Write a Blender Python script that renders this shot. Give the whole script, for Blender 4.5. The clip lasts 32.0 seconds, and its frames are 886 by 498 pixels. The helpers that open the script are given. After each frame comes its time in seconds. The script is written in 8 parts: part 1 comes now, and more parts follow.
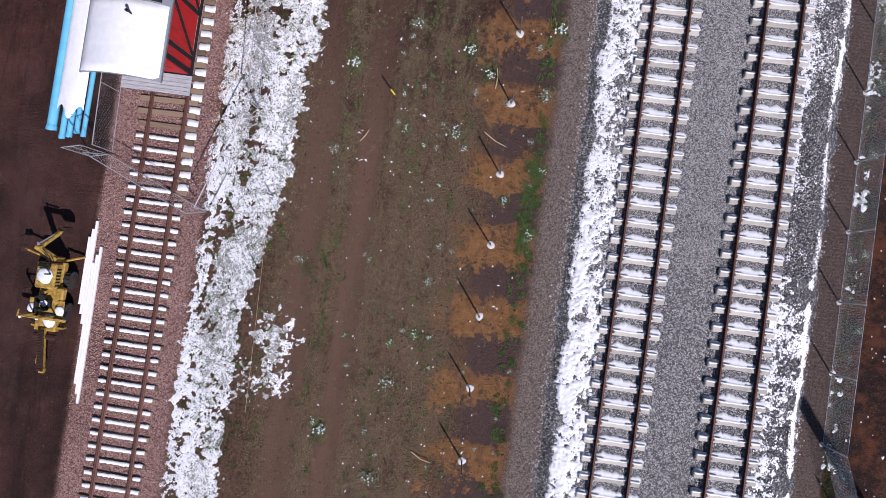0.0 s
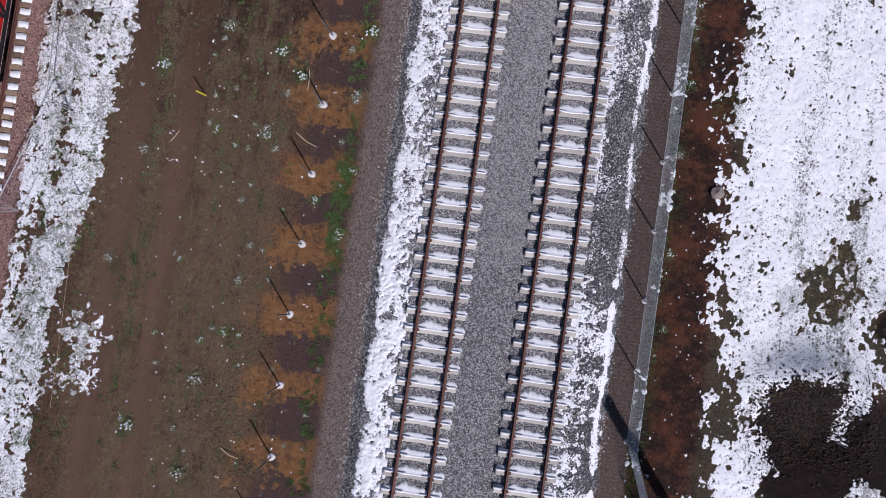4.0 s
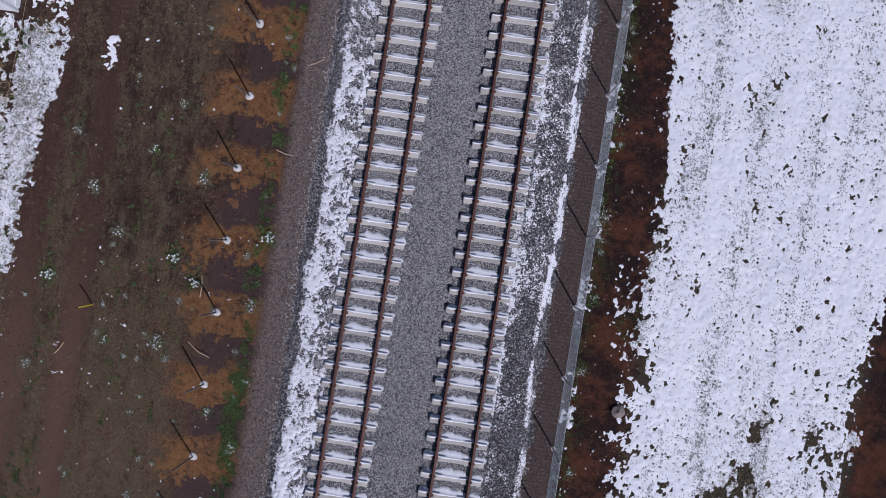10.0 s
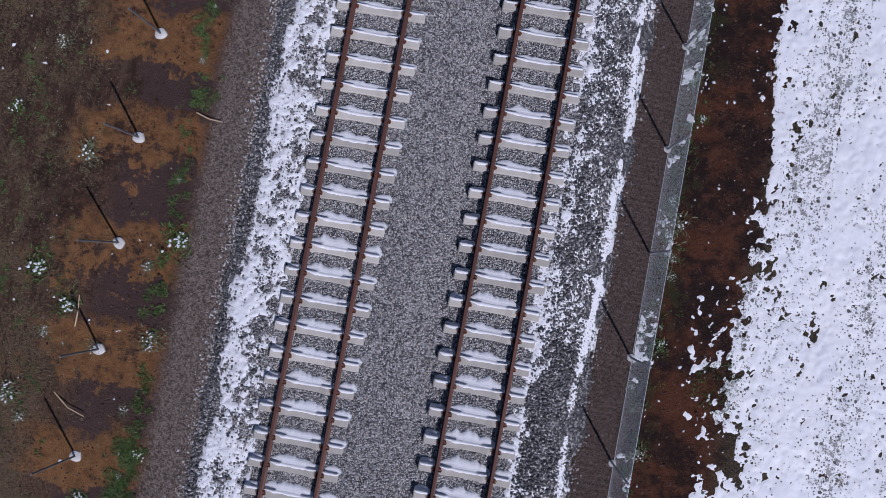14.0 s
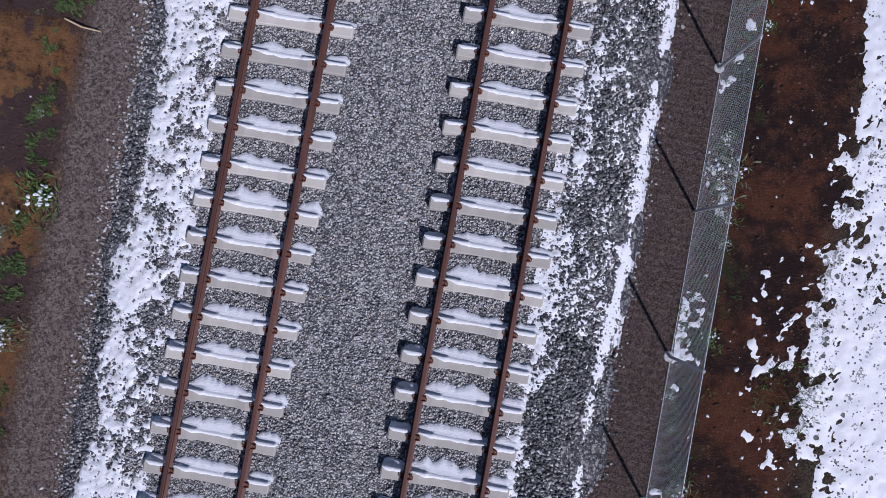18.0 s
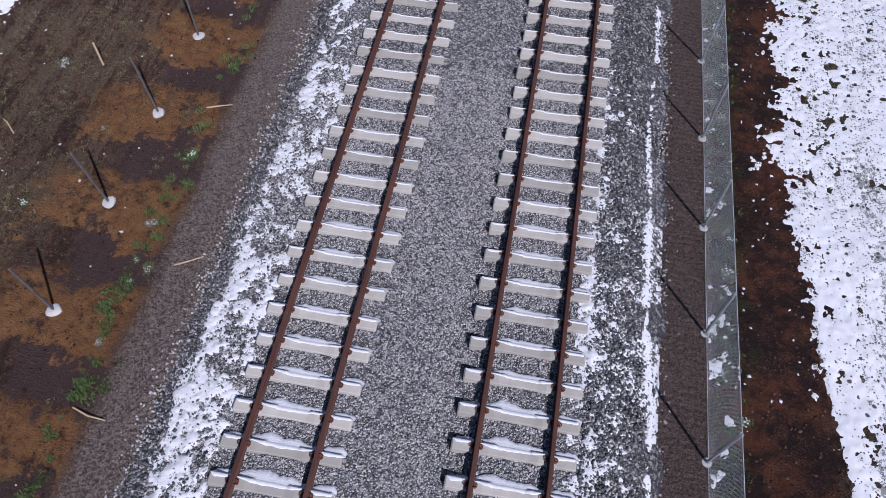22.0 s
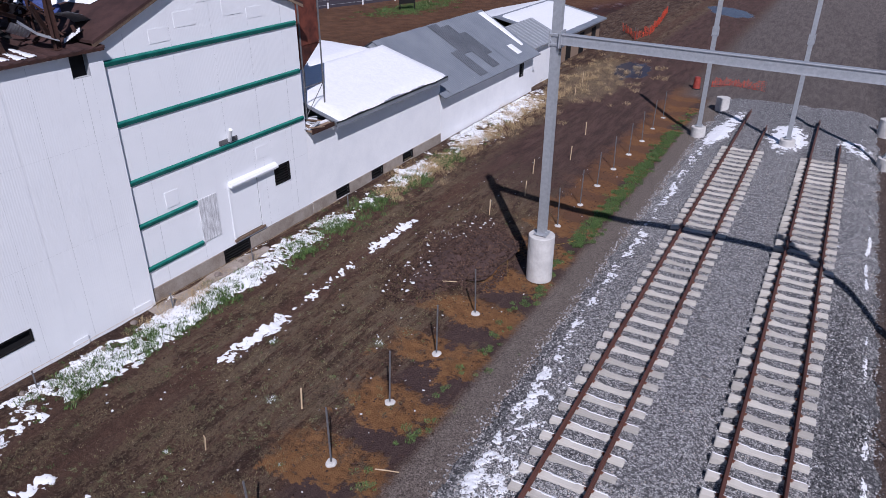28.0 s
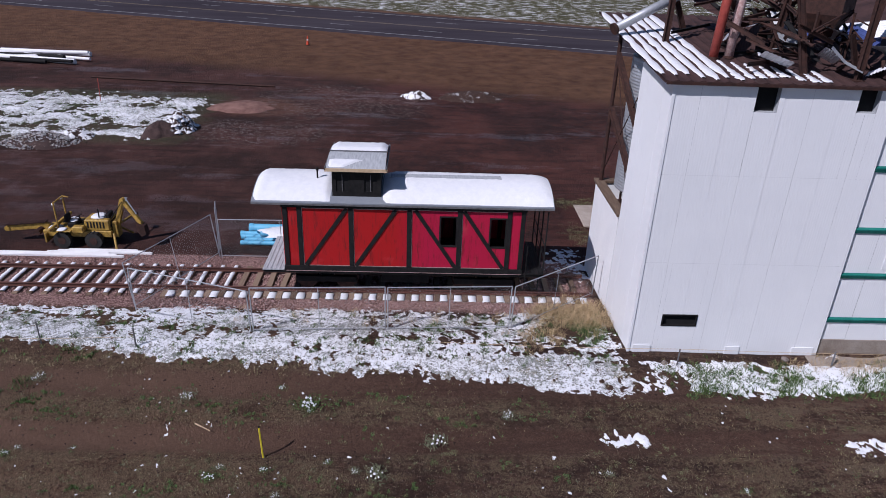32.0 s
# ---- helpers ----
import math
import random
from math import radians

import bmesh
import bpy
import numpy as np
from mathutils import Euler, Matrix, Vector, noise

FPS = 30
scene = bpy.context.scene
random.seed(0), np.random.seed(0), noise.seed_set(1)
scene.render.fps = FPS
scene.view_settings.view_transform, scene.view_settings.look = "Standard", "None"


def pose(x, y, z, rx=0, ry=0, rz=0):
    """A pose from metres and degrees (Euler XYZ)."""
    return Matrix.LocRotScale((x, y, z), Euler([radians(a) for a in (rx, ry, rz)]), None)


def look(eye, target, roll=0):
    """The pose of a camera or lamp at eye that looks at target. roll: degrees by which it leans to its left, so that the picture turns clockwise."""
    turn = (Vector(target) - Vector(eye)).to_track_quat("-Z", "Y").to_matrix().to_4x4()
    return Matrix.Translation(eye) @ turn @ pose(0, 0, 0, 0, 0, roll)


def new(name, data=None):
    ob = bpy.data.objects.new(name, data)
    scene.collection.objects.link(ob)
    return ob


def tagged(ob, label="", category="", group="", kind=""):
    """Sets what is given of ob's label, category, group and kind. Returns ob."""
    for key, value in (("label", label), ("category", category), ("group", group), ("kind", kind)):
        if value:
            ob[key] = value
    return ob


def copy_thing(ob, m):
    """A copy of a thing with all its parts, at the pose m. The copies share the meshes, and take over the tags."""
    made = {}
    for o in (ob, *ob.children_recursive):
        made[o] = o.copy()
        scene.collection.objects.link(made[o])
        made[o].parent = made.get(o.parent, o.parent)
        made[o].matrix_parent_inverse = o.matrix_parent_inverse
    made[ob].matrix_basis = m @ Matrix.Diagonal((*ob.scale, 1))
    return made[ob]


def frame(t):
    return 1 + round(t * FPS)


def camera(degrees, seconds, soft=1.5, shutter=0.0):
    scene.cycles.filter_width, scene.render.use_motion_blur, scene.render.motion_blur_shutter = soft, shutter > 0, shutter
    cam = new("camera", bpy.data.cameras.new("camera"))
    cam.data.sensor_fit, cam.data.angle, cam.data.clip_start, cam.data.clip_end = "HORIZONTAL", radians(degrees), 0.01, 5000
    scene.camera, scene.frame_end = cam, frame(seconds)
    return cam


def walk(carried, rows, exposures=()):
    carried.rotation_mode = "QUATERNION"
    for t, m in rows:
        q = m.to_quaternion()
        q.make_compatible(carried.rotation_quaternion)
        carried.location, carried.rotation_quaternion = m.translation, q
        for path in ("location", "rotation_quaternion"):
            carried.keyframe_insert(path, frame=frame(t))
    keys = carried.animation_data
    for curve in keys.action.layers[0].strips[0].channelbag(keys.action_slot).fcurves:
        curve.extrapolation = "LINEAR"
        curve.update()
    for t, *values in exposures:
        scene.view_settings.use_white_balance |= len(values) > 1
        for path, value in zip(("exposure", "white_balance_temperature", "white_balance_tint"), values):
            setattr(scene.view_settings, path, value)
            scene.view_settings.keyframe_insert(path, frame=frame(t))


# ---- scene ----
EXPOSURES = [
    (0.0, 0.19, 6080, 22), (2.0, 0.13, 6030, 22), (4.5, -0.15, 5980, 22), (6.5, -0.25, 5830, 22), (9.0, -0.4, 5730, 22), (11.0, -0.51, 5730, 22), (13.0, -0.49, 5730, 22), (17.0, -0.28, 5680, 22), (20.0, -0.26, 5730, 22), (24.0, -0.12, 5780, 22), (28.0, -0.05, 5830, 22), (29.0, -0.17, 5830, 22), (30.0, -0.33, 5850, 22), (31.0, -0.35, 5870, 22), (32.0, -0.17, 5880, 22),
]
cam = camera(65.07, 32.0, 0.65)
PATH = [
    (0.0, -6.733, 0.363, 29.626, 2.022, 2.526, 8.004),
    (0.5, -6.485, 0.584, 29.642, 1.730, 2.686, 7.999),
    (1.0, -5.948, 0.615, 29.639, 1.812, 2.851, 8.026),
    (1.5, -5.088, 0.651, 29.665, 1.985, 3.158, 8.068),
    (2.0, -3.958, 0.661, 29.656, 2.258, 3.314, 8.073),
    (2.5, -2.772, 0.894, 29.633, 2.114, 3.173, 8.058),
    (3.0, -1.362, 0.980, 29.622, 2.325, 3.102, 8.051),
    (3.5, 0.035, 1.189, 29.614, 2.247, 2.939, 8.068),
    (4.0, 1.556, 1.366, 29.605, 2.231, 2.947, 8.078),
    (4.5, 3.080, 1.538, 29.591, 2.216, 2.931, 8.085),
    (6.5, 5.189, 2.265, 29.490, 1.229, 3.173, 8.059),
    (7.0, 5.252, 3.387, 29.534, 0.631, 3.282, 8.159),
    (7.5, 5.127, 5.028, 29.504, 0.385, 3.264, 8.137),
    (8.0, 4.700, 7.072, 29.518, 0.196, 2.825, 8.064),
    (8.5, 4.202, 9.147, 29.583, 0.654, 2.334, 8.059),
    (9.0, 3.829, 10.712, 29.590, 0.538, 2.005, 8.198),
    (9.5, 3.722, 11.394, 29.352, 0.676, 1.783, 8.778),
    (10.0, 3.713, 11.815, 28.879, 0.365, 1.702, 8.851),
    (10.5, 3.889, 11.903, 28.090, 0.600, 1.898, 9.266),
    (11.0, 3.866, 11.892, 27.135, 0.876, 1.748, 9.729),
    (11.5, 3.887, 11.871, 25.973, 1.226, 1.777, 10.022),
    (12.0, 3.821, 11.997, 24.783, 1.249, 1.772, 10.206),
    (12.5, 3.616, 12.032, 23.623, 1.324, 1.458, 10.328),
    (13.0, 3.649, 11.988, 22.360, 1.492, 1.632, 10.417),
    (13.5, 3.664, 11.718, 20.916, 2.175, 1.718, 10.455),
    (14.0, 3.765, 11.734, 19.433, 2.184, 2.088, 10.474),
    (14.5, 3.582, 11.672, 17.981, 2.324, 1.870, 10.415),
    (16.5, 3.928, 11.726, 14.055, 1.623, 2.333, 10.491),
    (17.0, 4.133, 11.618, 13.962, 1.362, 2.228, 10.625),
    (17.5, 4.253, 11.421, 13.910, 1.343, 1.969, 10.422),
    (18.0, 4.261, 11.353, 13.915, 1.431, 1.767, 10.242),
    (18.5, 4.206, 11.327, 13.929, 1.588, 1.642, 10.069),
    (19.0, 4.116, 11.364, 13.963, 5.897, 1.335, 9.882),
    (19.5, 4.096, 11.294, 14.125, 10.301, 1.037, 10.782),
    (20.0, 4.060, 11.364, 14.101, 14.834, 0.914, 10.415),
    (20.5, 4.015, 11.457, 14.169, 18.860, 0.591, 10.668),
    (21.0, 3.996, 11.461, 14.179, 23.389, 0.394, 10.633),
    (21.5, 4.029, 11.548, 14.252, 27.242, 0.380, 10.631),
    (22.0, 3.881, 11.628, 14.413, 31.178, -0.050, 10.371),
    (22.5, 3.954, 11.661, 14.453, 35.585, -0.021, 10.417),
    (23.0, 3.904, 11.676, 14.556, 40.006, -0.250, 10.254),
    (23.5, 3.952, 11.681, 14.605, 44.667, -0.316, 10.182),
    (24.0, 3.913, 11.674, 14.643, 49.319, -0.569, 9.980),
    (24.5, 3.939, 11.682, 14.705, 53.759, -0.677, 9.894),
    (26.5, 3.996, 11.466, 14.670, 62.411, -0.008, 13.061),
    (27.0, 3.983, 11.495, 14.654, 62.628, -0.064, 19.710),
    (27.5, 3.975, 11.501, 14.657, 62.816, -0.178, 25.590),
    (28.0, 3.967, 11.542, 14.641, 62.910, -0.168, 29.266),
    (28.5, 3.915, 11.517, 14.605, 63.082, -0.250, 33.614),
    (29.0, 3.885, 11.525, 14.572, 63.387, -0.495, 42.088),
    (29.5, 3.872, 11.523, 14.549, 63.654, -0.717, 50.616),
    (30.0, 3.897, 11.507, 14.533, 63.864, -0.965, 58.563),
    (30.5, 3.893, 11.510, 14.506, 63.989, -1.166, 65.856),
    (31.0, 3.895, 11.554, 14.478, 64.147, -1.311, 73.311),
    (31.5, 3.889, 11.553, 14.464, 64.280, -1.595, 81.166),
    (32.0, 3.920, 11.576, 14.499, 64.198, -1.977, 88.695),
]
walk(cam, [(t, pose(*p)) for t, *p in PATH], EXPOSURES)

# ---- world, sun ----
SUN_TO = Vector((0.615, -0.788, 0.0)) * math.cos(radians(46.0)) + Vector((0, 0, math.sin(radians(46.0))))
sun = new("sun", bpy.data.lights.new("sun", "SUN"))
sun.data.energy, sun.data.angle, sun.data.color = 4.7, radians(0.53), (1.0, 0.955, 0.89)
sun.matrix_world = look(SUN_TO * 60, (0, 0, 0))
world = bpy.data.worlds.new("sky")
scene.world = world
world.use_nodes = True
_wn = world.node_tree.nodes
_sky = _wn.new("ShaderNodeTexSky")
_sky.sky_type, _sky.sun_disc = "NISHITA", False
_sky.sun_elevation, _sky.sun_rotation = radians(46.0), math.atan2(SUN_TO.x, SUN_TO.y)
_sky.altitude, _sky.dust_density = 2100.0, 0.6
_wn["Background"].inputs["Strength"].default_value = 0.062
world.node_tree.links.new(_sky.outputs["Color"], _wn["Background"].inputs["Color"])


# ---- materials ----
class V:
    """A value in a node tree, with arithmetic."""

    def __init__(self, tree, sock):
        self.t, self.s = tree, sock

    def _m(self, op, *others, clamp=False):
        n = self.t.nodes.new("ShaderNodeMath")
        n.operation, n.use_clamp = op, clamp
        for i, o in enumerate((self, *others)):
            if isinstance(o, V):
                self.t.links.new(o.s, n.inputs[i])
            else:
                n.inputs[i].default_value = o
        return V(self.t, n.outputs[0])

    def __add__(self, o): return self._m("ADD", o)
    def __radd__(self, o): return self._m("ADD", o)
    def __sub__(self, o): return self._m("SUBTRACT", o)
    def __rsub__(self, o): return (self * -1.0) + o
    def __mul__(self, o): return self._m("MULTIPLY", o)
    def __rmul__(self, o): return self._m("MULTIPLY", o)
    def __truediv__(self, o): return self._m("DIVIDE", o)
    def max(self, o): return self._m("MAXIMUM", o)
    def min(self, o): return self._m("MINIMUM", o)
    def cos(self): return self._m("COSINE")
    def abs(self): return self._m("ABSOLUTE")

    def step(self, lo, hi):
        """0 below lo, 1 above hi, smooth between; lo may lie above hi."""
        n = self.t.nodes.new("ShaderNodeMapRange")
        n.interpolation_type = "SMOOTHSTEP"
        self.t.links.new(self.s, n.inputs["Value"])
        a, b, c, d = (lo, hi, 0.0, 1.0) if lo < hi else (hi, lo, 1.0, 0.0)
        for k, v in zip(("From Min", "From Max", "To Min", "To Max"), (a, b, c, d)):
            n.inputs[k].default_value = v
        return V(self.t, n.outputs["Result"])


class Mat:
    def __init__(self, name, rough=0.8, metal=0.0, spec=0.4):
        self.m = bpy.data.materials.new(name)
        self.m.use_nodes = True
        self.t = self.m.node_tree
        self.b = self.t.nodes["Principled BSDF"]
        self.b.inputs["Roughness"].default_value = rough
        self.b.inputs["Metallic"].default_value = metal
        self.b.inputs["Specular IOR Level"].default_value = spec
        self._pos = None

    def pos(self):
        if self._pos is None:
            self._pos = self.t.nodes.new("ShaderNodeTexCoord").outputs["Object"]
        return self._pos

    def world(self):
        return self.t.nodes.new("ShaderNodeNewGeometry").outputs["Position"]

    def xyz(self, src):
        n = self.t.nodes.new("ShaderNodeSeparateXYZ")
        self.t.links.new(src, n.inputs[0])
        return [V(self.t, o) for o in n.outputs]

    def mapped(self, src, scale):
        n = self.t.nodes.new("ShaderNodeMapping")
        n.inputs["Scale"].default_value = scale
        self.t.links.new(src, n.inputs["Vector"])
        return n.outputs[0]

    def noise(self, scale, detail=4.0, rough=0.55, src=None, stretch=None, warp=0.0):
        n = self.t.nodes.new("ShaderNodeTexNoise")
        n.inputs["Scale"].default_value, n.inputs["Detail"].default_value = scale, detail
        n.inputs["Roughness"].default_value, n.inputs["Distortion"].default_value = rough, warp
        src = src or self.pos()
        if stretch:
            src = self.mapped(src, stretch)
        self.t.links.new(src, n.inputs["Vector"])
        return V(self.t, n.outputs["Fac"])

    def cells(self, scale, out="Distance", feature="F1", src=None, rand=1.0):
        n = self.t.nodes.new("ShaderNodeTexVoronoi")
        n.feature = feature
        n.inputs["Scale"].default_value, n.inputs["Randomness"].default_value = scale, rand
        self.t.links.new(src or self.pos(), n.inputs["Vector"])
        return n.outputs[out]

    def rand(self):
        return V(self.t, self.t.nodes.new("ShaderNodeObjectInfo").outputs["Random"])

    def island(self):
        return V(self.t, self.t.nodes.new("ShaderNodeNewGeometry").outputs["Random Per Island"])

    def mix(self, fac, a, b):
        n = self.t.nodes.new("ShaderNodeMix")
        n.data_type = "RGBA"
        for k, v in ((0, fac), (6, a), (7, b)):
            if isinstance(v, V):
                self.t.links.new(v.s, n.inputs[k])
            elif hasattr(v, "is_output"):
                self.t.links.new(v, n.inputs[k])
            else:
                n.inputs[k].default_value = v if k == 0 else (*v, 1.0)
        return n.outputs[2]

    def color(self, sock):
        if hasattr(sock, "is_output"):
            self.t.links.new(sock, self.b.inputs["Base Color"])
        else:
            self.b.inputs["Base Color"].default_value = (*sock, 1.0)
        return self

    def put(self, name, v):
        self.t.links.new(v.s, self.b.inputs[name])
        return self

    def bump(self, height, dist=0.01, strength=1.0):
        n = self.t.nodes.new("ShaderNodeBump")
        n.inputs["Distance"].default_value, n.inputs["Strength"].default_value = dist, strength
        self.t.links.new(height.s, n.inputs["Height"])
        self.t.links.new(n.outputs[0], self.b.inputs["Normal"])
        return self


def plain(name, a, b, rough=0.7, metal=0.0, scale=6.0, fine=60.0, bump=0.002, spec=0.4, objrand=0.0, stretch=None):
    """Two colours mixed by coarse and fine noise, with a light relief."""
    m = Mat(name, rough, metal, spec)
    n1, n2 = m.noise(scale, 5, 0.6, stretch=stretch), m.noise(fine, 3, 0.6, stretch=stretch)
    f = n1 * 0.65 + n2 * 0.35
    if objrand:
        f = f + (m.rand() - 0.5) * objrand
    m.color(m.mix(f.step(0.3, 0.7), a, b))
    m.put("Roughness", n2 * 0.25 + (rough - 0.12))
    m.bump(n1 * 0.4 + n2, bump, 0.8)
    return m.m


SNOW_A, SNOW_B = (0.77, 0.785, 0.81), (0.69, 0.71, 0.755)
m_snow = plain("snow", SNOW_B, SNOW_A, 0.6, scale=5, fine=40, bump=0.012, spec=0.3)


def pierced_snow(name, low, high, amount, size, bands, near):
    """Thin snow in clean and in grassy bands, with blades and crumbs of soil coming through."""
    m = Mat(name, 0.6, 0, 0.3)
    w = m.world()
    x, y, z = m.xyz(w)
    big, sm = m.noise(0.5, 4, 0.6, w), m.noise(4, 4, 0.65, w, stretch=(1, 0.6, 1))
    band = m.noise(1.1, 3, 0.6, w, stretch=(1, 0.10, 1))
    fine, dot = m.noise(size, 3, 0.7, w, stretch=(1, 0.75, 1)), m.noise(size * 2.7, 2, 0.7, w)
    clump = m.noise(size * 0.32, 3, 0.6, w)
    more = (band - 0.5) * bands + (big - 0.5) * 0.22 + amount + x.step(13.5, 17) * y.step(10, 3) * near
    f = (fine * 0.5 + dot * 0.3 + clump * 0.3 - 0.612 + more).step(0.02, 0.05) * 0.75
    for k, share in ((0.75, 0.15), (1.7, 0.22)):                             # single tufts, large and small
        d = V(m.t, m.cells(size * k, "Distance", src=w)) + (fine - 0.5) * 0.7
        n = m.t.nodes.new("ShaderNodeSeparateColor")
        m.t.links.new(m.cells(size * k, "Color", src=w), n.inputs[0])
        f = f.max(d.step(0.40, 0.28) * (more * 2.6 + share - V(m.t, n.outputs[0])).step(0.0, 0.06))
    c = m.mix((sm * 0.6 + big * 0.4).step(0.35, 0.6), SNOW_B, SNOW_A)
    c = m.mix(f * 0.93, c, m.mix(dot.step(0.35, 0.65), low, high))
    m.color(c)
    m.bump(sm * 0.4 + fine * 0.2 - f * 0.5, 0.025, 1.0)
    return m.m


m_fieldsnow = pierced_snow("field_snow", (0.016, 0.018, 0.016), (0.075, 0.078, 0.06), 0.0, 9, 0.40, 0.045)
m_footsnow = pierced_snow("wall_foot_snow", (0.03, 0.03, 0.018), (0.12, 0.11, 0.06), 0.012, 12, 0.30, 0.0)
m_vergesnow = pierced_snow("verge_snow", (0.016, 0.024, 0.012), (0.10, 0.105, 0.06), 0.068, 13, 0.30, 0.0)
m_concrete = plain("pale_concrete", (0.36, 0.35, 0.33), (0.47, 0.46, 0.43), 0.85, scale=3, fine=50, objrand=0.5)
m_tie = plain("tie_concrete", (0.37, 0.352, 0.32), (0.51, 0.485, 0.44), 0.88, scale=2.5, fine=60, objrand=0.6)
m_footing = plain("footing_concrete", (0.42, 0.41, 0.40), (0.60, 0.59, 0.57), 0.85, scale=2, fine=40, bump=0.004)
m_rail = plain("rusty_rail", (0.070, 0.030, 0.023), (0.135, 0.058, 0.044), 0.62, 0.25, scale=3, fine=90, stretch=(1, 0.2, 1))
m_rust = plain("rust", (0.020, 0.0105, 0.0095), (0.070, 0.030, 0.022), 0.8, 0.2, scale=6, fine=70)
m_peel = plain("peeling_boards", (0.30, 0.30, 0.32), (0.82, 0.83, 0.85), 0.85, scale=6, fine=50, stretch=(1, 2.5, 0.35), bump=0.006)
m_hopper = plain("red_rust_sheet", (0.05, 0.014, 0.011), (0.19, 0.052, 0.032), 0.8, 0.1, scale=2.2, fine=30)
m_clip = plain("rusty_clip", (0.10, 0.035, 0.022), (0.2, 0.08, 0.05), 0.75, 0.2, scale=40, fine=200)
m_galv = plain("galvanised_steel", (0.36, 0.38, 0.41), (0.48, 0.50, 0.53), 0.5, 0.55, scale=7, fine=60, bump=0.001)
m_wire = plain("galvanised_wire", (0.50, 0.55, 0.58), (0.62, 0.67, 0.70), 0.5, 0.15, scale=5, fine=40, bump=0.0)
m_post = plain("dark_steel_post", (0.10, 0.10, 0.105), (0.2, 0.2, 0.21), 0.6, 0.4, scale=8, fine=60)
m_black = plain("black_paint", (0.010, 0.010, 0.011), (0.022, 0.021, 0.021), 0.7, scale=5, fine=60, spec=0.1)
# near-black colour standing in for the shade inside openings and behind panes
m_dark = plain("unlit_depth_black", (0.004, 0.004, 0.005), (0.009, 0.009, 0.010), 0.9, scale=3, fine=20, bump=0.0)
m_teal = plain("teal_paint", (0.003, 0.11, 0.09), (0.02, 0.20, 0.165), 0.65, scale=2, fine=30, spec=0.2)
m_yellow = plain("yellow_machine_paint", (0.15, 0.085, 0.018), (0.50, 0.32, 0.06), 0.6, scale=5, fine=40)
m_rubber = plain("tyre_rubber", (0.012, 0.012, 0.013), (0.03, 0.028, 0.027), 0.85, scale=9, fine=80)
m_bluepipe = plain("blue_plastic_pipe", (0.10, 0.40, 0.62), (0.16, 0.50, 0.72), 0.4, scale=2, fine=30)
m_whitepipe = plain("white_plastic", (0.72, 0.73, 0.75), (0.82, 0.83, 0.85), 0.45, scale=2, fine=30)
m_orange = plain("orange_plastic", (0.55, 0.055, 0.025), (0.68, 0.10, 0.04), 0.6, scale=4, fine=40)
m_redpaint = plain("faded_red_paint", (0.20, 0.025, 0.018), (0.36, 0.07, 0.05), 0.6, scale=4, fine=60)
m_wood = plain("weathered_wood", (0.10, 0.065, 0.045), (0.24, 0.17, 0.12), 0.9, scale=4, fine=40, objrand=0.7, stretch=(0.3, 3, 3), bump=0.006)
m_stakewood = plain("pale_wood_stake", (0.45, 0.33, 0.2), (0.58, 0.45, 0.3), 0.8, scale=8, fine=60)
m_greyboard = plain("grey_weathered_boards", (0.26, 0.28, 0.30), (0.45, 0.47, 0.50), 0.85, scale=3, fine=40, stretch=(1, 6, 1), bump=0.004)
m_yellowstake = plain("yellow_plastic", (0.75, 0.62, 0.02), (0.85, 0.72, 0.05), 0.5, scale=5, fine=40)
m_rock = plain("rock", (0.16, 0.13, 0.115), (0.30, 0.26, 0.23), 0.9, scale=4, fine=30, bump=0.02, objrand=0.5)
m_tarp = plain("blue_tarpaulin", (0.03, 0.05, 0.16), (0.07, 0.10, 0.28), 0.6, scale=5, fine=40, bump=0.01)
m_wornedge = plain("bare_edge", (0.30, 0.16, 0.15), (0.55, 0.42, 0.40), 0.8, scale=12, fine=60)
m_mound = plain("dug_earth", (0.030, 0.018, 0.017), (0.085, 0.052, 0.046), 0.95, scale=2, fine=16, bump=0.05)


_m = Mat("snow_over_earth", 0.75, 0, 0.25)
_n1, _n2 = _m.noise(2.4, 4, 0.6), _m.noise(7, 4, 0.7)
_f = (_n1 * 0.65 + _n2 * 0.35).step(0.485, 0.505)
_m.color(_m.mix(_f, _m.mix(_n2, (0.02, 0.012, 0.010), (0.07, 0.042, 0.034)), SNOW_A))
_m.bump(_n1 + _n2 * 0.5, 0.12, 1.0)
m_snowheap = _m.m


_m = Mat("earth_flecked_with_snow", 0.9, 0, 0.25)
_n1, _n2 = _m.noise(1.8, 5, 0.7), _m.noise(12, 4, 0.75)
_f = (_n1 * 0.55 + _n2 * 0.45).step(0.585, 0.60)
_m.color(_m.mix(_f, _m.mix(_n2.step(0.35, 0.65), (0.022, 0.012, 0.010), (0.085, 0.048, 0.036)), SNOW_A))
_m.bump(_n1 + _n2 * 0.6, 0.14, 1.0)
m_fleck = _m.m


def leaf_mat(name, a, b):
    m = Mat(name, 0.6, 0, 0.3)
    m.color(m.mix(m.island(), a, b))
    return m.m


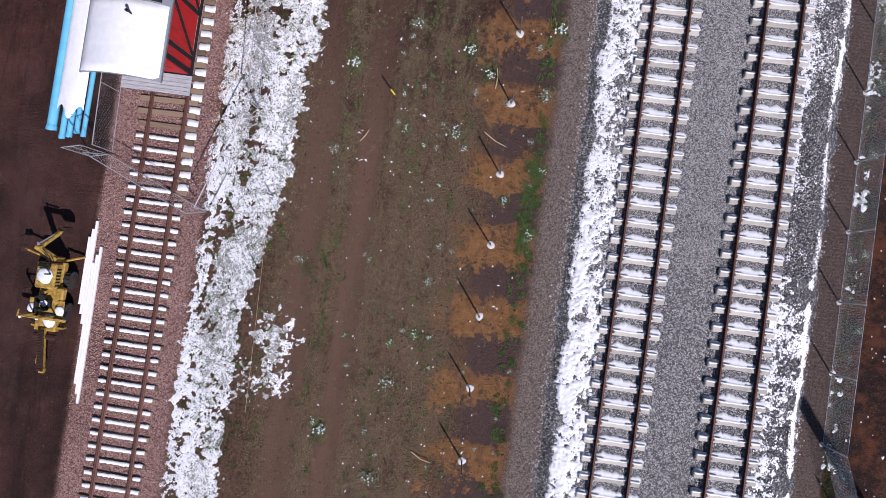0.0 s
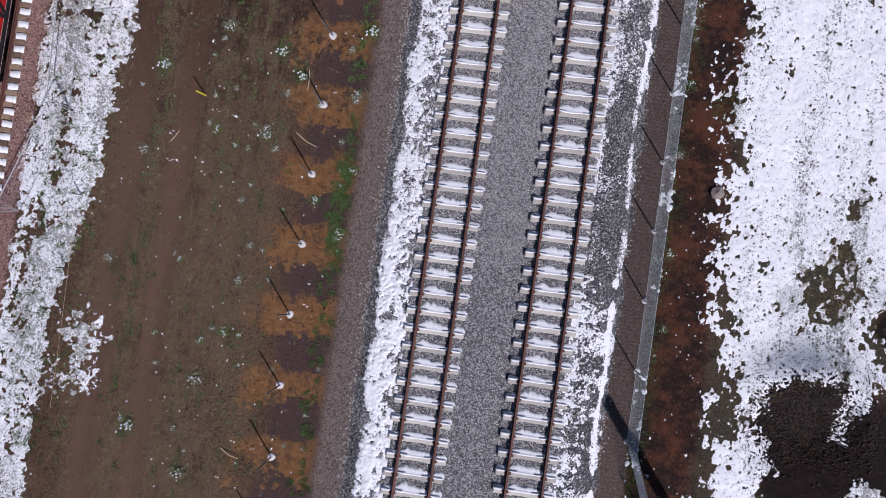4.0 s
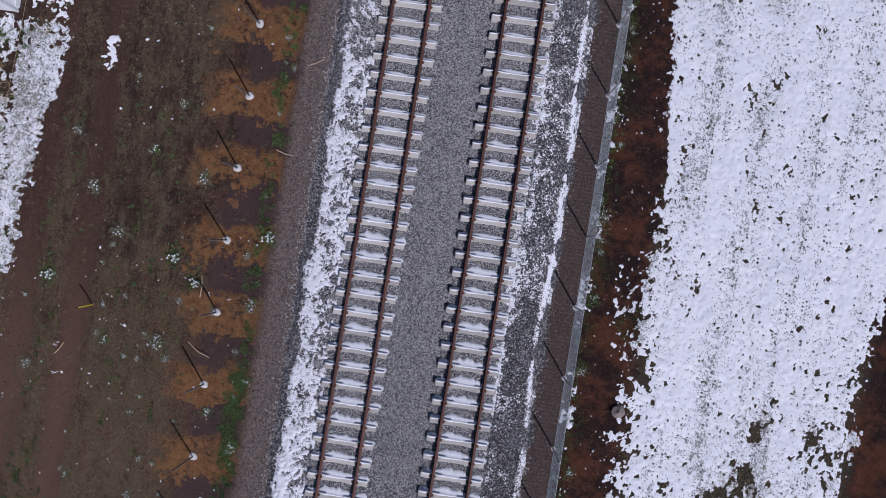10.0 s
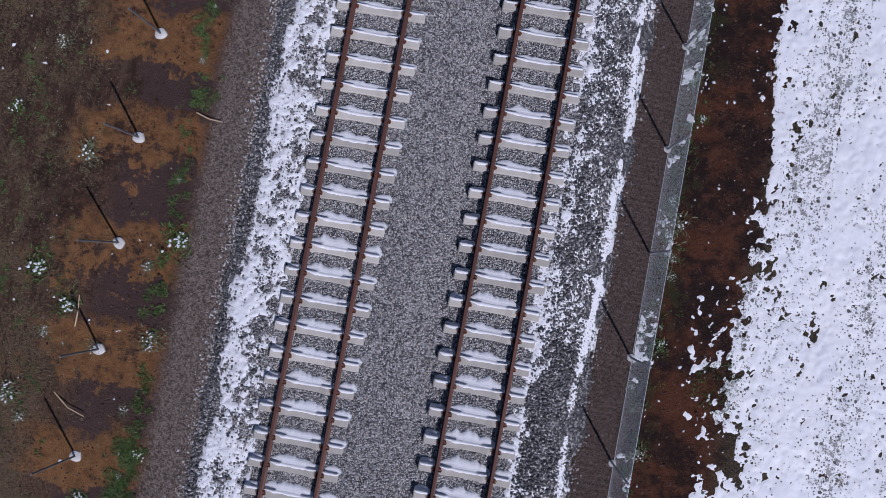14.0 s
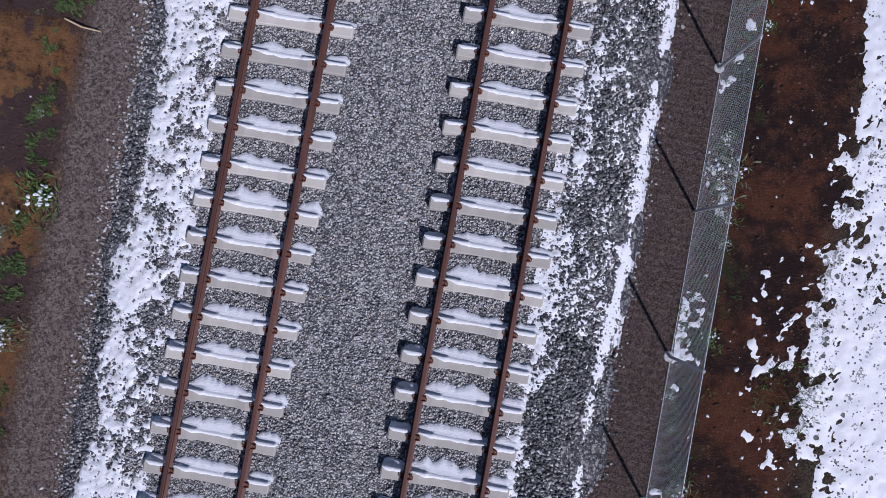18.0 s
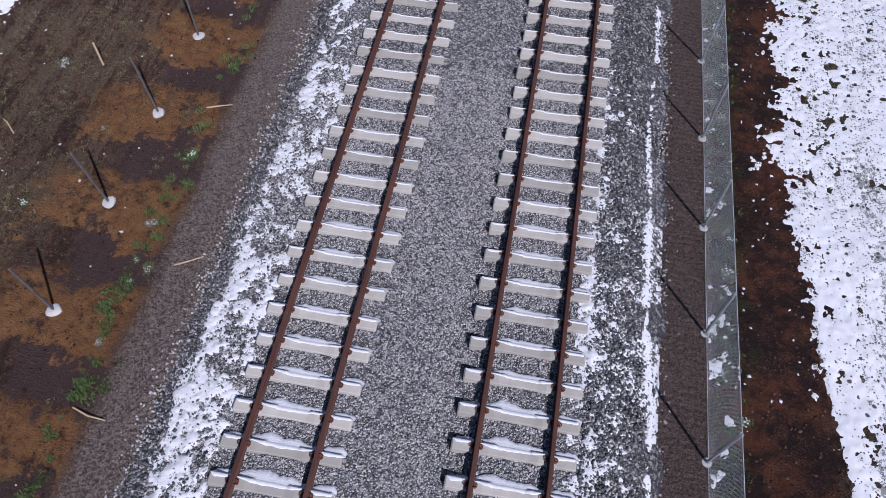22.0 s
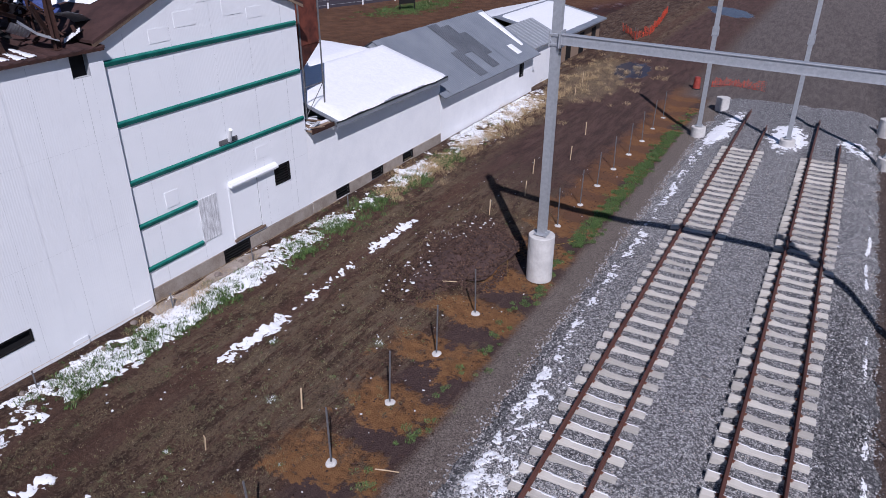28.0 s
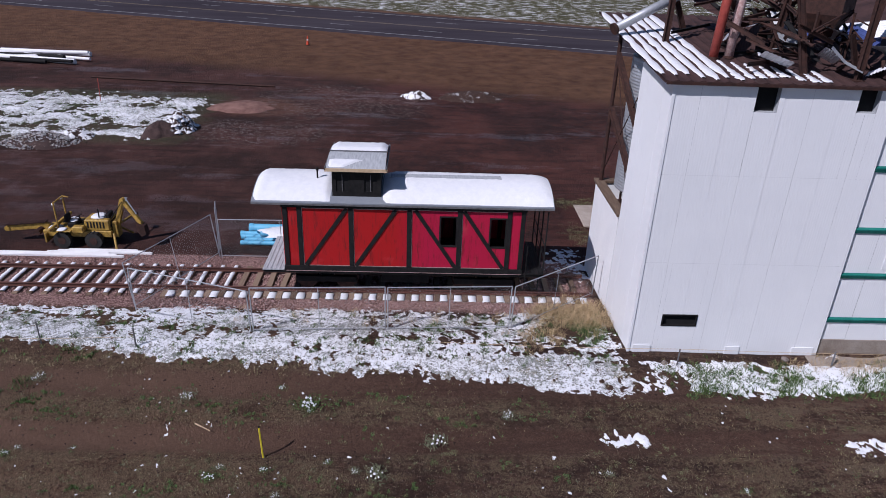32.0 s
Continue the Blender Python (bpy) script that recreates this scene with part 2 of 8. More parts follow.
m_green = leaf_mat("green_weed", (0.022, 0.055, 0.012), (0.12, 0.19, 0.055))
m_pale = leaf_mat("grey_green_weed", (0.075, 0.085, 0.045), (0.20, 0.21, 0.13))
m_dry = leaf_mat("dry_grass", (0.27, 0.18, 0.09), (0.56, 0.43, 0.25))
m_straw = leaf_mat("olive_straw", (0.085, 0.075, 0.032), (0.33, 0.27, 0.15))
m_brush = leaf_mat("bare_brush", (0.05, 0.032, 0.022), (0.13, 0.09, 0.06))
m_stone = Mat("crushed_stone", 0.85, 0, 0.35)
_i = m_stone.island()
m_stone.color(m_stone.mix(_i.step(0.86, 0.92), m_stone.mix(_i, (0.12, 0.124, 0.135), (0.66, 0.66, 0.67)), (0.46, 0.40, 0.35)))
m_stone = m_stone.m
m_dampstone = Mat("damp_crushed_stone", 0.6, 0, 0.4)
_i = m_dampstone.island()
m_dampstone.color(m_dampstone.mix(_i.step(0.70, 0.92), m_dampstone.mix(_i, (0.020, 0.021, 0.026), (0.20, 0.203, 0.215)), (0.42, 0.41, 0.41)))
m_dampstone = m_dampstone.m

Y0, DY = -7.52, 3.061  # the row of new fence posts
F0, DF = 13.29, 2.998  # the chain-link fence


def ground_material():
    m = Mat("earth_grass_and_snow", 0.95, 0, 0.2)
    w = m.world()
    x, y, z = m.xyz(w)
    big, mid, sm = m.noise(0.12, 5, 0.6, w), m.noise(0.7, 5, 0.65, w), m.noise(3.4, 5, 0.7, w)
    fine, grit = m.noise(14, 4, 0.75, w), m.noise(60, 3, 0.75, w)
    clod = V(m.t, m.cells(26, "Distance", src=w))
    xw = x + (mid - 0.5) * 1.6 + (sm - 0.5) * 1.0 + (fine - 0.5) * 0.5       # ragged edges
    xs = x + (mid - 0.5) * 0.35 + (sm - 0.5) * 0.2                           # tidier edges
    yw = y + (mid - 0.5) * 3.6 + (sm - 0.5) * 1.6
    streak = m.noise(2.6, 5, 0.75, w, stretch=(1.0, 0.16, 1.0))
    q = x - y * 0.3078                                                       # across the slanting road
    # bare brown earth, finely speckled with pebbles
    n = m.t.nodes.new("ShaderNodeSeparateColor")
    m.t.links.new(m.cells(21, "Color", src=w), n.inputs[0])
    peb, peb2 = V(m.t, n.outputs[0]), V(m.t, n.outputs[1])
    n = m.t.nodes.new("ShaderNodeSeparateColor")
    m.t.links.new(m.cells(52, "Color", src=w), n.inputs[0])
    dust = V(m.t, n.outputs[0])
    c = m.mix((mid * 0.5 + sm * 0.5).step(0.38, 0.62), (0.056, 0.029, 0.020), (0.125, 0.069, 0.046))
    c = m.mix(dust.step(0.0, 1.0) * fine.step(0.4, 0.65) * 0.3, c, (0.135, 0.092, 0.064))
    c = m.mix(streak.step(0.50, 0.58) * 0.55, c, (0.024, 0.0135, 0.0115))
    c = m.mix(streak.step(0.48, 0.38) * 0.45, c, (0.125, 0.082, 0.062))
    c = m.mix(grit.step(0.52, 0.64) * 0.65, c, (0.012, 0.007, 0.006))
    c = m.mix(peb.step(0.88, 0.93) * peb2.step(0.2, 0.8) * clod.step(0.55, 0.3) * 0.9, c, (0.29, 0.225, 0.185))
    c = m.mix(peb.step(0.16, 0.08) * clod.step(0.6, 0.35) * 0.7, c, (0.012, 0.008, 0.0075))
    # paler south: drier earth, plus lens haze and exposure put into the colour
    dry = (y + (mid - 0.5) * 6.0).step(13, 3)
    c = m.mix(dry * 0.36, c, m.mix((fine * 0.5 + dust * 0.5).step(0.3, 0.7), (0.085, 0.050, 0.030), (0.25, 0.162, 0.098)))
    # darker stretch to the north, also carrying the lower exposure in its colour
    c = m.mix((1.0 - dry) * y.step(27, 17) * 0.35 * xs.step(-6.8, -7.6), c, (0.026, 0.0145, 0.0125))
    c = m.mix(y.step(17, 27) * streak.step(0.50, 0.42) * 0.55, c, m.mix(fine, (0.11, 0.082, 0.058), (0.22, 0.175, 0.12)))
    lumps = m.noise(8.5, 4, 0.7, w, stretch=(1.0, 0.7, 1.0))
    c = m.mix(lumps.step(0.52, 0.62) * 0.5, c, (0.022, 0.0125, 0.010))
    c = m.mix(lumps.step(0.44, 0.36) * 0.3, c, (0.19, 0.125, 0.085))
    # grassy strip between the wheel tracks
    tuft0 = m.noise(2.4, 5, 0.75, w, stretch=(1.0, 0.32, 1.0))
    veg = (tuft0 * 0.6 + fine * 0.5 + y.step(14, 2) * 0.04).step(0.51, 0.60) * (mid * 0.6 + big * 0.5 + y.step(14, 2) * 0.06).step(0.43, 0.55) * xw.step(-15.2, -14.4) * xw.step(-6.6, -8.0)
    lanes = ((xs + 13.75).abs().step(0.75, 0.35)).max((xs + 11.75).abs().step(0.6, 0.3))
    grass = m.mix((grit * 0.5 + dust * 0.5).step(0.35, 0.65), (0.085, 0.060, 0.036), (0.215, 0.162, 0.102))
    c = m.mix(veg * 0.6 * (1.0 - lanes * 0.9), c, grass)
    c = m.mix((sm * 0.5 + tuft0 * 0.6).step(0.61, 0.68) * (1.0 - lanes) * xw.step(-15.2, -14.4) * xw.step(-6.6, -8.0) * 0.4, c, m.mix(dust, (0.014, 0.012, 0.009), (0.045, 0.048, 0.026)))
    c = m.mix(lanes * 0.55, c, m.mix((fine * 0.5 + dust * 0.5).step(0.3, 0.7), (0.062, 0.032, 0.023), (0.13, 0.074, 0.053)))
    c = m.mix(lanes * dry * 0.5, c, m.mix(fine, (0.13, 0.077, 0.052), (0.21, 0.13, 0.092)))
    # orange fill round every footing, dark earth between
    ph = ((yw - Y0) * (2 * math.pi / DY)).cos()
    along = y.step(-24, -20) * y.step(76, 66)
    belt = (xw + (mid - 0.5) * 2.5).step(-8.4, -7.0) * xw.step(-4.0, -4.6) * along
    dark = belt * xw.step(-6.9, -6.3) * ph.step(0.1, -0.4)
    c = m.mix(dark * 0.85, c, m.mix(grit.step(0.4, 0.65), (0.044, 0.027, 0.027), (0.110, 0.072, 0.068)))
    orange = belt * (ph + (mid - 0.5) * 1.8 + (sm - 0.5) * 1.2).step(-0.35, 0.25) * (mid * 0.6 + sm * 0.5 + fine * 0.2).step(0.50, 0.66)
    c = m.mix(orange * 0.9, c, m.mix((sm * 0.5 + grit * 0.5).step(0.35, 0.65), (0.14, 0.062, 0.023), (0.30, 0.155, 0.064)))
    # service path of grey-brown gravel beside the ballast
    path = (xs + (fine - 0.5) * 0.8).step(-4.5, -3.95) * xs.step(8.9, 8.75)
    c = m.mix(path, c, m.mix((grit * 0.45 + peb * 0.35 + dust * 0.35).step(0.25, 1.0), (0.055, 0.041, 0.035), (0.34, 0.28, 0.25)))
    c = m.mix(path * y.step(16, 32) * x.step(0.0, -1.0) * 0.5, c, m.mix((dust * 0.5 + grit * 0.5).step(0.3, 0.7), (0.085, 0.072, 0.062), (0.26, 0.225, 0.195)))
    # fine darker stripes across the strip between bank and fence
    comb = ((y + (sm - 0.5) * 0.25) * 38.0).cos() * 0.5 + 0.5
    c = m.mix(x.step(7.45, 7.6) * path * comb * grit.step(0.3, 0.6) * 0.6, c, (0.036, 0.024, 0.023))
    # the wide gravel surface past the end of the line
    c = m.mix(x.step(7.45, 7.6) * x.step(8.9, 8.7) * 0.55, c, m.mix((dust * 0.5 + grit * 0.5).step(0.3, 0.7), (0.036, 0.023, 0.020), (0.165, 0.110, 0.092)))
    mud = (xw + 9.6).abs().step(3.4, 2.4) * y.step(40, 50)
    c = m.mix(mud * 0.85, c, m.mix((streak * 0.6 + fine * 0.4).step(0.4, 0.6), (0.040, 0.022, 0.021), (0.115, 0.068, 0.060)))
    c = m.mix(xw.step(-7.6, -7.0) * xw.step(-4.9, -5.4) * y.step(38, 44) * y.step(74, 70) * 0.6, c, m.mix(fine, (0.13, 0.055, 0.024), (0.25, 0.12, 0.055)))
    apron = xs.step(-7.5, -5.0) * xs.step(9.0, 8.6) * yw.step(69.0, 71.5)
    c = m.mix(apron, c, m.mix((streak * 0.6 + fine * 0.3 + dust * 0.25).step(0.4, 0.75), (0.070, 0.058, 0.055), (0.185, 0.158, 0.148)))
    dead = ((xs + 13.2) * (xs + 13.2) * 0.16 + (y - 68.0) * (y - 68.0) * 0.012 + (mid - 0.5) * 1.5).step(1.0, 0.5)
    c = m.mix(dead * fine.step(0.35, 0.6) * 0.85, c, m.mix(dust, (0.10, 0.072, 0.042), (0.34, 0.26, 0.165)))
    # yard beyond the old track: mud, wet hollows, grey gravel, reddish heaps
    yard = xs.step(-22.4, -23.0)
    c = m.mix(yard * 0.85, c, m.mix((big * 0.6 + mid * 0.4).step(0.38, 0.62), (0.020, 0.0082, 0.0085), (0.082, 0.032, 0.028)))
    c = m.mix(yard * (big * 0.5 + mid * 0.5).step(0.50, 0.60) * sm.step(0.42, 0.6) * peb.step(0.5, 0.75) * 0.55, c, (0.085, 0.066, 0.064))
    c = m.mix(yard * ((x + 47.3) * (x + 47.3) * 0.10 + (y + 0.4) * (y + 0.4) * 0.05 + (mid - 0.5) * 1.6).step(0.9, 0.3) * 0.8, c, m.mix(fine, (0.075, 0.032, 0.022), (0.17, 0.085, 0.06)))
    c = m.mix(yard * y.step(2, 10) * (big * 0.5 + sm * 0.5).step(0.4, 0.6) * 0.5, c, m.mix(fine, (0.075, 0.022, 0.016), (0.15, 0.052, 0.036)))
    grey = ((x + 49.5) * (x + 49.5) * 0.02 + (y - 5.0) * (y - 5.0) * 0.012 + (mid - 0.5) * 1.8).step(0.8, 0.2).max(((x + 41.0) * (x + 41.0) * 0.06 + (y - 0.5) * (y - 0.5) * 0.02 + (mid - 0.5) * 1.6).step(0.7, 0.2))
    c = m.mix(yard * grey * peb.step(0.45, 0.8) * sm.step(0.45, 0.6) * 0.7, c, (0.27, 0.235, 0.225))
    tan = (q + (mid - 0.5) * 8).step(-57, -62)
    ruts = m.noise(1.6, 5, 0.75, w, stretch=(1.0, 0.12, 1.0))
    c = m.mix(yard * ruts.step(0.52, 0.60) * 0.45, c, (0.016, 0.008, 0.0075))
    c = m.mix(tan * 0.9, c, m.mix((mid * 0.5 + fine * 0.3 + streak * 0.2).step(0.38, 0.62), (0.070, 0.032, 0.017), (0.155, 0.080, 0.043)))
    # red earth east of the fence
    east = xs.step(8.75, 9.1)
    red = m.mix((mid * 0.7 + sm * 0.3).step(0.44, 0.6), (0.024, 0.013, 0.0115), (0.105, 0.038, 0.019))
    red = m.mix(grit.step(0.5, 0.68) * 0.6, red, (0.012, 0.008, 0.008))
    red = m.mix(dust.step(0.55, 0.95) * sm.step(0.42, 0.6) * 0.5, red, (0.17, 0.085, 0.052))
    c = m.mix(east, c, red)
    turf = (xw - 0.4).step(10.8, 11.6) * xw.step(21.2, 20.6) * (1.0 - (xw - 9.0).abs().step(5.4, 4.8) * (yw - 38.2).abs().step(4.0, 3.2))
    soil2 = ((xs - 19.4) * (xs - 19.4) * 0.6 + (y - 1.7) * (y - 1.7) * 0.9 + (mid - 0.5) * 1.0).step(1.2, 0.6)
    soil = ((xs - 17.2) * (xs - 17.2) * 0.07 + (y + 4.0) * (y + 4.0) * 0.09 + (mid - 0.5) * 1.0).step(1.2, 0.6).max(soil2)
    turf = turf * (1.0 - soil)
    # near-black soil: wet earth with the brush's shade put into its colour
    c = m.mix(soil * 0.9, c, m.mix((dust * 0.5 + sm * 0.5).step(0.3, 0.8), (0.004, 0.003, 0.003), (0.026, 0.016, 0.014)))
    c = m.mix(turf * 0.75, c, m.mix((grit * 0.5 + dust * 0.5).step(0.3, 0.7), (0.022, 0.022, 0.015), (0.125, 0.112, 0.075)))
    c = m.mix((xw - 9.4).abs().step(0.6, 0.1) * sm.step(0.5, 0.6) * 0.7, c, (0.022, 0.04, 0.012))
    # old ballast, reddish crushed stone
    old = xs.step(-22.9, -22.5) * xs.step(-18.1, -18.6) * y.step(18.6, 18.2)
    n = m.t.nodes.new("ShaderNodeSeparateColor")
    m.t.links.new(m.cells(19, "Color", src=w), n.inputs[0])
    c = m.mix(old, c, m.mix(V(m.t, n.outputs[0]), (0.13, 0.066, 0.058), (0.44, 0.275, 0.245)))
    # creek bed far to the east, dark water and wet soil
    creek = xw.step(22.0, 24.0)
    c = m.mix(creek * 0.9, c, m.mix((mid * 0.5 + fine * 0.5).step(0.3, 0.7), (0.012, 0.009, 0.009), (0.055, 0.036, 0.028)))
    # verge past the road
    far = q.step(-106, -108)
    c = m.mix(far, c, m.mix((mid * 0.5 + fine * 0.5).step(0.4, 0.6), (0.05, 0.05, 0.024), (0.13, 0.12, 0.06)))
    # snow too far off to stand as a sheet of its own
    tuft = m.noise(6.5, 5, 0.75, w)
    hole = tuft + (streak - 0.5) * 0.55 + (mid - 0.5) * 0.5
    field = (xw + (tuft - 0.5) * 1.6).step(10.4, 10.7) * xw.step(22.5, 22.2) * y.step(98.8, 99.2) * hole.step(0.635, 0.60)
    verge = far * (tuft * 0.5 + mid * 0.5).step(0.53, 0.56)
    xb, yb = x + (big - 0.5) * 22 + (mid - 0.5) * 6, y + (big - 0.5) * 14 + (mid - 0.5) * 5
    c = m.mix((xs + 44.5).abs().step(7.5, 6.0) * yw.step(-2.6, -4.0) * fine.step(0.35, 0.6) * 0.8, c, m.mix(dust, (0.02, 0.03, 0.012), (0.10, 0.105, 0.06)))
    snow = verge.max(field)
    c = m.mix(snow, c, m.mix(sm, SNOW_B, SNOW_A))
    wet = yard * (m.noise(0.35, 4, 0.6, w, stretch=(1.0, 0.2, 1.0)) * 0.8 + mid * 0.2).step(0.54, 0.62) * (1.0 - tan)
    pool = ((x + 11.6) * (x + 11.6) * 0.5 + (y - 74.0) * (y - 74.0) * 0.06 + (mid - 0.5) * 2.0).step(1.0, 0.7).max(((x + 10.0) * (x + 10.0) * 0.1 + (y - 116.0) * (y - 116.0) * 0.06 + (mid - 0.5) * 1.6).step(1.0, 0.7))
    c = m.mix(pool * 0.8, c, (0.020, 0.013, 0.013))
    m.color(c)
    m.put("Roughness", 0.95 - (wet * 0.62).max(pool * 0.88) - snow * 0.3)
    m.bump(sm * 0.5 + fine * 0.8 + grit * 0.45 + peb * 0.16 * clod.step(0.7, 0.2) + snow * 0.35, 0.10, 1.0)
    m.t.nodes["Bump"].inputs["Strength"].default_value = 1.0
    m.t.links.new((1.0 - pool * 0.97).s, m.t.nodes["Bump"].inputs["Strength"])
    return m.m


m_ground = ground_material()


def ballast_material():
    m = Mat("grey_ballast", 0.9, 0, 0.3)
    w = m.world()
    x, y, z = m.xyz(w)
    mid, sm, fine = m.noise(0.8, 4, 0.6, w), m.noise(3.4, 4, 0.65, w), m.noise(16, 3, 0.75, w)
    n = m.t.nodes.new("ShaderNodeSeparateColor")
    m.t.links.new(m.cells(25, "Color", src=w), n.inputs[0])
    tone = V(m.t, n.outputs[0])
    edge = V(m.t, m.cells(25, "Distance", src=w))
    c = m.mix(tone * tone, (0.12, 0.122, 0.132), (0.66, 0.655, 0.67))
    # gaps between the stones darkened: their shade is put into the colour
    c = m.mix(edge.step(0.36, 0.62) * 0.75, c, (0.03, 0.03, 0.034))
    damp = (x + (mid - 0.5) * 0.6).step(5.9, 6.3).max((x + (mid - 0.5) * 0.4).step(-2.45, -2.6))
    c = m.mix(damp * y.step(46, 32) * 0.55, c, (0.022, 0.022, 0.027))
    c = m.mix(fine.step(0.55, 0.75) * 0.35, c, (0.30, 0.27, 0.25))
    m.color(c)
    n = m.t.nodes.new("ShaderNodeSeparateColor")
    m.t.links.new(m.cells(13, "Color", src=w), n.inputs[0])
    lump = V(m.t, n.outputs[0])
    c = m.mix(lump.step(0.72, 0.95) * 0.4, c, (0.62, 0.61, 0.60))
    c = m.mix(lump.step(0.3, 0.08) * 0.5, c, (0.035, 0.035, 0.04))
    m.color(c)
    m.bump((1.0 - edge) * 0.5 + tone * 0.9 + lump * 0.5, 0.06, 1.0)
    return m.m


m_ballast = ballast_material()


def siding_material(name, lo, hi, wave):
    """White painted corrugated sheet, rust-streaked."""
    m = Mat(name, 0.45, 0.0, 0.4)
    p = m.pos()
    n1, n2 = m.noise(0.6, 4, 0.6, p), m.noise(7, 4, 0.7, p, stretch=(1, 1, 0.12))
    c = m.mix(n1, lo, hi)
    c = m.mix(n2.step(0.58, 0.76) * 0.22, c, (0.55, 0.56, 0.58))
    c = m.mix(m.noise(26, 3, 0.8, p).step(0.66, 0.74) * n1.step(0.45, 0.65) * 0.3, c, (0.42, 0.42, 0.44))
    x, y, z = m.xyz(p)
    rib = (((x + y) * (2 * math.pi / 0.105)).cos()) * 0.5 + 0.5
    m.color(c)
    m.bump(n1 * 0.6 + rib * 0.4, 0.0006)
    return m.m


m_siding = siding_material("white_sheet_metal", (0.74, 0.76, 0.79), (0.83, 0.845, 0.865), 0)
m_stucco = plain("white_painted_wall", (0.74, 0.755, 0.78), (0.83, 0.84, 0.855), 0.8, scale=0.8, fine=14, bump=0.004)
m_greyroof = plain("grey_metal_roof", (0.20, 0.225, 0.265), (0.27, 0.295, 0.33), 0.5, 0.3, scale=0.6, fine=20)
m_darkroof = plain("dark_metal_roof", (0.12, 0.132, 0.155), (0.17, 0.185, 0.21), 0.5, 0.3, scale=0.8, fine=20)
m_oldroof = plain("rusted_metal_roof", (0.030, 0.016, 0.0155), (0.082, 0.042, 0.038), 0.8, 0.2, scale=1.5, fine=30)
m_foundation = plain("stained_concrete", (0.20, 0.16, 0.13), (0.36, 0.32, 0.28), 0.9, scale=1.5, fine=20, bump=0.006)
m_asphalt = plain("asphalt", (0.030, 0.025, 0.032), (0.058, 0.050, 0.060), 0.95, scale=0.3, fine=30, stretch=(1, 0.2, 1), spec=0.08)
m_line = plain("road_paint_white", (0.26, 0.26, 0.27), (0.42, 0.42, 0.42), 0.7)
m_lineY = plain("road_paint_yellow", (0.16, 0.12, 0.07), (0.26, 0.20, 0.11), 0.7)


def caboose_red():
    m = Mat("red_caboose_boards", 0.6, 0, 0.18)
    p = m.pos()
    x, y, z = m.xyz(p)
    n1, n2 = m.noise(1.2, 5, 0.6, p), m.noise(9, 5, 0.7, p, stretch=(1, 1, 0.15))
    c = m.mix(y.step(-0.5, 1.0), (0.38, 0.011, 0.012), (0.40, 0.010, 0.045))
    c = m.mix(n2.step(0.54, 0.70) * n1.step(0.35, 0.6) * 0.85, c, (0.11, 0.014, 0.014))
    c = m.mix(n1.step(0.55, 0.8) * 0.45, c, (0.58, 0.075, 0.085))
    grain = m.noise(14, 3, 0.7, p, stretch=(1, 1, 0.06))
    c = m.mix(grain.step(0.60, 0.72) * 0.4, c, (0.20, 0.02, 0.022))
    c = m.mix(z.step(0.9, 1.5) * n2.step(0.5, 0.62) * 0.35, c, (0.10, 0.016, 0.016))
    m.color(c)
    m.bump(n2, 0.003)
    return m.m


m_cabred = caboose_red()


# ---- helpers for meshes ----
def part(name, bm, material, parent=None, label="", smooth=False):
    """Links a bmesh as one mesh object under a thing or a part."""
    me = bpy.data.meshes.new(name)
    bmesh.ops.recalc_face_normals(bm, faces=bm.faces)
    bm.to_mesh(me)
    bm.free()
    me.materials.append(material)
    if smooth:
        for p in me.polygons:
            p.use_smooth = True
    ob = new(name, me)
    ob.parent = parent
    if label:
        tagged(ob, label)
    return ob


def shared(name, me, parent, m, label=""):
    ob = new(name, me)
    ob.parent = parent
    ob.matrix_basis = m
    if label:
        tagged(ob, label)
    return ob


def thing(name, at, label, category, group="", kind=""):
    ob = new(name)
    ob.location = at
    ob.empty_display_size = 0.2
    return tagged(ob, label, category, group, kind)


def box(bm, lo, hi, bevel=0.0, m=None):
    r = bmesh.ops.create_cube(bm, size=1.0)
    c, s = [(a + b) / 2 for a, b in zip(lo, hi)], [abs(b - a) for a, b in zip(lo, hi)]
    for v in r["verts"]:
        v.co = Vector((v.co.x * s[0] + c[0], v.co.y * s[1] + c[1], v.co.z * s[2] + c[2]))
    vs = r["verts"]
    if bevel:
        es = list({e for v in vs for e in v.link_edges})
        vs = bmesh.ops.bevel(bm, geom=es, offset=bevel, segments=1, affect="EDGES")["verts"]
        vs = list({v for v in vs})
    if m is not None:
        bmesh.ops.transform(bm, matrix=m, verts=vs)
    return bm


def boxes(*specs, bevel=0.0):
    bm = bmesh.new()
    for lo, hi in specs:
        box(bm, lo, hi, bevel)
    return bm


def tube(bm, a, b, r0, r1=None, seg=8, caps=True):
    a, b = Vector(a), Vector(b)
    d = b - a
    q = d.to_track_quat("Z", "Y").to_matrix()
    rings = []
    for p, r in ((a, r0), (b, r0 if r1 is None else r1)):
        rings.append([bm.verts.new(p + q @ Vector((r * math.cos(2 * math.pi * k / seg), r * math.sin(2 * math.pi * k / seg), 0))) for k in range(seg)])
    for k in range(seg):
        bm.faces.new((rings[0][k], rings[0][(k + 1) % seg], rings[1][(k + 1) % seg], rings[1][k]))
    if caps:
        bm.faces.new(rings[0][::-1])
        bm.faces.new(rings[1])
    return bm


def tubes(*specs, seg=8):
    bm = bmesh.new()
    for a, b, r in specs:
        tube(bm, a, b, r, seg=seg)
    return bm


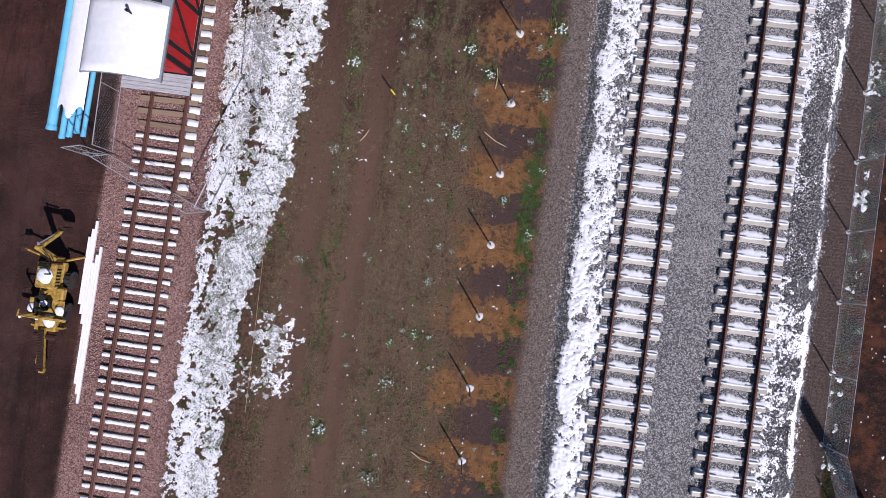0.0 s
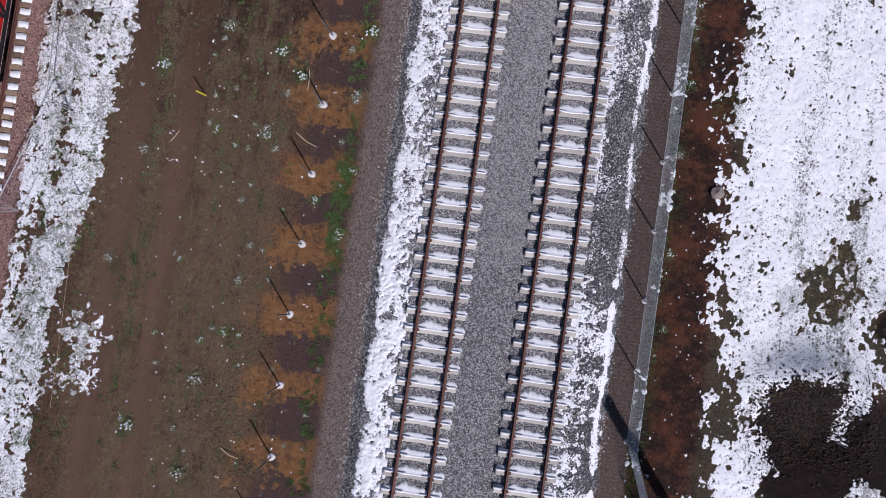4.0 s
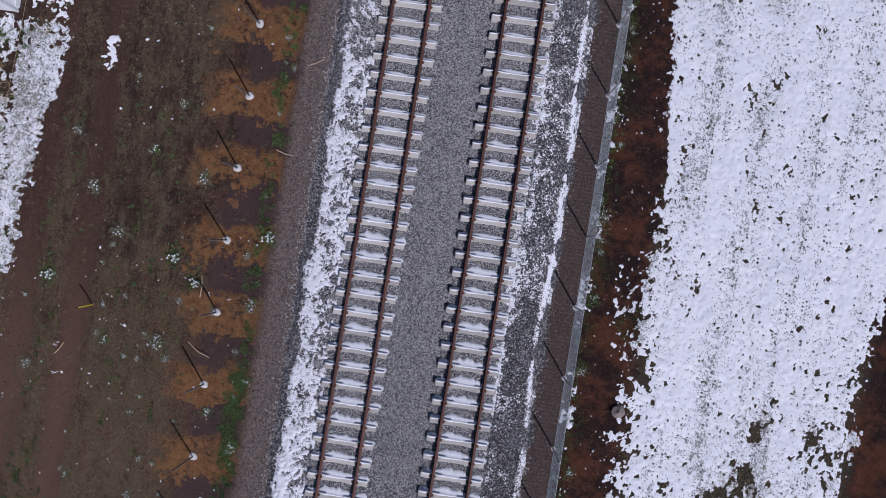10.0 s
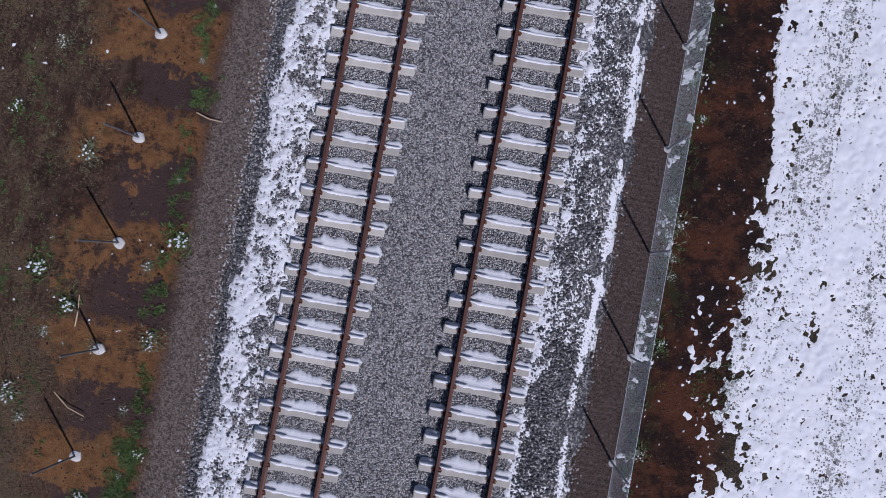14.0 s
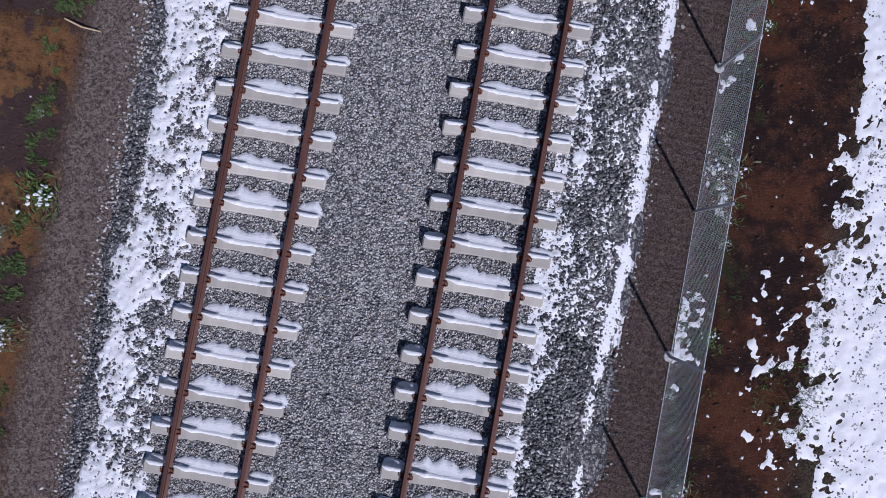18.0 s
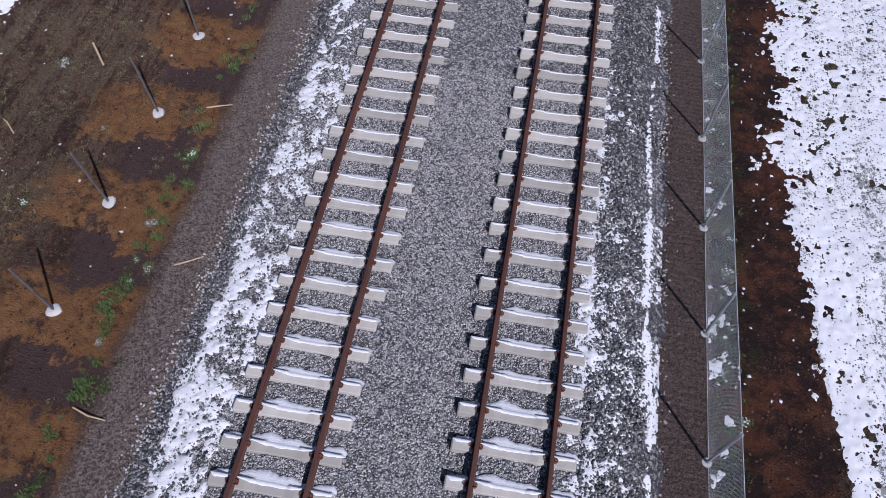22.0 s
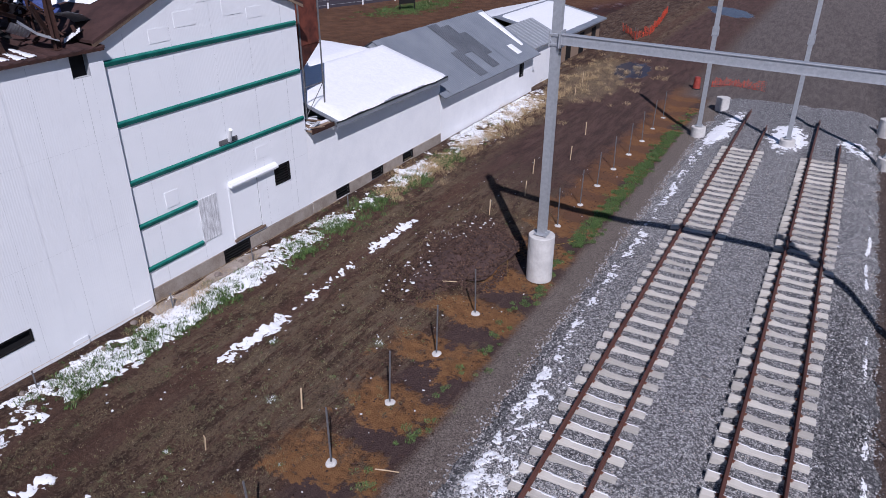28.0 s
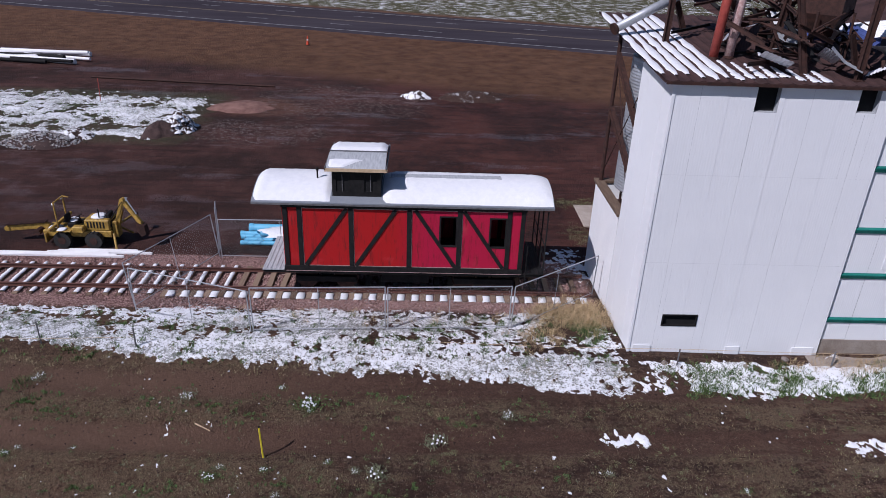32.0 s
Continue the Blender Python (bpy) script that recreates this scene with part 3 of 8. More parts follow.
def prism(bm, outline, a, b, axis="y"):
    """An outline of (u, w) drawn out from a to b along an axis; for y the outline is (x, z), for x it is (y, z)."""
    at = {"y": lambda u, w, s: (u, s, w), "x": lambda u, w, s: (s, u, w), "z": lambda u, w, s: (u, w, s)}[axis]
    ends = [[bm.verts.new(at(u, w, s)) for u, w in outline] for s in (a, b)]
    n = len(outline)
    for k in range(n):
        bm.faces.new((ends[0][k], ends[0][(k + 1) % n], ends[1][(k + 1) % n], ends[1][k]))
    bm.faces.new(ends[0][::-1])
    bm.faces.new(ends[1])
    return bm


def wavy_sheet(bm, y0, y1, z0, z1, x, pitch=0.076, depth=0.018, nx=(1, 0)):
    """A corrugated upright sheet from y0 to y1, facing +x; holes are left to its caller."""
    n = max(2, int(round((y1 - y0) / pitch * 2)))
    cols = []
    for k in range(n + 1):
        y, off = y0 + (y1 - y0) * k / n, depth if k % 2 else 0.0
        cols.append((bm.verts.new((x + off, y, z0)), bm.verts.new((x + off, y, z1))))
    for a, b in zip(cols, cols[1:]):
        bm.faces.new((a[0], b[0], b[1], a[1]))
    return bm


def from_arrays(name, verts, faces, material, parent=None, smooth=False):
    me = bpy.data.meshes.new(name)
    verts, faces = np.asarray(verts, np.float32), np.asarray(faces, np.int32)
    me.vertices.add(len(verts))
    me.vertices.foreach_set("co", verts.ravel())
    k = faces.shape[1]
    me.loops.add(faces.size)
    me.loops.foreach_set("vertex_index", faces.ravel())
    me.polygons.add(len(faces))
    me.polygons.foreach_set("loop_start", np.arange(0, faces.size, k, dtype=np.int32))
    me.polygons.foreach_set("loop_total", np.full(len(faces), k, np.int32))
    if smooth:
        me.polygons.foreach_set("use_smooth", np.ones(len(faces), bool))
    me.update(calc_edges=True)
    me.materials.append(material)
    ob = new(name, me)
    ob.parent = parent
    return ob


rng = np.random.default_rng(7)

# ---- ground ----
PX = [-3000, -110, -60, -22.4, -18.4, -15.7, -13.5, -11.5, -8.5, -6.2, -4.2, -3.3, 7.5, 9.0, 22.5, 24.0, 26.5, 28, 3000]
PZ = [1.6, 1.1, 1.1, 1.08, 1.15, 1.38, 1.15, 0.72, 0.3, 0.02, 0.0, -0.02, -0.36, -0.42, -0.42, -0.75, -0.8, -0.3, -0.3]


def gz(x):
    return float(np.interp(x, PX, PZ))


WAVES = [(f * math.cos(a), f * math.sin(a), p, 1 / (1 + f)) for f, a, p in zip(rng.uniform(0.3, 3.2, 26), rng.uniform(0, 6.28, 26), rng.uniform(0, 6.28, 26))]


def land(X, Y):
    """Height of the ground, with wheel ruts and unevenness."""
    Z = np.interp(X, PX, PZ)
    wob = 0.12 * np.sin(Y * 0.31) + 0.1 * np.sin(Y * 0.13 + 1)
    for c, d in ((-13.75, 0.07), (-11.75, 0.08)):
        Z = Z - d * np.exp(-((X - c - wob) / 0.32) ** 2) + 0.6 * d * np.exp(-((X - c - wob - 0.55) / 0.2) ** 2)
    Z = Z + 1.05 * np.exp(-((X - 15.9) / 2.0) ** 2 - ((Y + 0.8 + 0.09 * (X - 15.9) ** 2) / 1.1) ** 2)    # crest of the dug heap
    Z = Z - 0.45 * np.exp(-((X - 16.0) / 1.5) ** 2 - ((Y + 3.4) / 1.2) ** 2)
    Z = Z + 0.5 * np.exp(-((X - 17.75 + 0.3 * (Y + 1.0)) / 0.4) ** 2 - ((Y + 2.2) / 1.3) ** 2)
    Z = Z + 0.75 * np.exp(-((X - 19.4) / 0.85) ** 2 - ((Y - 2.55) / 0.6) ** 2)
    for c in (20.65, 21.55):
        Z = Z - 0.1 * np.exp(-((X - c - 0.1 * np.sin(Y * 0.6)) / 0.2) ** 2) * np.clip((9 - Y) / 3, 0, 1)
    bump = sum(w * np.sin(X * fx + Y * fy + p) for fx, fy, p, w in WAVES)
    return Z + bump * 0.012 * np.clip((np.abs(X - 1.5) - 5.4) / 2.0, 0.15, 1)


def fbm(X, Y, f, octaves=3, seed=0, gain=0.6):
    """Smooth random relief of mean 0 and spread 1, about f swells a metre."""
    tab = np.random.default_rng(1000 + seed).random((256, 256))
    out, amp = np.zeros_like(X), 1.0
    for o in range(octaves):
        x, y = X * f + 17.3 * o, Y * f + 9.1 * o
        i, j = np.floor(x).astype(int), np.floor(y).astype(int)
        u, v = x - i, y - j
        u, v = u * u * (3 - 2 * u), v * v * (3 - 2 * v)
        a, b, c, d = tab[i % 256, j % 256], tab[(i + 1) % 256, j % 256], tab[i % 256, (j + 1) % 256], tab[(i + 1) % 256, (j + 1) % 256]
        out += amp * (a + (b - a) * u + (c - a) * v + (a - b - c + d) * u * v)
        f, amp = f * 2.1, amp * gain
    return (out - out.mean()) / out.std()


def snow_sheet(name, label, x0, x1, y0, y1, d, cover, base, thick=0.03, top=0.05, lift=0.0, material=None):
    """Thin snow: lies where cover is above 0, slopes into the ground at its ragged rim."""
    X, Y = np.meshgrid(np.arange(x0, x1 + d / 2, d), np.arange(y0, y1 + d / 2, d))
    r = np.random.default_rng(3)
    X, Y = X + r.uniform(-0.3, 0.3, X.shape) * d, Y + r.uniform(-0.3, 0.3, Y.shape) * d
    C = cover(X, Y) + r.normal(0, 0.2, X.shape)
    H = np.clip(thick * C, -0.03, top) + lift + 0.005 * fbm(X, Y, 6, 2, 5)
    Z = base(X, Y) + np.where(C > -1.0, H, -0.05)
    ny, nx = X.shape
    i = np.arange(nx * ny).reshape(ny, nx)
    f = np.stack([i[:-1, :-1], i[:-1, 1:], i[1:, 1:], i[1:, :-1]], -1).reshape(-1, 4)
    f = f[(C.ravel()[f] > -0.15).any(1)]
    use, g = np.unique(f, return_inverse=True)
    P = np.stack([X, Y, Z], -1).reshape(-1, 3)[use]
    ob = from_arrays(name, P, g.reshape(-1, 4), material or m_snow, smooth=True)
    return tagged(ob, label, "snow", kind="stuff")


def ground():
    def steps(far0, a, b, far1, d):
        inner = np.arange(a, b + d / 2, d)
        lo, hi, s = [], [], d
        v = a
        while v > far0:
            s *= 1.25
            v -= s
            lo.append(v)
        v, s = b, d
        while v < far1:
            s *= 1.25
            v += s
            hi.append(v)
        return np.array(lo[::-1] + list(inner) + hi)

    xs, ys = steps(-2500, -26, 24, 2500, 0.2), steps(-2500, -14, 66, 2500, 0.25)
    X, Y = np.meshgrid(xs, ys)
    Z = land(X, Y)
    nx, ny = len(xs), len(ys)
    i = np.arange(nx * ny).reshape(ny, nx)
    faces = np.stack([i[:-1, :-1], i[:-1, 1:], i[1:, 1:], i[1:, :-1]], -1).reshape(-1, 4)
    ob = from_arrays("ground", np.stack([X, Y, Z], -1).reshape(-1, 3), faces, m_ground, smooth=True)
    tagged(ob, "brown earth with wheel tracks, weeds and patches of thin melting snow", "ground", kind="structure")


ground()

# ---- the two new tracks ----
TRACKS, RAIL_Z, GAUGE = (0.0, 4.62), 0.50, 1.51
TIE_N, TIE_S, TIE_Y = 100, 0.762, -18.0
TIE_TOP = RAIL_Z - 0.17
# the bed in section: it lies lower along the western ends of the ties
BX = [-3.05, -2.85, -2.5, -1.8, -1.45, -1.2, -0.95, 2.75, 3.05, 3.45, 3.75, 6.0, 6.5, 7.0, 7.45, 7.75]
BZ = [-0.10, 0.02, 0.11, 0.19, 0.175, 0.18, 0.225, 0.225, 0.125, 0.125, 0.22, 0.225, 0.20, 0.0, -0.22, -0.45]


def ballast():
    prof = list(zip(BX, BZ))
    ys = np.arange(-40, 71.01, 0.25)
    px = np.concatenate([np.linspace(a[0], b[0], 6)[:-1] for a, b in zip(prof, prof[1:])] + [[prof[-1][0]]])
    pz = np.interp(px, [p[0] for p in prof], [p[1] for p in prof])
    X, Y = np.meshgrid(px, ys)
    Z = np.tile(pz, (len(ys), 1))
    X = X + (0.09 * np.sin(Y * 1.7) + 0.07 * np.sin(Y * 3.9 + 2)) * np.clip((np.abs(X - 2.2) - 4.2), 0, 1)
    Z = Z + rng.normal(0, 0.008, Z.shape)
    n, k = len(px), len(ys)
    i = np.arange(n * k).reshape(k, n)
    f = np.stack([i[:-1, :-1], i[:-1, 1:], i[1:, 1:], i[1:, :-1]], -1).reshape(-1, 4)
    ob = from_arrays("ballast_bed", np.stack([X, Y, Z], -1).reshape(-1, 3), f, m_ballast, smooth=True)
    tagged(ob, "bed of grey crushed stone with snow left along its shoulder", "ballast", kind="structure")


ballast()


def rail_outline(w=0.073, h=0.17, foot=0.14):
    a, b, t = w / 2, foot / 2, 0.010
    return [(-b, 0), (b, 0), (b, 0.012), (t, 0.03), (t, h - 0.042), (a, h - 0.034), (a, h - 0.006), (a - 0.008, h), (-a + 0.008, h), (-a, h - 0.006), (-a, h - 0.034), (-t, h - 0.042), (-t, 0.03), (-b, 0.012)]


def tie_mesh():
    """A prestressed tie: splayed sides, thinner in its middle, chamfered shoulders."""
    bm = bmesh.new()
    rows = []
    for x, top, w in ((-1.27, -0.03, 0.10), (-1.24, 0.0, 0.115), (-0.5, 0.0, 0.115), (-0.3, -0.035, 0.10), (0.3, -0.035, 0.10), (0.5, 0.0, 0.115), (1.24, 0.0, 0.115), (1.27, -0.03, 0.10)):
        rows.append([bm.verts.new(p) for p in ((x, -w - 0.03, -0.2), (x, -w, top - 0.012), (x, -w + 0.012, top), (x, w - 0.012, top), (x, w, top - 0.012), (x, w + 0.03, -0.2))])
    for a, b in zip(rows, rows[1:]):
        for k in range(5):
            bm.faces.new((a[k], b[k], b[k + 1], a[k + 1]))
    bm.faces.new(rows[0])
    bm.faces.new(rows[-1][::-1])
    bmesh.ops.recalc_face_normals(bm, faces=bm.faces)
    me = bpy.data.meshes.new("tie")
    bm.to_mesh(me)
    bm.free()
    me.materials.append(m_tie)
    return me


def clip_mesh():
    bm = bmesh.new()
    box(bm, (0.065, -0.055, 0.0), (0.115, 0.055, 0.03), 0.006)
    tube(bm, (0.04, -0.05, 0.035), (0.13, -0.03, 0.045), 0.011, seg=6)
    tube(bm, (0.13, -0.03, 0.045), (0.13, 0.03, 0.045), 0.011, seg=6)
    tube(bm, (0.13, 0.03, 0.045), (0.04, 0.05, 0.035), 0.011, seg=6)
    me = bpy.data.meshes.new("rail_clip")
    bm.to_mesh(me)
    bm.free()
    me.materials.append(m_clip)
    return me


def new_tracks():
    tie, clip = tie_mesh(), clip_mesh()
    ends = ((66.86, 63.07), (66.26, 60.97))
    for n, cx in enumerate(TRACKS):
        tr = thing("railway_track", (cx, 0, 0), "new railway track of rusty rails on pale concrete ties", "railway track", "new tracks")
        for s, end in zip((-1, 1), ends[n]):
            bm = bmesh.new()
            prism(bm, [(u + s * GAUGE / 2, w + TIE_TOP) for u, w in rail_outline()], -45.0, end)
            part("rail", bm, m_rail, tr, "brown rusty steel rail")
        for k in range(TIE_N):
            y = TIE_Y + k * TIE_S
            if y > 57.9:
                break
            t = shared("tie", tie, tr, pose(random.uniform(-0.015, 0.015), y + random.uniform(-0.012, 0.012), TIE_TOP + random.uniform(-0.004, 0.002), 0, 0, random.uniform(-0.5, 0.5)))
            for s in (-1, 1):
                for side in (0, 180):
                    shared("rail_clip", clip, t, pose(s * GAUGE / 2, 0, 0.0, 0, 0, side))


new_tracks()


def tie_snow():
    """Snow left on the northern half of the ties, dropping into flat patches in the cribs behind them."""
    V_, F_ = [], []
    rows = 8
    for cx in TRACKS:
        for k in range(TIE_N):
            y = TIE_Y + k * TIE_S
            if y > 30:
                break
            amount = float(np.interp(y, [-10, 11, 16, 22, 30], [1, 1, 0.6, 0.22, 0.0]))
            luck = random.uniform(0.7, 1.15)
            for x0, x1, full in ((-1.25, -0.80, 0.4), (-0.70, 0.70, 1.0), (0.80, 1.31, 0.75)):
                n = max(10, int((x1 - x0) / 0.04))
                w, wl = 0.5, 0.5
                base = len(V_)
                for i in range(n + 1):
                    u = i / n
                    w = 0.74 * w + 0.26 * random.uniform(0.0, 1.0)
                    wl = 0.8 * wl + 0.2 * random.uniform(0.0, 1.0)
                    hump = min(1.0, 5 * u + 0.08, 5 * (1 - u) + 0.08)
                    lean = 1.35 - 0.8 * u if abs(x0) < 0.75 else 1.0
                    r = (0.07 + 0.33 * w * lean * hump) * (0.25 + 0.75 * amount) * full * luck * min(1.0, amount * 3)
                    lip = (0.018 + 0.09 * wl * (1.25 - 0.6 * u)) * min(1.0, 0.35 + amount) * hump
                    x = cx + x0 + (x1 - x0) * u
                    g = float(np.interp(x, BX, BZ))
                    t = TIE_TOP + (-0.035 if abs(x - cx) < 0.35 else 0.0)
                    if abs(x - cx) > 1.255:
                        t = g + 0.045
                    j = random.uniform(-0.005, 0.005)
                    h = 0.05 * (0.4 + 0.6 * hump)
                    for dy, z in ((0.103 - lip, t + 0.001), (0.112 - lip, t + 0.017), (0.098, t + 0.019), (0.122, t - 0.004), (0.135, g + h + 0.012), (0.14 + r * 0.35, g + h + 0.004 + j), (0.14 + r * 0.85, g + h - 0.006 + j), (0.15 + r, g - 0.02)):
                        V_.append((x, y + dy, z))
                for i in range(n):
                    for j in range(rows - 1):
                        a = base + i * rows + j
                        F_.append((a, a + rows, a + rows + 1, a + 1))
    ob = from_arrays("tie_snow", V_, F_, m_snow, smooth=True)
    tagged(ob, "thin drifts of melting snow along the shaded sides of the ties", "snow", kind="stuff")


tie_snow()


# ---- the row of new posts in footings ----
def post_rows():
    me_f = bpy.data.meshes.new("footing")
    bm = bmesh.new()
    rings = []
    for r, z in ((0.17, -0.05), (0.18, 0.0), (0.16, 0.035), (0.10, 0.055)):
        rings.append([bm.verts.new((r * (1 + 0.12 * math.sin(3 * a + r * 20)) * math.cos(a), r * (1 + 0.1 * math.cos(2 * a)) * math.sin(a), z)) for a in (2 * math.pi * k / 14 for k in range(14))])
    for a, b in zip(rings, rings[1:]):
        for k in range(14):
            bm.faces.new((a[k], a[(k + 1) % 14], b[(k + 1) % 14], b[k]))
    bm.faces.new(rings[-1])
    bmesh.ops.recalc_face_normals(bm, faces=bm.faces)
    bm.to_mesh(me_f)
    bm.free()
    me_f.materials.append(m_footing)
    bm = bmesh.new()
    tube(bm, (0, 0, 0), (0, 0, 2.0), 0.030, seg=10)
    me_p = bpy.data.meshes.new("post")
    bm.to_mesh(me_p)
    bm.free()
    me_p.materials.append(m_post)
    for k in range(-1, 24):
        y = Y0 + DY * k
        x = -6.2 + random.uniform(-0.06, 0.06)
        if abs(y - 35.4) < 1.2:
            continue
        t = thing("fence_post", (x, y, gz(x) + 0.01), "steel fence post set in a round white concrete footing", "fence post", "row of new fence posts")
        shared("footing", me_f, t, pose(0, 0, 0, 0, 0, random.uniform(0, 360)), "round blob of pale concrete")
        shared("post", me_p, t, pose(0, 0, 0, random.uniform(-2.0, 2.0), random.uniform(-2.0, 2.0), 0), "thin dark steel post")


post_rows()


# ---- chain-link fence ----
def link_mesh(name, width, height, spacing, r, material):
    """Woven wire: two families of slanting wires, bent over one another."""
    Vs, Fs = [], []

    def wire(a, b, off):
        d = np.subtract(b, a)
        L = np.linalg.norm(d)
        d = d / L
        n = np.array([-d[1], d[0]])
        base = len(Vs)
        for p in (a, b):
            for s, o in ((1, 0.0), (-0.5, r), (-0.5, -r)):
                q = np.asarray(p) + n * s * r
                Vs.append((o + off, q[0], q[1]))
        for k in range(3):
            Fs.append((base + k, base + (k + 1) % 3, base + 3 + (k + 1) % 3, base + 3 + k))

    for s in (1, -1):
        t = -height
        while t < width:
            y0, y1 = (t, t + height) if s > 0 else (t + height, t)
            z0, z1 = 0.0, height
            # cut at the panel's ends
            def clip(ya, za, yb, zb):
                if ya < 0:
                    za, ya = za + (zb - za) * (0 - ya) / (yb - ya), 0
                if ya > width:
                    za, ya = za + (zb - za) * (width - ya) / (yb - ya), width
                return ya, za
            if not ((y0 <= 0 and y1 <= 0) or (y0 >= width and y1 >= width)):
                a, b = clip(y0, z0, y1, z1), clip(y1, z1, y0, z0)
                wire(a, b, 0.003 * s)
            t += spacing
    me = bpy.data.meshes.new(name)
    me.from_pydata([tuple(map(float, v)) for v in Vs], [], Fs)
    me.materials.append(material)
    return me


def east_fence():
    mesh = link_mesh("wire_mesh", DF, 1.95, 0.075, 0.0017, m_wire)
    bm = bmesh.new()
    tube(bm, (0, 0, -0.1), (0, 0, 2.02), 0.032, seg=10)
    tube(bm, (0, 0, 2.02), (0, 0, 2.05), 0.038, 0.02, seg=10)
    me_p = bpy.data.meshes.new("post")
    bm.to_mesh(me_p)
    bm.free()
    me_p.materials.append(m_galv)
    bm = bmesh.new()
    tube(bm, (0, 0, 0), (0, DF, 0), 0.007, seg=6)
    me_r = bpy.data.meshes.new("tension_wire")
    bm.to_mesh(me_r)
    bm.free()
    me_r.materials.append(m_wire)
    me_b = bpy.data.meshes.new("post_footing")
    bm = bmesh.new()
    tube(bm, (0, 0, -0.05), (0, 0, 0.03), 0.14, 0.10, seg=12)
    bm.to_mesh(me_b)
    bm.free()
    me_b.materials.append(m_footing)
    fence = thing("chain_link_fence", (8.68, 0, -0.42), "galvanised chain-link fence along the foot of the railway bank", "fence")
    for k in range(-6, 34):
        y = F0 + DF * k
        p = shared("post", me_p, fence, pose(0, y, 0, random.uniform(-0.6, 0.6), random.uniform(-0.6, 0.6), 0))
        shared("post_footing", me_b, p, pose(0, 0, 0))
        shared("wire_mesh", mesh, fence, pose(0.035, y, 0.03), "woven wire mesh")
        if k == -6:
            for j in (1, 2):
                turn = pose(1.05 * j, y - 2.8 * j, 0, 0, 0, 20.6)
                p = shared("post", me_p, fence, turn)
                shared("wire_mesh", mesh, fence, turn @ pose(0.035, 0, 0.03), "woven wire mesh")
        for h in (0.04, 1.97):
            shared("tension_wire", me_r, fence, pose(0.03, y, h))


east_fence()


# ---- portals of the overhead line ----
def i_section(bm, a, b, w, h, tw=0.012, tf=0.016, across=(1, 0, 0)):
    """A steel section with two flanges from a to b."""
    a, b = Vector(a), Vector(b)
    d = (b - a).normalized()
    u = Vector(across)
    v = d.cross(u).normalized()
    out = [(-w / 2, -h / 2), (w / 2, -h / 2), (w / 2, -h / 2 + tf), (tw / 2, -h / 2 + tf), (tw / 2, h / 2 - tf), (w / 2, h / 2 - tf), (w / 2, h / 2), (-w / 2, h / 2), (-w / 2, h / 2 - tf), (-tw / 2, h / 2 - tf), (-tw / 2, -h / 2 + tf), (-w / 2, -h / 2 + tf)]
    ends = [[bm.verts.new(p + u * x + v * y) for x, y in out] for p in (a, b)]
    n = len(out)
    for k in range(n):
        bm.faces.new((ends[0][k], ends[0][(k + 1) % n], ends[1][(k + 1) % n], ends[1][k]))
    bm.faces.new(ends[0][::-1])
    bm.faces.new(ends[1])
    return bm


def mast(at, foot_h, foot_r, top, w, label, brackets=()):
    """A mast on a concrete pier: pier, base plate, bolts, column and collars."""
    x, y, z = at
    t = thing("catenary_mast", at, label, "mast", "overhead line masts")
    bm = bmesh.new()
    rings = [[bm.verts.new((r * math.cos(2 * math.pi * k / 28), r * math.sin(2 * math.pi * k / 28), h)) for k in range(28)] for r, h in ((foot_r, -0.4), (foot_r, foot_h - 0.03), (foot_r - 0.03, foot_h))]
    for a, b in zip(rings, rings[1:]):
        for k in range(28):
            bm.faces.new((a[k], a[(k + 1) % 28], b[(k + 1) % 28], b[k]))
    bm.faces.new(rings[-1])
    part("footing", bm, m_footing, t, "round pale concrete pier")
    part("base_plate", boxes(((-w * 0.85, -w * 0.85, foot_h + 0.04), (w * 0.85, w * 0.85, foot_h + 0.08)), bevel=0.005), m_galv, t)
    for sx in (-1, 1):
        for sy in (-1, 1):
            bm = bmesh.new()
            tube(bm, (sx * w * 0.68, sy * w * 0.68, foot_h - 0.02), (sx * w * 0.68, sy * w * 0.68, foot_h + 0.15), 0.018, seg=6)
            tube(bm, (sx * w * 0.68, sy * w * 0.68, foot_h + 0.08), (sx * w * 0.68, sy * w * 0.68, foot_h + 0.11), 0.034, seg=6)
            part("anchor_bolt", bm, m_galv, t)
    bm = bmesh.new()
    i_section(bm, (0, 0, foot_h + 0.08), (0, 0, top - z), w, w)
    part("column", bm, m_galv, t, "galvanised steel column")
    for h in brackets:
        bm = bmesh.new()
        for dz in (-0.17, 0.17):
            box(bm, (-w * 0.62, -w * 0.62, h - z + dz - 0.05), (w * 0.62, w * 0.62, h - z + dz + 0.05), 0.01)
        for sx in (-1, 1):
            for sy in (-1, 1):
                tube(bm, (sx * w * 0.66, sy * w * 0.6, h - z - 0.3), (sx * w * 0.66, sy * w * 0.6, h - z + 0.3), 0.022, seg=6)
        part("collar", bm, m_galv, t)
    return t


mast((-5.1, 36.2, 0.02), 2.05, 0.55, 11.6, 0.32, "tall galvanised steel mast bolted to a round concrete pier", (9.95,))
mast((10.1, 36.5, -0.42), 2.0, 0.55, 11.6, 0.32, "galvanised steel mast bolted to a concrete pier beyond the fence", (9.6,))
mast((14.6, -12.0, -0.42), 2.0, 0.55, 11.6, 0.32, "galvanised steel mast on a concrete pier in bare earth", ())
for _x, _z in ((-3.2, -0.02), (2.35, -0.1), (7.95, -0.38)):
    mast((_x, 59.9, _z), 0.75 if _x > 0 else 0.68, 0.47, 10.5, 0.26, "slender galvanised mast beside the end of the rails", (6.9,))


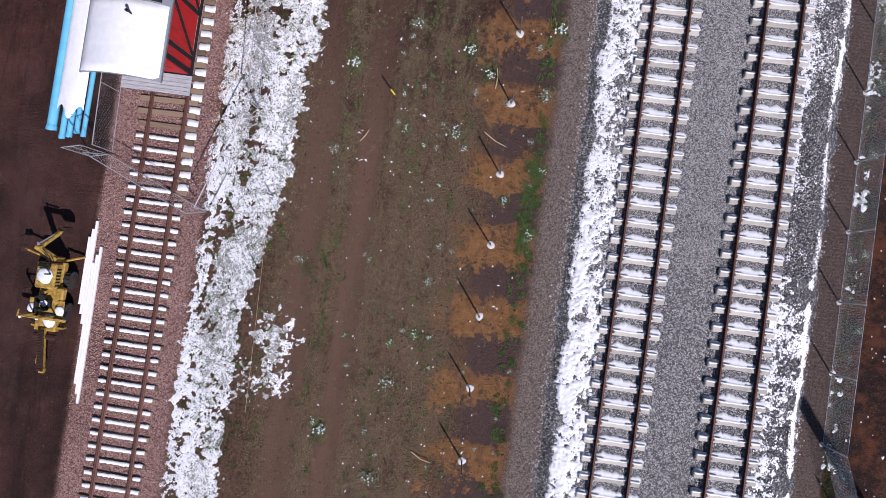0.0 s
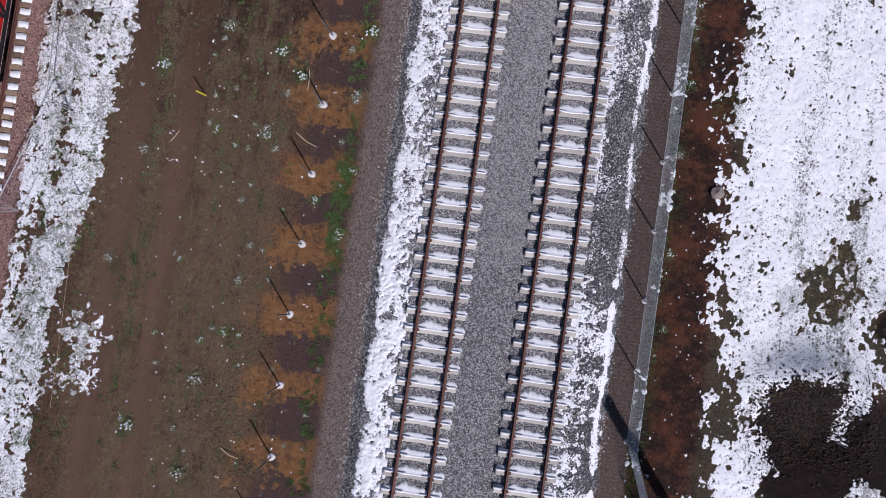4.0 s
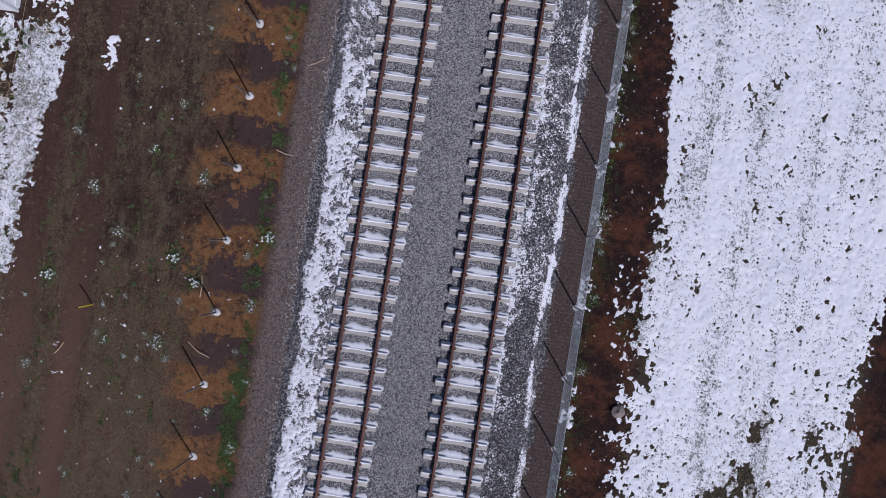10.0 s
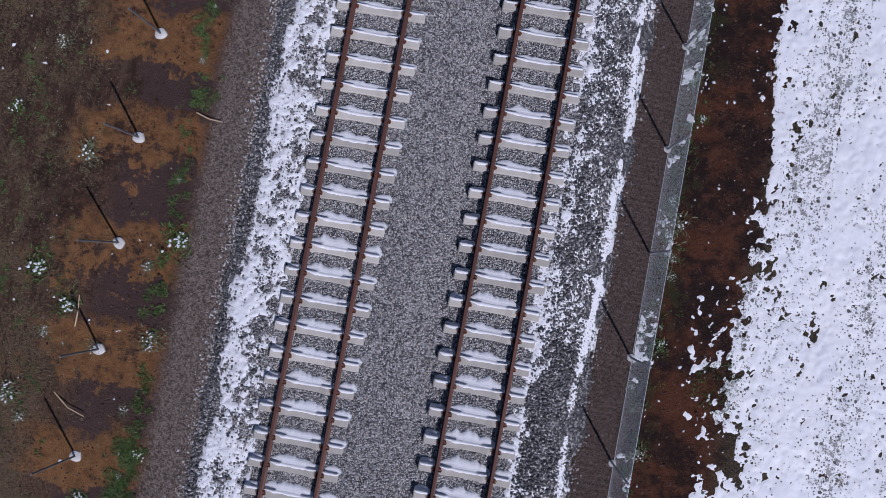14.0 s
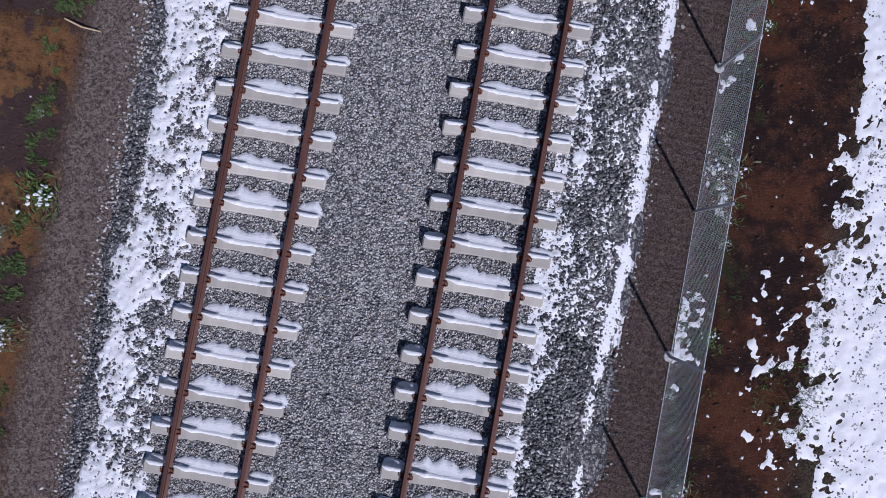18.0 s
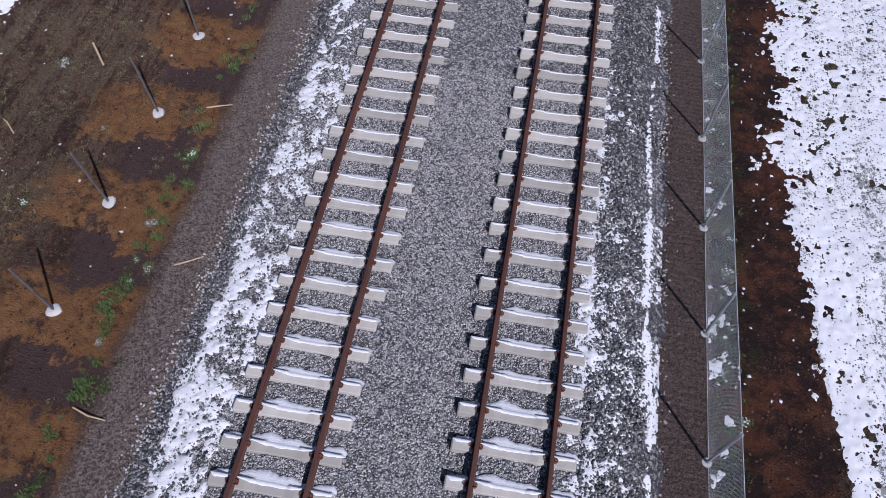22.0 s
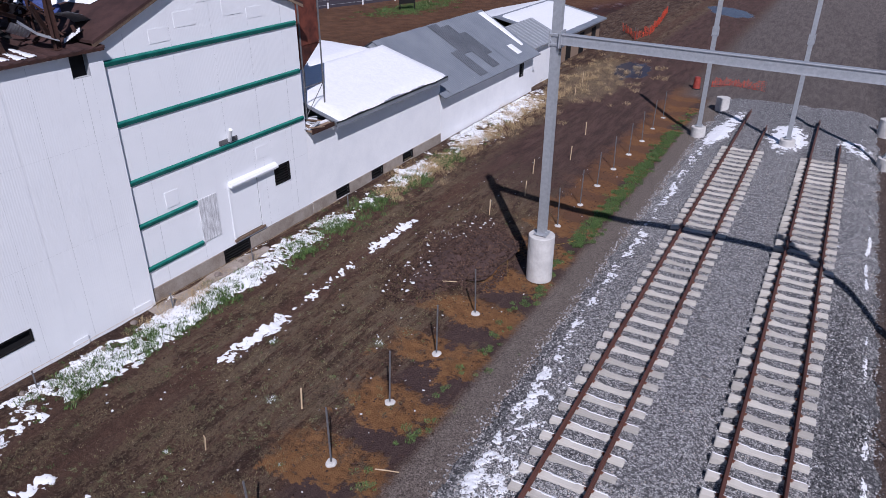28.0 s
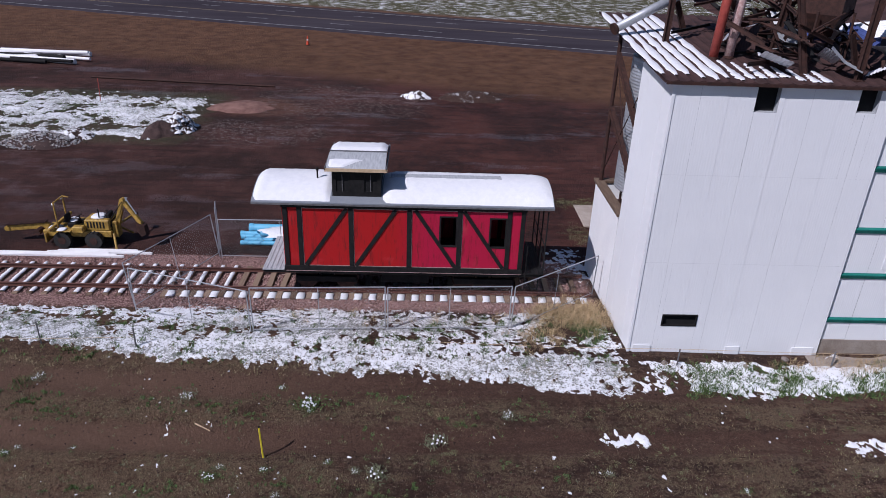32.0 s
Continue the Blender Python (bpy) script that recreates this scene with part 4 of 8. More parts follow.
def beam():
    t = thing("portal_beam", (0, 0, 0), "grey box beam spanning the tracks between two masts", "beam")
    bm = bmesh.new()
    a, b = Vector((-4.9, 36.2, 9.98)), Vector((9.95, 36.5, 9.62))
    n = 14
    L = (b - a).length
    m = Matrix.Translation(a) @ (b - a).to_track_quat("X", "Z").to_matrix().to_4x4()
    box(bm, (0, -0.15, -0.19), (L, 0.15, 0.19), 0.015, m)
    part("girder", bm, m_galv, t)
    bm = bmesh.new()
    for s in (-0.17, 0.17):
        box(bm, (0, -0.19, s - 0.012), (L, 0.19, s + 0.012), 0.0, m)
    part("flange", bm, m_galv, t)
    for x in (0.0, L):
        bm = bmesh.new()
        box(bm, (x - 0.03, -0.3, -0.3), (x + 0.03, 0.3, 0.3), 0.01, m)
        part("end_plate", bm, m_galv, t)


beam()
for _x in (-2.9, 8.0):
    t_ = thing("spare_footing", (_x, 67.4, gz(_x) if _x < 0 else -0.4), "short white concrete pier with no mast yet", "footing", "bare piers")
    _bm = bmesh.new()
    tube(_bm, (0, 0, -0.2), (0, 0, 1.0 if _x < 0 else 1.25), 0.5, seg=28)
    part("pier", _bm, m_footing, t_)


# ---- the grain elevator ----
WX, WZ = -15.7, 1.38   # front wall, ground at its foot


def cells(y0, y1, z0, z1, holes):
    """The rectangles left of a wall when its holes are cut out."""
    holes = [(max(y0, h[0]), min(y1, h[1]), max(z0, h[2]), min(z1, h[3])) for h in holes if h[0] < y1 and h[1] > y0 and h[2] < z1 and h[3] > z0]
    ys = sorted({y0, y1, *(v for h in holes for v in h[:2])})
    zs = sorted({z0, z1, *(v for h in holes for v in h[2:])})
    for a, b in zip(ys, ys[1:]):
        run = None
        for c, d in zip(zs, zs[1:]):
            inside = any(h[0] <= a and b <= h[1] and h[2] <= c and d <= h[3] for h in holes)
            if not inside:
                run = (run[0] if run else c, d)
            if run and (inside or d == zs[-1]):
                yield a, b, run[0], run[1]
                run = None


def wall_x(bm, x0, x1, y0, y1, z0, z1, holes=()):
    for a, b, c, d in cells(y0, y1, z0, z1, holes):
        box(bm, (x0, a, c), (x1, b, d))
    return bm


def sheets(parent, x, y0, y1, z0, z1, rows, width, holes, depth, pitch=0.076, top=None):
    """Corrugated sheets hung edge to edge, each a little off its neighbour's plane; cut at openings and at a sloping top."""
    n = max(1, round((y1 - y0) / width))
    zs = [z0, *rows, z1]
    for i in range(n):
        a, b = y0 + (y1 - y0) * i / n, y0 + (y1 - y0) * (i + 1) / n
        for j, (c, d) in enumerate(zip(zs, zs[1:])):
            d2 = d
            if i % 2 and j < len(zs) - 2:
                d2 = d
            bm = bmesh.new()
            dx = x + 0.006 * (i % 2) + random.uniform(0, 0.005)
            mine = [h for h in holes if h[0] < b and h[1] > a and h[2] < d and h[3] > c]
            mine = [(max(a, h[0]), min(b, h[1]), max(c, h[2]), min(d, h[3])) for h in mine]
            for p, q, r, s in cells(a, b, c, d2, mine):
                wavy_sheet(bm, p, q - 0.0025, r, s - 0.0025, dx, pitch, depth)
            if top:
                for v in bm.verts:
                    v.co.z = min(v.co.z, top(v.co.y))
            part("sheet", bm, m_siding, parent)


def louvre(parent, x, y0, y1, z0, z1, n):
    """A dark opening with slats or bars in it."""
    f = part("grille", boxes(((x - 0.05, y0, z0), (x + 0.03, y0 + 0.04, z1)), ((x - 0.05, y1 - 0.04, z0), (x + 0.03, y1, z1)), ((x - 0.05, y0 + 0.04, z1 - 0.04), (x + 0.03, y1 - 0.04, z1)), ((x - 0.05, y0 + 0.04, z0), (x + 0.03, y1 - 0.04, z0 + 0.04))), m_black, parent, "dark frame of a grille")
    for k in range(n):
        z = z0 + (z1 - z0) * (k + 0.7) / (n + 0.4)
        bm = bmesh.new()
        box(bm, (x - 0.04, y0 + 0.04, z - 0.012), (x + 0.02, y1 - 0.04, z + 0.012))
        part("slat", bm, m_black, f)
    # black sheet behind the slats, coloured as the unlit depth
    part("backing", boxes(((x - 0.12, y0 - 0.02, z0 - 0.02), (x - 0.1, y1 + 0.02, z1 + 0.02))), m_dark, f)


def elevator():
    el = thing("grain_elevator", (0, 0, 0), "tall derelict grain elevator clad in white corrugated sheet with teal ledges", "grain elevator")
    # tower
    tx = WX + 0.12
    holes = [(21.13, 21.80, 9.66, 10.47), (24.13, 24.72, 9.72, 10.47), (19.67, 20.85, 2.42, 2.86)]
    bm = wall_x(bmesh.new(), tx - 0.2, tx - 0.02, 18.72, 25.2, WZ - 0.3, 10.47, holes)
    box(bm, (tx - 3.05, 18.72, WZ - 0.3), (tx - 0.2, 18.9, 10.42))
    box(bm, (tx - 3.05, 25.05, WZ), (tx - 0.2, 25.2, 10.42))
    box(bm, (tx - 3.05, 18.9, 5.2), (tx - 2.9, 25.05, 10.4))
    part("tower_frame", bm, m_greyboard, el, "inner framing of the white tower")
    sheets(el, tx, 18.7, 25.22, WZ - 0.12, 10.47, (4.75, 7.7), 0.82, holes, 0.0015)
    # the narrow south face, of smoother sheets
    for k in range(4):
        a = tx - 0.76 * k
        bm = boxes(((a - 0.757, 18.685 - 0.004 * (k % 2), WZ - 0.1), (a, 18.72, 10.45)))
        part("sheet", bm, m_siding, el)
    part("corner_trim", boxes(((tx - 0.06, 18.67, WZ - 0.1), (tx + 0.03, 18.69, 10.45)), ((tx + 0.018, 18.69, WZ - 0.1), (tx + 0.032, 18.76, 10.45))), m_siding, el)
    # low wall and loading bay south-west of the tower
    part("bay_wall", boxes(((-22.4, 18.7, 0.9), (-18.75, 18.92, 4.98)), ((-22.4, 18.92, 0.9), (-22.2, 25.0, 4.98))), m_stucco, el, "low white wall of the loading bay")
    part("bay_cap", boxes(((-22.5, 18.62, 4.98), (-18.7, 18.98, 5.08)), ((-22.5, 18.98, 4.98), (-22.15, 25.0, 5.08))), m_wood, el, "bare timber cap")
    part("bay_floor", boxes(((-22.2, 18.92, 4.2), (-18.75, 25.0, 4.3))), m_oldroof, el)
    for y in (18.85, 21.6, 24.6):
        bm = bmesh.new()
        tube(bm, (-22.25, y, 5.05), (-22.25, y, 10.75), 0.075, seg=10)
        part("steel_column", bm, m_rust, el, "dark rusty column")
    bm = bmesh.new()
    for a, b in (((-22.25, 18.85, 8.0), (-18.8, 18.85, 6.6)), ((-22.25, 18.85, 10.0), (-18.8, 18.85, 8.2))):
        i_section(bm, a, b, 0.16, 0.24, across=(0, 1, 0))
    part("rust_beam", bm, m_rust, el, "rusty raking beam")
    bm = tubes(((-22.25, 18.85, 5.4), (-18.8, 18.85, 9.6), 0.018), ((-22.25, 18.85, 9.9), (-18.8, 18.85, 5.8), 0.018))
    part("cross_brace", bm, m_rust, el)
    # roof over tower and bay
    def rz(x):
        return 10.52 + (-15.4 - x) * 0.088
    bm = bmesh.new()
    n = 26
    x0, x1 = -15.38, -24.0
    vs = []
    y0, y1 = 18.35, 25.25
    m_ = int((y1 - y0) / 0.12)
    for k in range(m_ + 1):
        y = y0 + (y1 - y0) * k / m_
        r = 0.035 if k % 3 == 0 else 0.0
        vs.append([bm.verts.new((x, y, rz(x) + r)) for x in (x0, -19.0, x1)] + [bm.verts.new((x, y, rz(x) - 0.05)) for x in (x0, x1)])
    for a, b in zip(vs, vs[1:]):
        bm.faces.new((a[0], b[0], b[1], a[1]))
        bm.faces.new((a[1], b[1], b[2], a[2]))
        bm.faces.new((a[3], b[3], b[4], a[4]))
        bm.faces.new((a[0], b[0], b[3], a[3]))
        bm.faces.new((a[2], b[2], b[4], a[4]))
    part("tower_roof", bm, m_oldroof, el, "brown ribbed metal roof, rusted")
    # main block behind a gable front
    gy0, gy1, gz0, gp = 25.2, 34.35, 10.72, 29.8

    def top(y):
        return gz0 + 0.41 * (min(y - gy0, gy1 - y))

    h2 = [(29.55, 31.1, 2.12, 4.42), (32.12, 33.08, 3.55, 4.38), (28.75, 30.25, 1.16, 1.92)]
    bm = wall_x(bmesh.new(), WX - 0.22, WX - 0.02, gy0, gy1, WZ - 0.4, gz0, h2)
    part("front_wall", bm, m_greyboard, el)
    bm = bmesh.new()
    prism(bm, [(gy0, gz0), (gy1, gz0), (gp, top(gp))], WX - 0.22, WX - 0.02, "x")
    part("gable_wall", bm, m_stucco, el)
    sheets(el, WX, gy0 + 0.02, gy1, 1.92, 12.7, (4.35, 6.0, 8.0, 10.05), 0.915, h2, 0.001, 0.068, top)
    part("foundation", boxes(((WX - 0.02, gy0 + 0.05, WZ - 0.4), (WX + 0.05, 28.75, 1.92)), ((WX - 0.02, 30.25, WZ - 0.4), (WX + 0.05, gy1, 1.90))), m_foundation, el, "stained concrete foundation")
    part("side_wall", boxes(((-25.0, gy1 - 0.2, WZ - 0.3), (WX - 0.22, gy1, gz0)), ((-25.0, gy0, 5.0), (WX - 3.0, gy0 + 0.18, gz0)), ((-25.2, gy0, WZ - 0.3), (-25.0, gy1, gz0))), m_stucco, el)
    for s in (0, 1):
        bm = bmesh.new()
        ya, yb = (gy0 - 0.25, gp) if s == 0 else (gp, gy1 + 0.3)
        za, zb = (top(gp) - 0.41 * (gp - ya), top(gp)) if s == 0 else (top(gp), top(gp) - 0.41 * (yb - gp))
        prism(bm, [(ya, za + 0.03), (yb, zb + 0.03), (yb, zb + 0.12), (ya, za + 0.12)], -25.3, WX + 0.22, "x")
        part("main_roof", bm, m_oldroof, el, "rusted brown metal roof")
        bm = bmesh.new()
        prism(bm, [(ya, za - 0.08), (yb, zb - 0.08), (yb, zb + 0.03), (ya, za + 0.03)], WX + 0.14, WX + 0.21, "x")
        part("barge_board", bm, m_wood, el, "weathered board along the gable")
    for z, ya, yb in ((10.02, 25.22, 34.25), (8.08, 25.2, 34.25), (6.06, 25.2, 34.22), (4.45, 25.18, 27.86), (2.78, 25.16, 27.86)):
        bm = bmesh.new()
        prism(bm, [(WX + 0.012, z - 0.17), (WX + 0.05, z - 0.17), (WX + 0.10, z - 0.05), (WX + 0.10, z - 0.02), (WX + 0.012, z + 0.02)], ya, yb)
        part("teal_ledge", bm, m_teal, el, "teal painted ledge")
    # door, boarded panel, canopy, window, vents
    part("door", boxes(((WX - 0.09, 29.57, 2.14), (WX - 0.012, 31.08, 4.40)), bevel=0.006), m_siding, el, "closed flush white door")
    part("door_sill", boxes(((WX - 0.05, 29.45, 2.02), (WX + 0.09, 31.2, 2.12))), m_wood, el)
    for ya in (29.47, 31.09):
        part("door_jamb", boxes(((WX + 0.006, ya, 2.12), (WX + 0.02, ya + 0.09, 4.40))), m_siding, el)
    bm = bmesh.new()
    prism(bm, [(WX + 0.01, 4.40), (WX + 0.20, 4.38), (WX + 0.22, 4.46), (WX + 0.16, 4.56), (WX + 0.01, 4.60)], 29.5, 32.2)
    part("canopy", bm, m_siding, el, "narrow white ledge capped with snow over the door")
    part("boarded_panel", boxes(((WX + 0.012, 27.92, 2.68), (WX + 0.04, 28.82, 4.42)), bevel=0.004), m_peel, el, "peeling white boarded panel")
    part("patch", boxes(((WX + 0.012, 26.55, 4.62), (WX + 0.03, 27.1, 5.2))), m_siding, el)
    lamp = part("wall_lamp", tubes(((WX + 0.06, 29.86, 6.2), (WX + 0.34, 29.72, 6.72), 0.075), seg=12), m_whitepipe, el, "white tubular lamp tilted up from its bracket")
    part("bracket", boxes(((WX + 0.012, 29.35, 6.12), (WX + 0.05, 30.3, 6.30)), bevel=0.01), m_post, lamp, "dark mounting board")
    for ya, yb in ((21.15, 21.87), (24.12, 24.88)):
        # added black panel: paints the shade inside the opening
        part("opening_back", boxes(((tx - 0.3, ya, 9.55), (tx - 0.21, yb, 10.47))), m_dark, el, "black panel standing in for the unlit interior behind an opening")
    # repairs: small sheets nailed over the gable
    for ya, za, w_, h_ in ((28.2, 10.6, 0.9, 0.5), (29.3, 11.3, 0.7, 0.35), (30.4, 10.7, 0.95, 0.62), (31.6, 10.45, 0.8, 0.4), (27.1, 10.25, 0.8, 0.45), (30.0, 11.9, 0.6, 0.3), (31.2, 5.0, 0.7, 0.5)):
        part("patch", boxes(((WX + 0.008, ya, za), (WX + 0.016, ya + w_, za + h_))), m_siding, el)
    # roof edge strip and torn flashing
    part("roof_edge", boxes(((WX + 0.3, 18.4, 10.42), (WX + 0.33, 25.2, 10.50))), m_rust, el, "dark rusted edge of the roof")
    louvre(el, WX, 32.12, 33.08, 3.55, 4.38, 7)
    louvre(el, WX, 28.75, 30.25, 1.16, 1.92, 6)
    louvre(el, tx, 19.67, 20.85, 2.42, 2.86, 0)
    for ya, yb in ((18.85, 19.45), (22.0, 22.5), (24.3, 25.05)):
        part("hatch", boxes(((tx + 0.02, ya, WZ - 0.03), (tx + 0.045, yb, WZ + 0.28))), m_siding, el)
    part("apron", boxes(((WX + 0.1, 24.8, 1.1), (WX + 0.75, 30.4, 1.36)), bevel=0.02), m_foundation, el, "broken concrete apron")
    return rz


roof_z = elevator()


def silo(at, r, z0, z1, label, seg=40, material=None):
    """A bin of ringed corrugated steel with a conical top."""
    bm = bmesh.new()
    rings = []
    n = int((z1 - z0) / 0.055)
    for k in range(n + 1):
        rr = r + (0.014 if k % 2 else 0.0)
        rings.append([bm.verts.new((rr * math.cos(2 * math.pi * i / seg), rr * math.sin(2 * math.pi * i / seg), z0 + (z1 - z0) * k / n)) for i in range(seg)])
    for a, b in zip(rings, rings[1:]):
        for i in range(seg):
            bm.faces.new((a[i], a[(i + 1) % seg], b[(i + 1) % seg], b[i]))
    t = thing("grain_bin", at, label, "grain bin")
    part("shell", bm, material or m_galv, t)
    bm = bmesh.new()
    tube(bm, (0, 0, z1), (0, 0, z1 + 0.6), r, 0.2, seg=seg)
    part("lid", bm, material or m_galv, t)
    for k in range(5):
        bm = bmesh.new()
        a = 2 * math.pi * k / 5 + 0.3
        tube(bm, (r * 0.8 * math.cos(a), r * 0.8 * math.sin(a), z0 - 1.0), (r * 0.8 * math.cos(a), r * 0.8 * math.sin(a), z0 + 0.1), 0.05, seg=8)
        part("leg", bm, m_rust, t)
    return t


silo((-20.9, 20.3, 0), 1.25, 5.3, 10.2, "ringed galvanised bin standing in the open bay")


def roof_wreckage():
    """Collapsed steelwork, pipes and torn sheets lying on the tower's roof."""
    def thing_tube(name, label, cat, a, b, r, mat, seg=10):
        t = thing(name, a, label, cat, "wreckage on the roof")
        bm = bmesh.new()
        tube(bm, (0, 0, 0), Vector(b) - Vector(a), r, seg=seg)
        part("pipe", bm, mat, t, smooth=True)
        bm = bmesh.new()
        d = (Vector(b) - Vector(a)).normalized()
        tube(bm, -d * 0.02, d * 0.06, r * 1.35, seg=seg)
        part("collar", bm, m_rust, t)
    for k, (x, y) in enumerate(((-17.8, 20.55), (-17.95, 21.1))):
        thing_tube("grain_spout", "faded red upright pipe with pale worn flank", "pipe", (x, y, roof_z(x)), (x - 0.25 - 0.2 * k, y + 0.3, 14.2), 0.14, m_wornedge if k else m_redpaint, 14)
    thing_tube("slanting_pipe", "grey steel pipe leaning over the roof's edge", "pipe", (-20.2, 18.0, roof_z(-20.2) + 0.25), (-21.6, 21.2, 12.6), 0.15, m_galv, 12)
    legs = [((-16.3, 22.7), (-16.9, 22.2, 13.4)), ((-15.9, 24.1), (-16.4, 24.4, 13.6)), ((-19.6, 19.6), (-19.8, 19.7, 13.0)), ((-17.0, 24.7), (-17.4, 25.2, 13.8)), ((-21.4, 20.8), (-21.2, 20.0, 12.8)), ((-18.9, 22.9), (-18.8, 23.1, 13.5))]
    for (x, y), b in legs:
        t = thing("rusty_column", (x, y, roof_z(x)), "bent rusty steel column rising from the wrecked roof", "steel column", "wreckage on the roof")
        bm = bmesh.new()
        i_section(bm, (0, 0, 0), Vector(b) - Vector((x, y, roof_z(x))), 0.14, 0.18)
        part("section", bm, m_rust, t)
        bm = boxes(((-0.14, -0.14, 0.0), (0.14, 0.14, 0.03)))
        part("foot_plate", bm, m_rust, t)
    t = thing("wrecked_steelwork", (0, 0, 0), "tangle of rusty beams and bars collapsed on the roof", "debris", "wreckage on the roof")
    r = random.Random(3)
    for k in range(110):
        x, y = r.uniform(-22.5, -16.3), r.uniform(21.3, 25.6)
        z = roof_z(x) + r.uniform(0.08, 1.5)
        L, a, e = r.uniform(0.6, 2.6), r.uniform(0, 6.28), r.uniform(-0.5, 0.5)
        b = (min(-16.1, x + L * math.cos(a) * math.cos(e)), min(25.0, y + L * math.sin(a) * math.cos(e)), max(roof_z(x) + 0.05, z + L * math.sin(e)))
        y = min(y, 24.95)
        bm = bmesh.new()
        if k % 3:
            i_section(bm, (x, y, z), b, r.uniform(0.05, 0.14), r.uniform(0.06, 0.16))
        else:
            tube(bm, (x, y, z), b, r.uniform(0.02, 0.07), seg=8)
        part("bar", bm, m_rust if k % 4 else m_black, t)
    for k in range(22):
        x, y = r.uniform(-22.0, -16.2), r.uniform(21.6, 25.6)
        z = roof_z(x) + r.uniform(0.1, 0.9)
        s = thing("torn_sheet", (x, y, z), "bent sheet of corrugated metal lying in the wreckage", "metal sheet", "torn sheets")
        bm = bmesh.new()
        w, L = r.uniform(0.5, 0.9), r.uniform(0.7, 1.6)
        n = 14
        cols = []
        bend = r.uniform(-0.3, 0.3)
        for i in range(n + 1):
            u = i / n - 0.5
            cols.append([bm.verts.new((v * L, u * w, (0.02 if i % 2 else 0) + bend * v * v * 2)) for v in (-0.5, 0, 0.5)])
        for a, b in zip(cols, cols[1:]):
            for j in range(2):
                bm.faces.new((a[j], b[j], b[j + 1], a[j + 1]))
        part("sheet", bm, (m_oldroof, m_galv, m_snow, m_tarp, m_galv, m_snow)[k % 6], s)
        s.rotation_euler = (r.uniform(-0.6, 0.6), r.uniform(-0.6, 0.6), r.uniform(0, 6.28))
    # hopper
    t = thing("rusty_hopper", (-18.6, 24.2, 0), "large rusty sheet-metal hopper standing in the wreck", "hopper", "wreckage on the roof")
    bm = bmesh.new()
    tube(bm, (0, 0, 11.4), (0, 0, 12.1), 0.35, 0.85, seg=4)
    tube(bm, (0, 0, 12.1), (0, 0, 14.0), 0.85, seg=4)
    part("body", bm, m_rust, t)
    for sx in (-0.6, 0.6):
        for sy in (-0.6, 0.6):
            bm = bmesh.new()
            tube(bm, (sx, sy, 10.6), (sx * 0.95, sy * 0.95, 12.2), 0.04, seg=6)
            part("leg", bm, m_rust, t)
    # snow lying between the roof's ribs
    V_, F_ = [], []
    for k, y in enumerate(np.arange(18.45, 25.0, 0.36)):
        x0 = -15.5 - r.uniform(0.0, 0.5)
        x1 = (-23.4 if y < 20.4 else -16.4 - max(0.0, 22.6 - y) * 0.5) - r.uniform(0, 0.4)
        if y > 23.4:
            continue
        n = 16
        base = len(V_)
        for i in range(n + 1):
            x = x0 + (x1 - x0) * i / n
            w = (0.145 - 0.08 * (i / n if y > 20.4 else 0.0)) + r.uniform(-0.045, 0.03)
            if i in (0, n):
                w *= 0.4
            V_ += [(x, y - w, roof_z(x) + 0.02), (x, y - w * 0.8, roof_z(x) + 0.045), (x, y + w * 0.8, roof_z(x) + 0.045), (x, y + w, roof_z(x) + 0.02)]
        for i in range(n):
            for j in range(3):
                a = base + i * 4 + j
                F_.append((a, a + 1, a + 5, a + 4))
    ob = from_arrays("roof_snow", V_, F_, m_snow, smooth=True)
    tagged(ob, "strips of snow between the ribs of the rusty roof", "snow", kind="stuff")


roof_wreckage()


def gable_roof_snow():
    """Scraps of snow left on the main roof's slope beside the wreck."""
    for x0, y0, w, l in ((-17.6, 26.6, 1.5, 0.7), (-18.9, 27.9, 1.1, 0.5), (-20.5, 26.2, 2.0, 0.9)):
        def lay(u, v, x0=x0, y0=y0, w=w, l=l):
            y = y0 + l * v * (0.7 + 0.3 * math.sin(6 * u))
            return (x0 - w * u + 0.2 * v, y, 10.72 + 0.41 * (y - 25.2) + 0.125)
        snow_slab("gable_snow", "scrap of snow on the rusted main roof", lay, 10, 6, 0.03)


def yard_slab():
    ob = part("concrete_slab", boxes(((-29.3, 19.55, 0.95), (-26.6, 22.6, 1.15)), bevel=0.02), m_pavedslab)
    tagged(ob, "weathered tan concrete slab beside the elevator", "slab", kind="structure")


m_pavedslab = plain("tan_concrete", (0.30, 0.25, 0.21), (0.44, 0.38, 0.33), 0.9, scale=2, fine=25)
yard_slab()


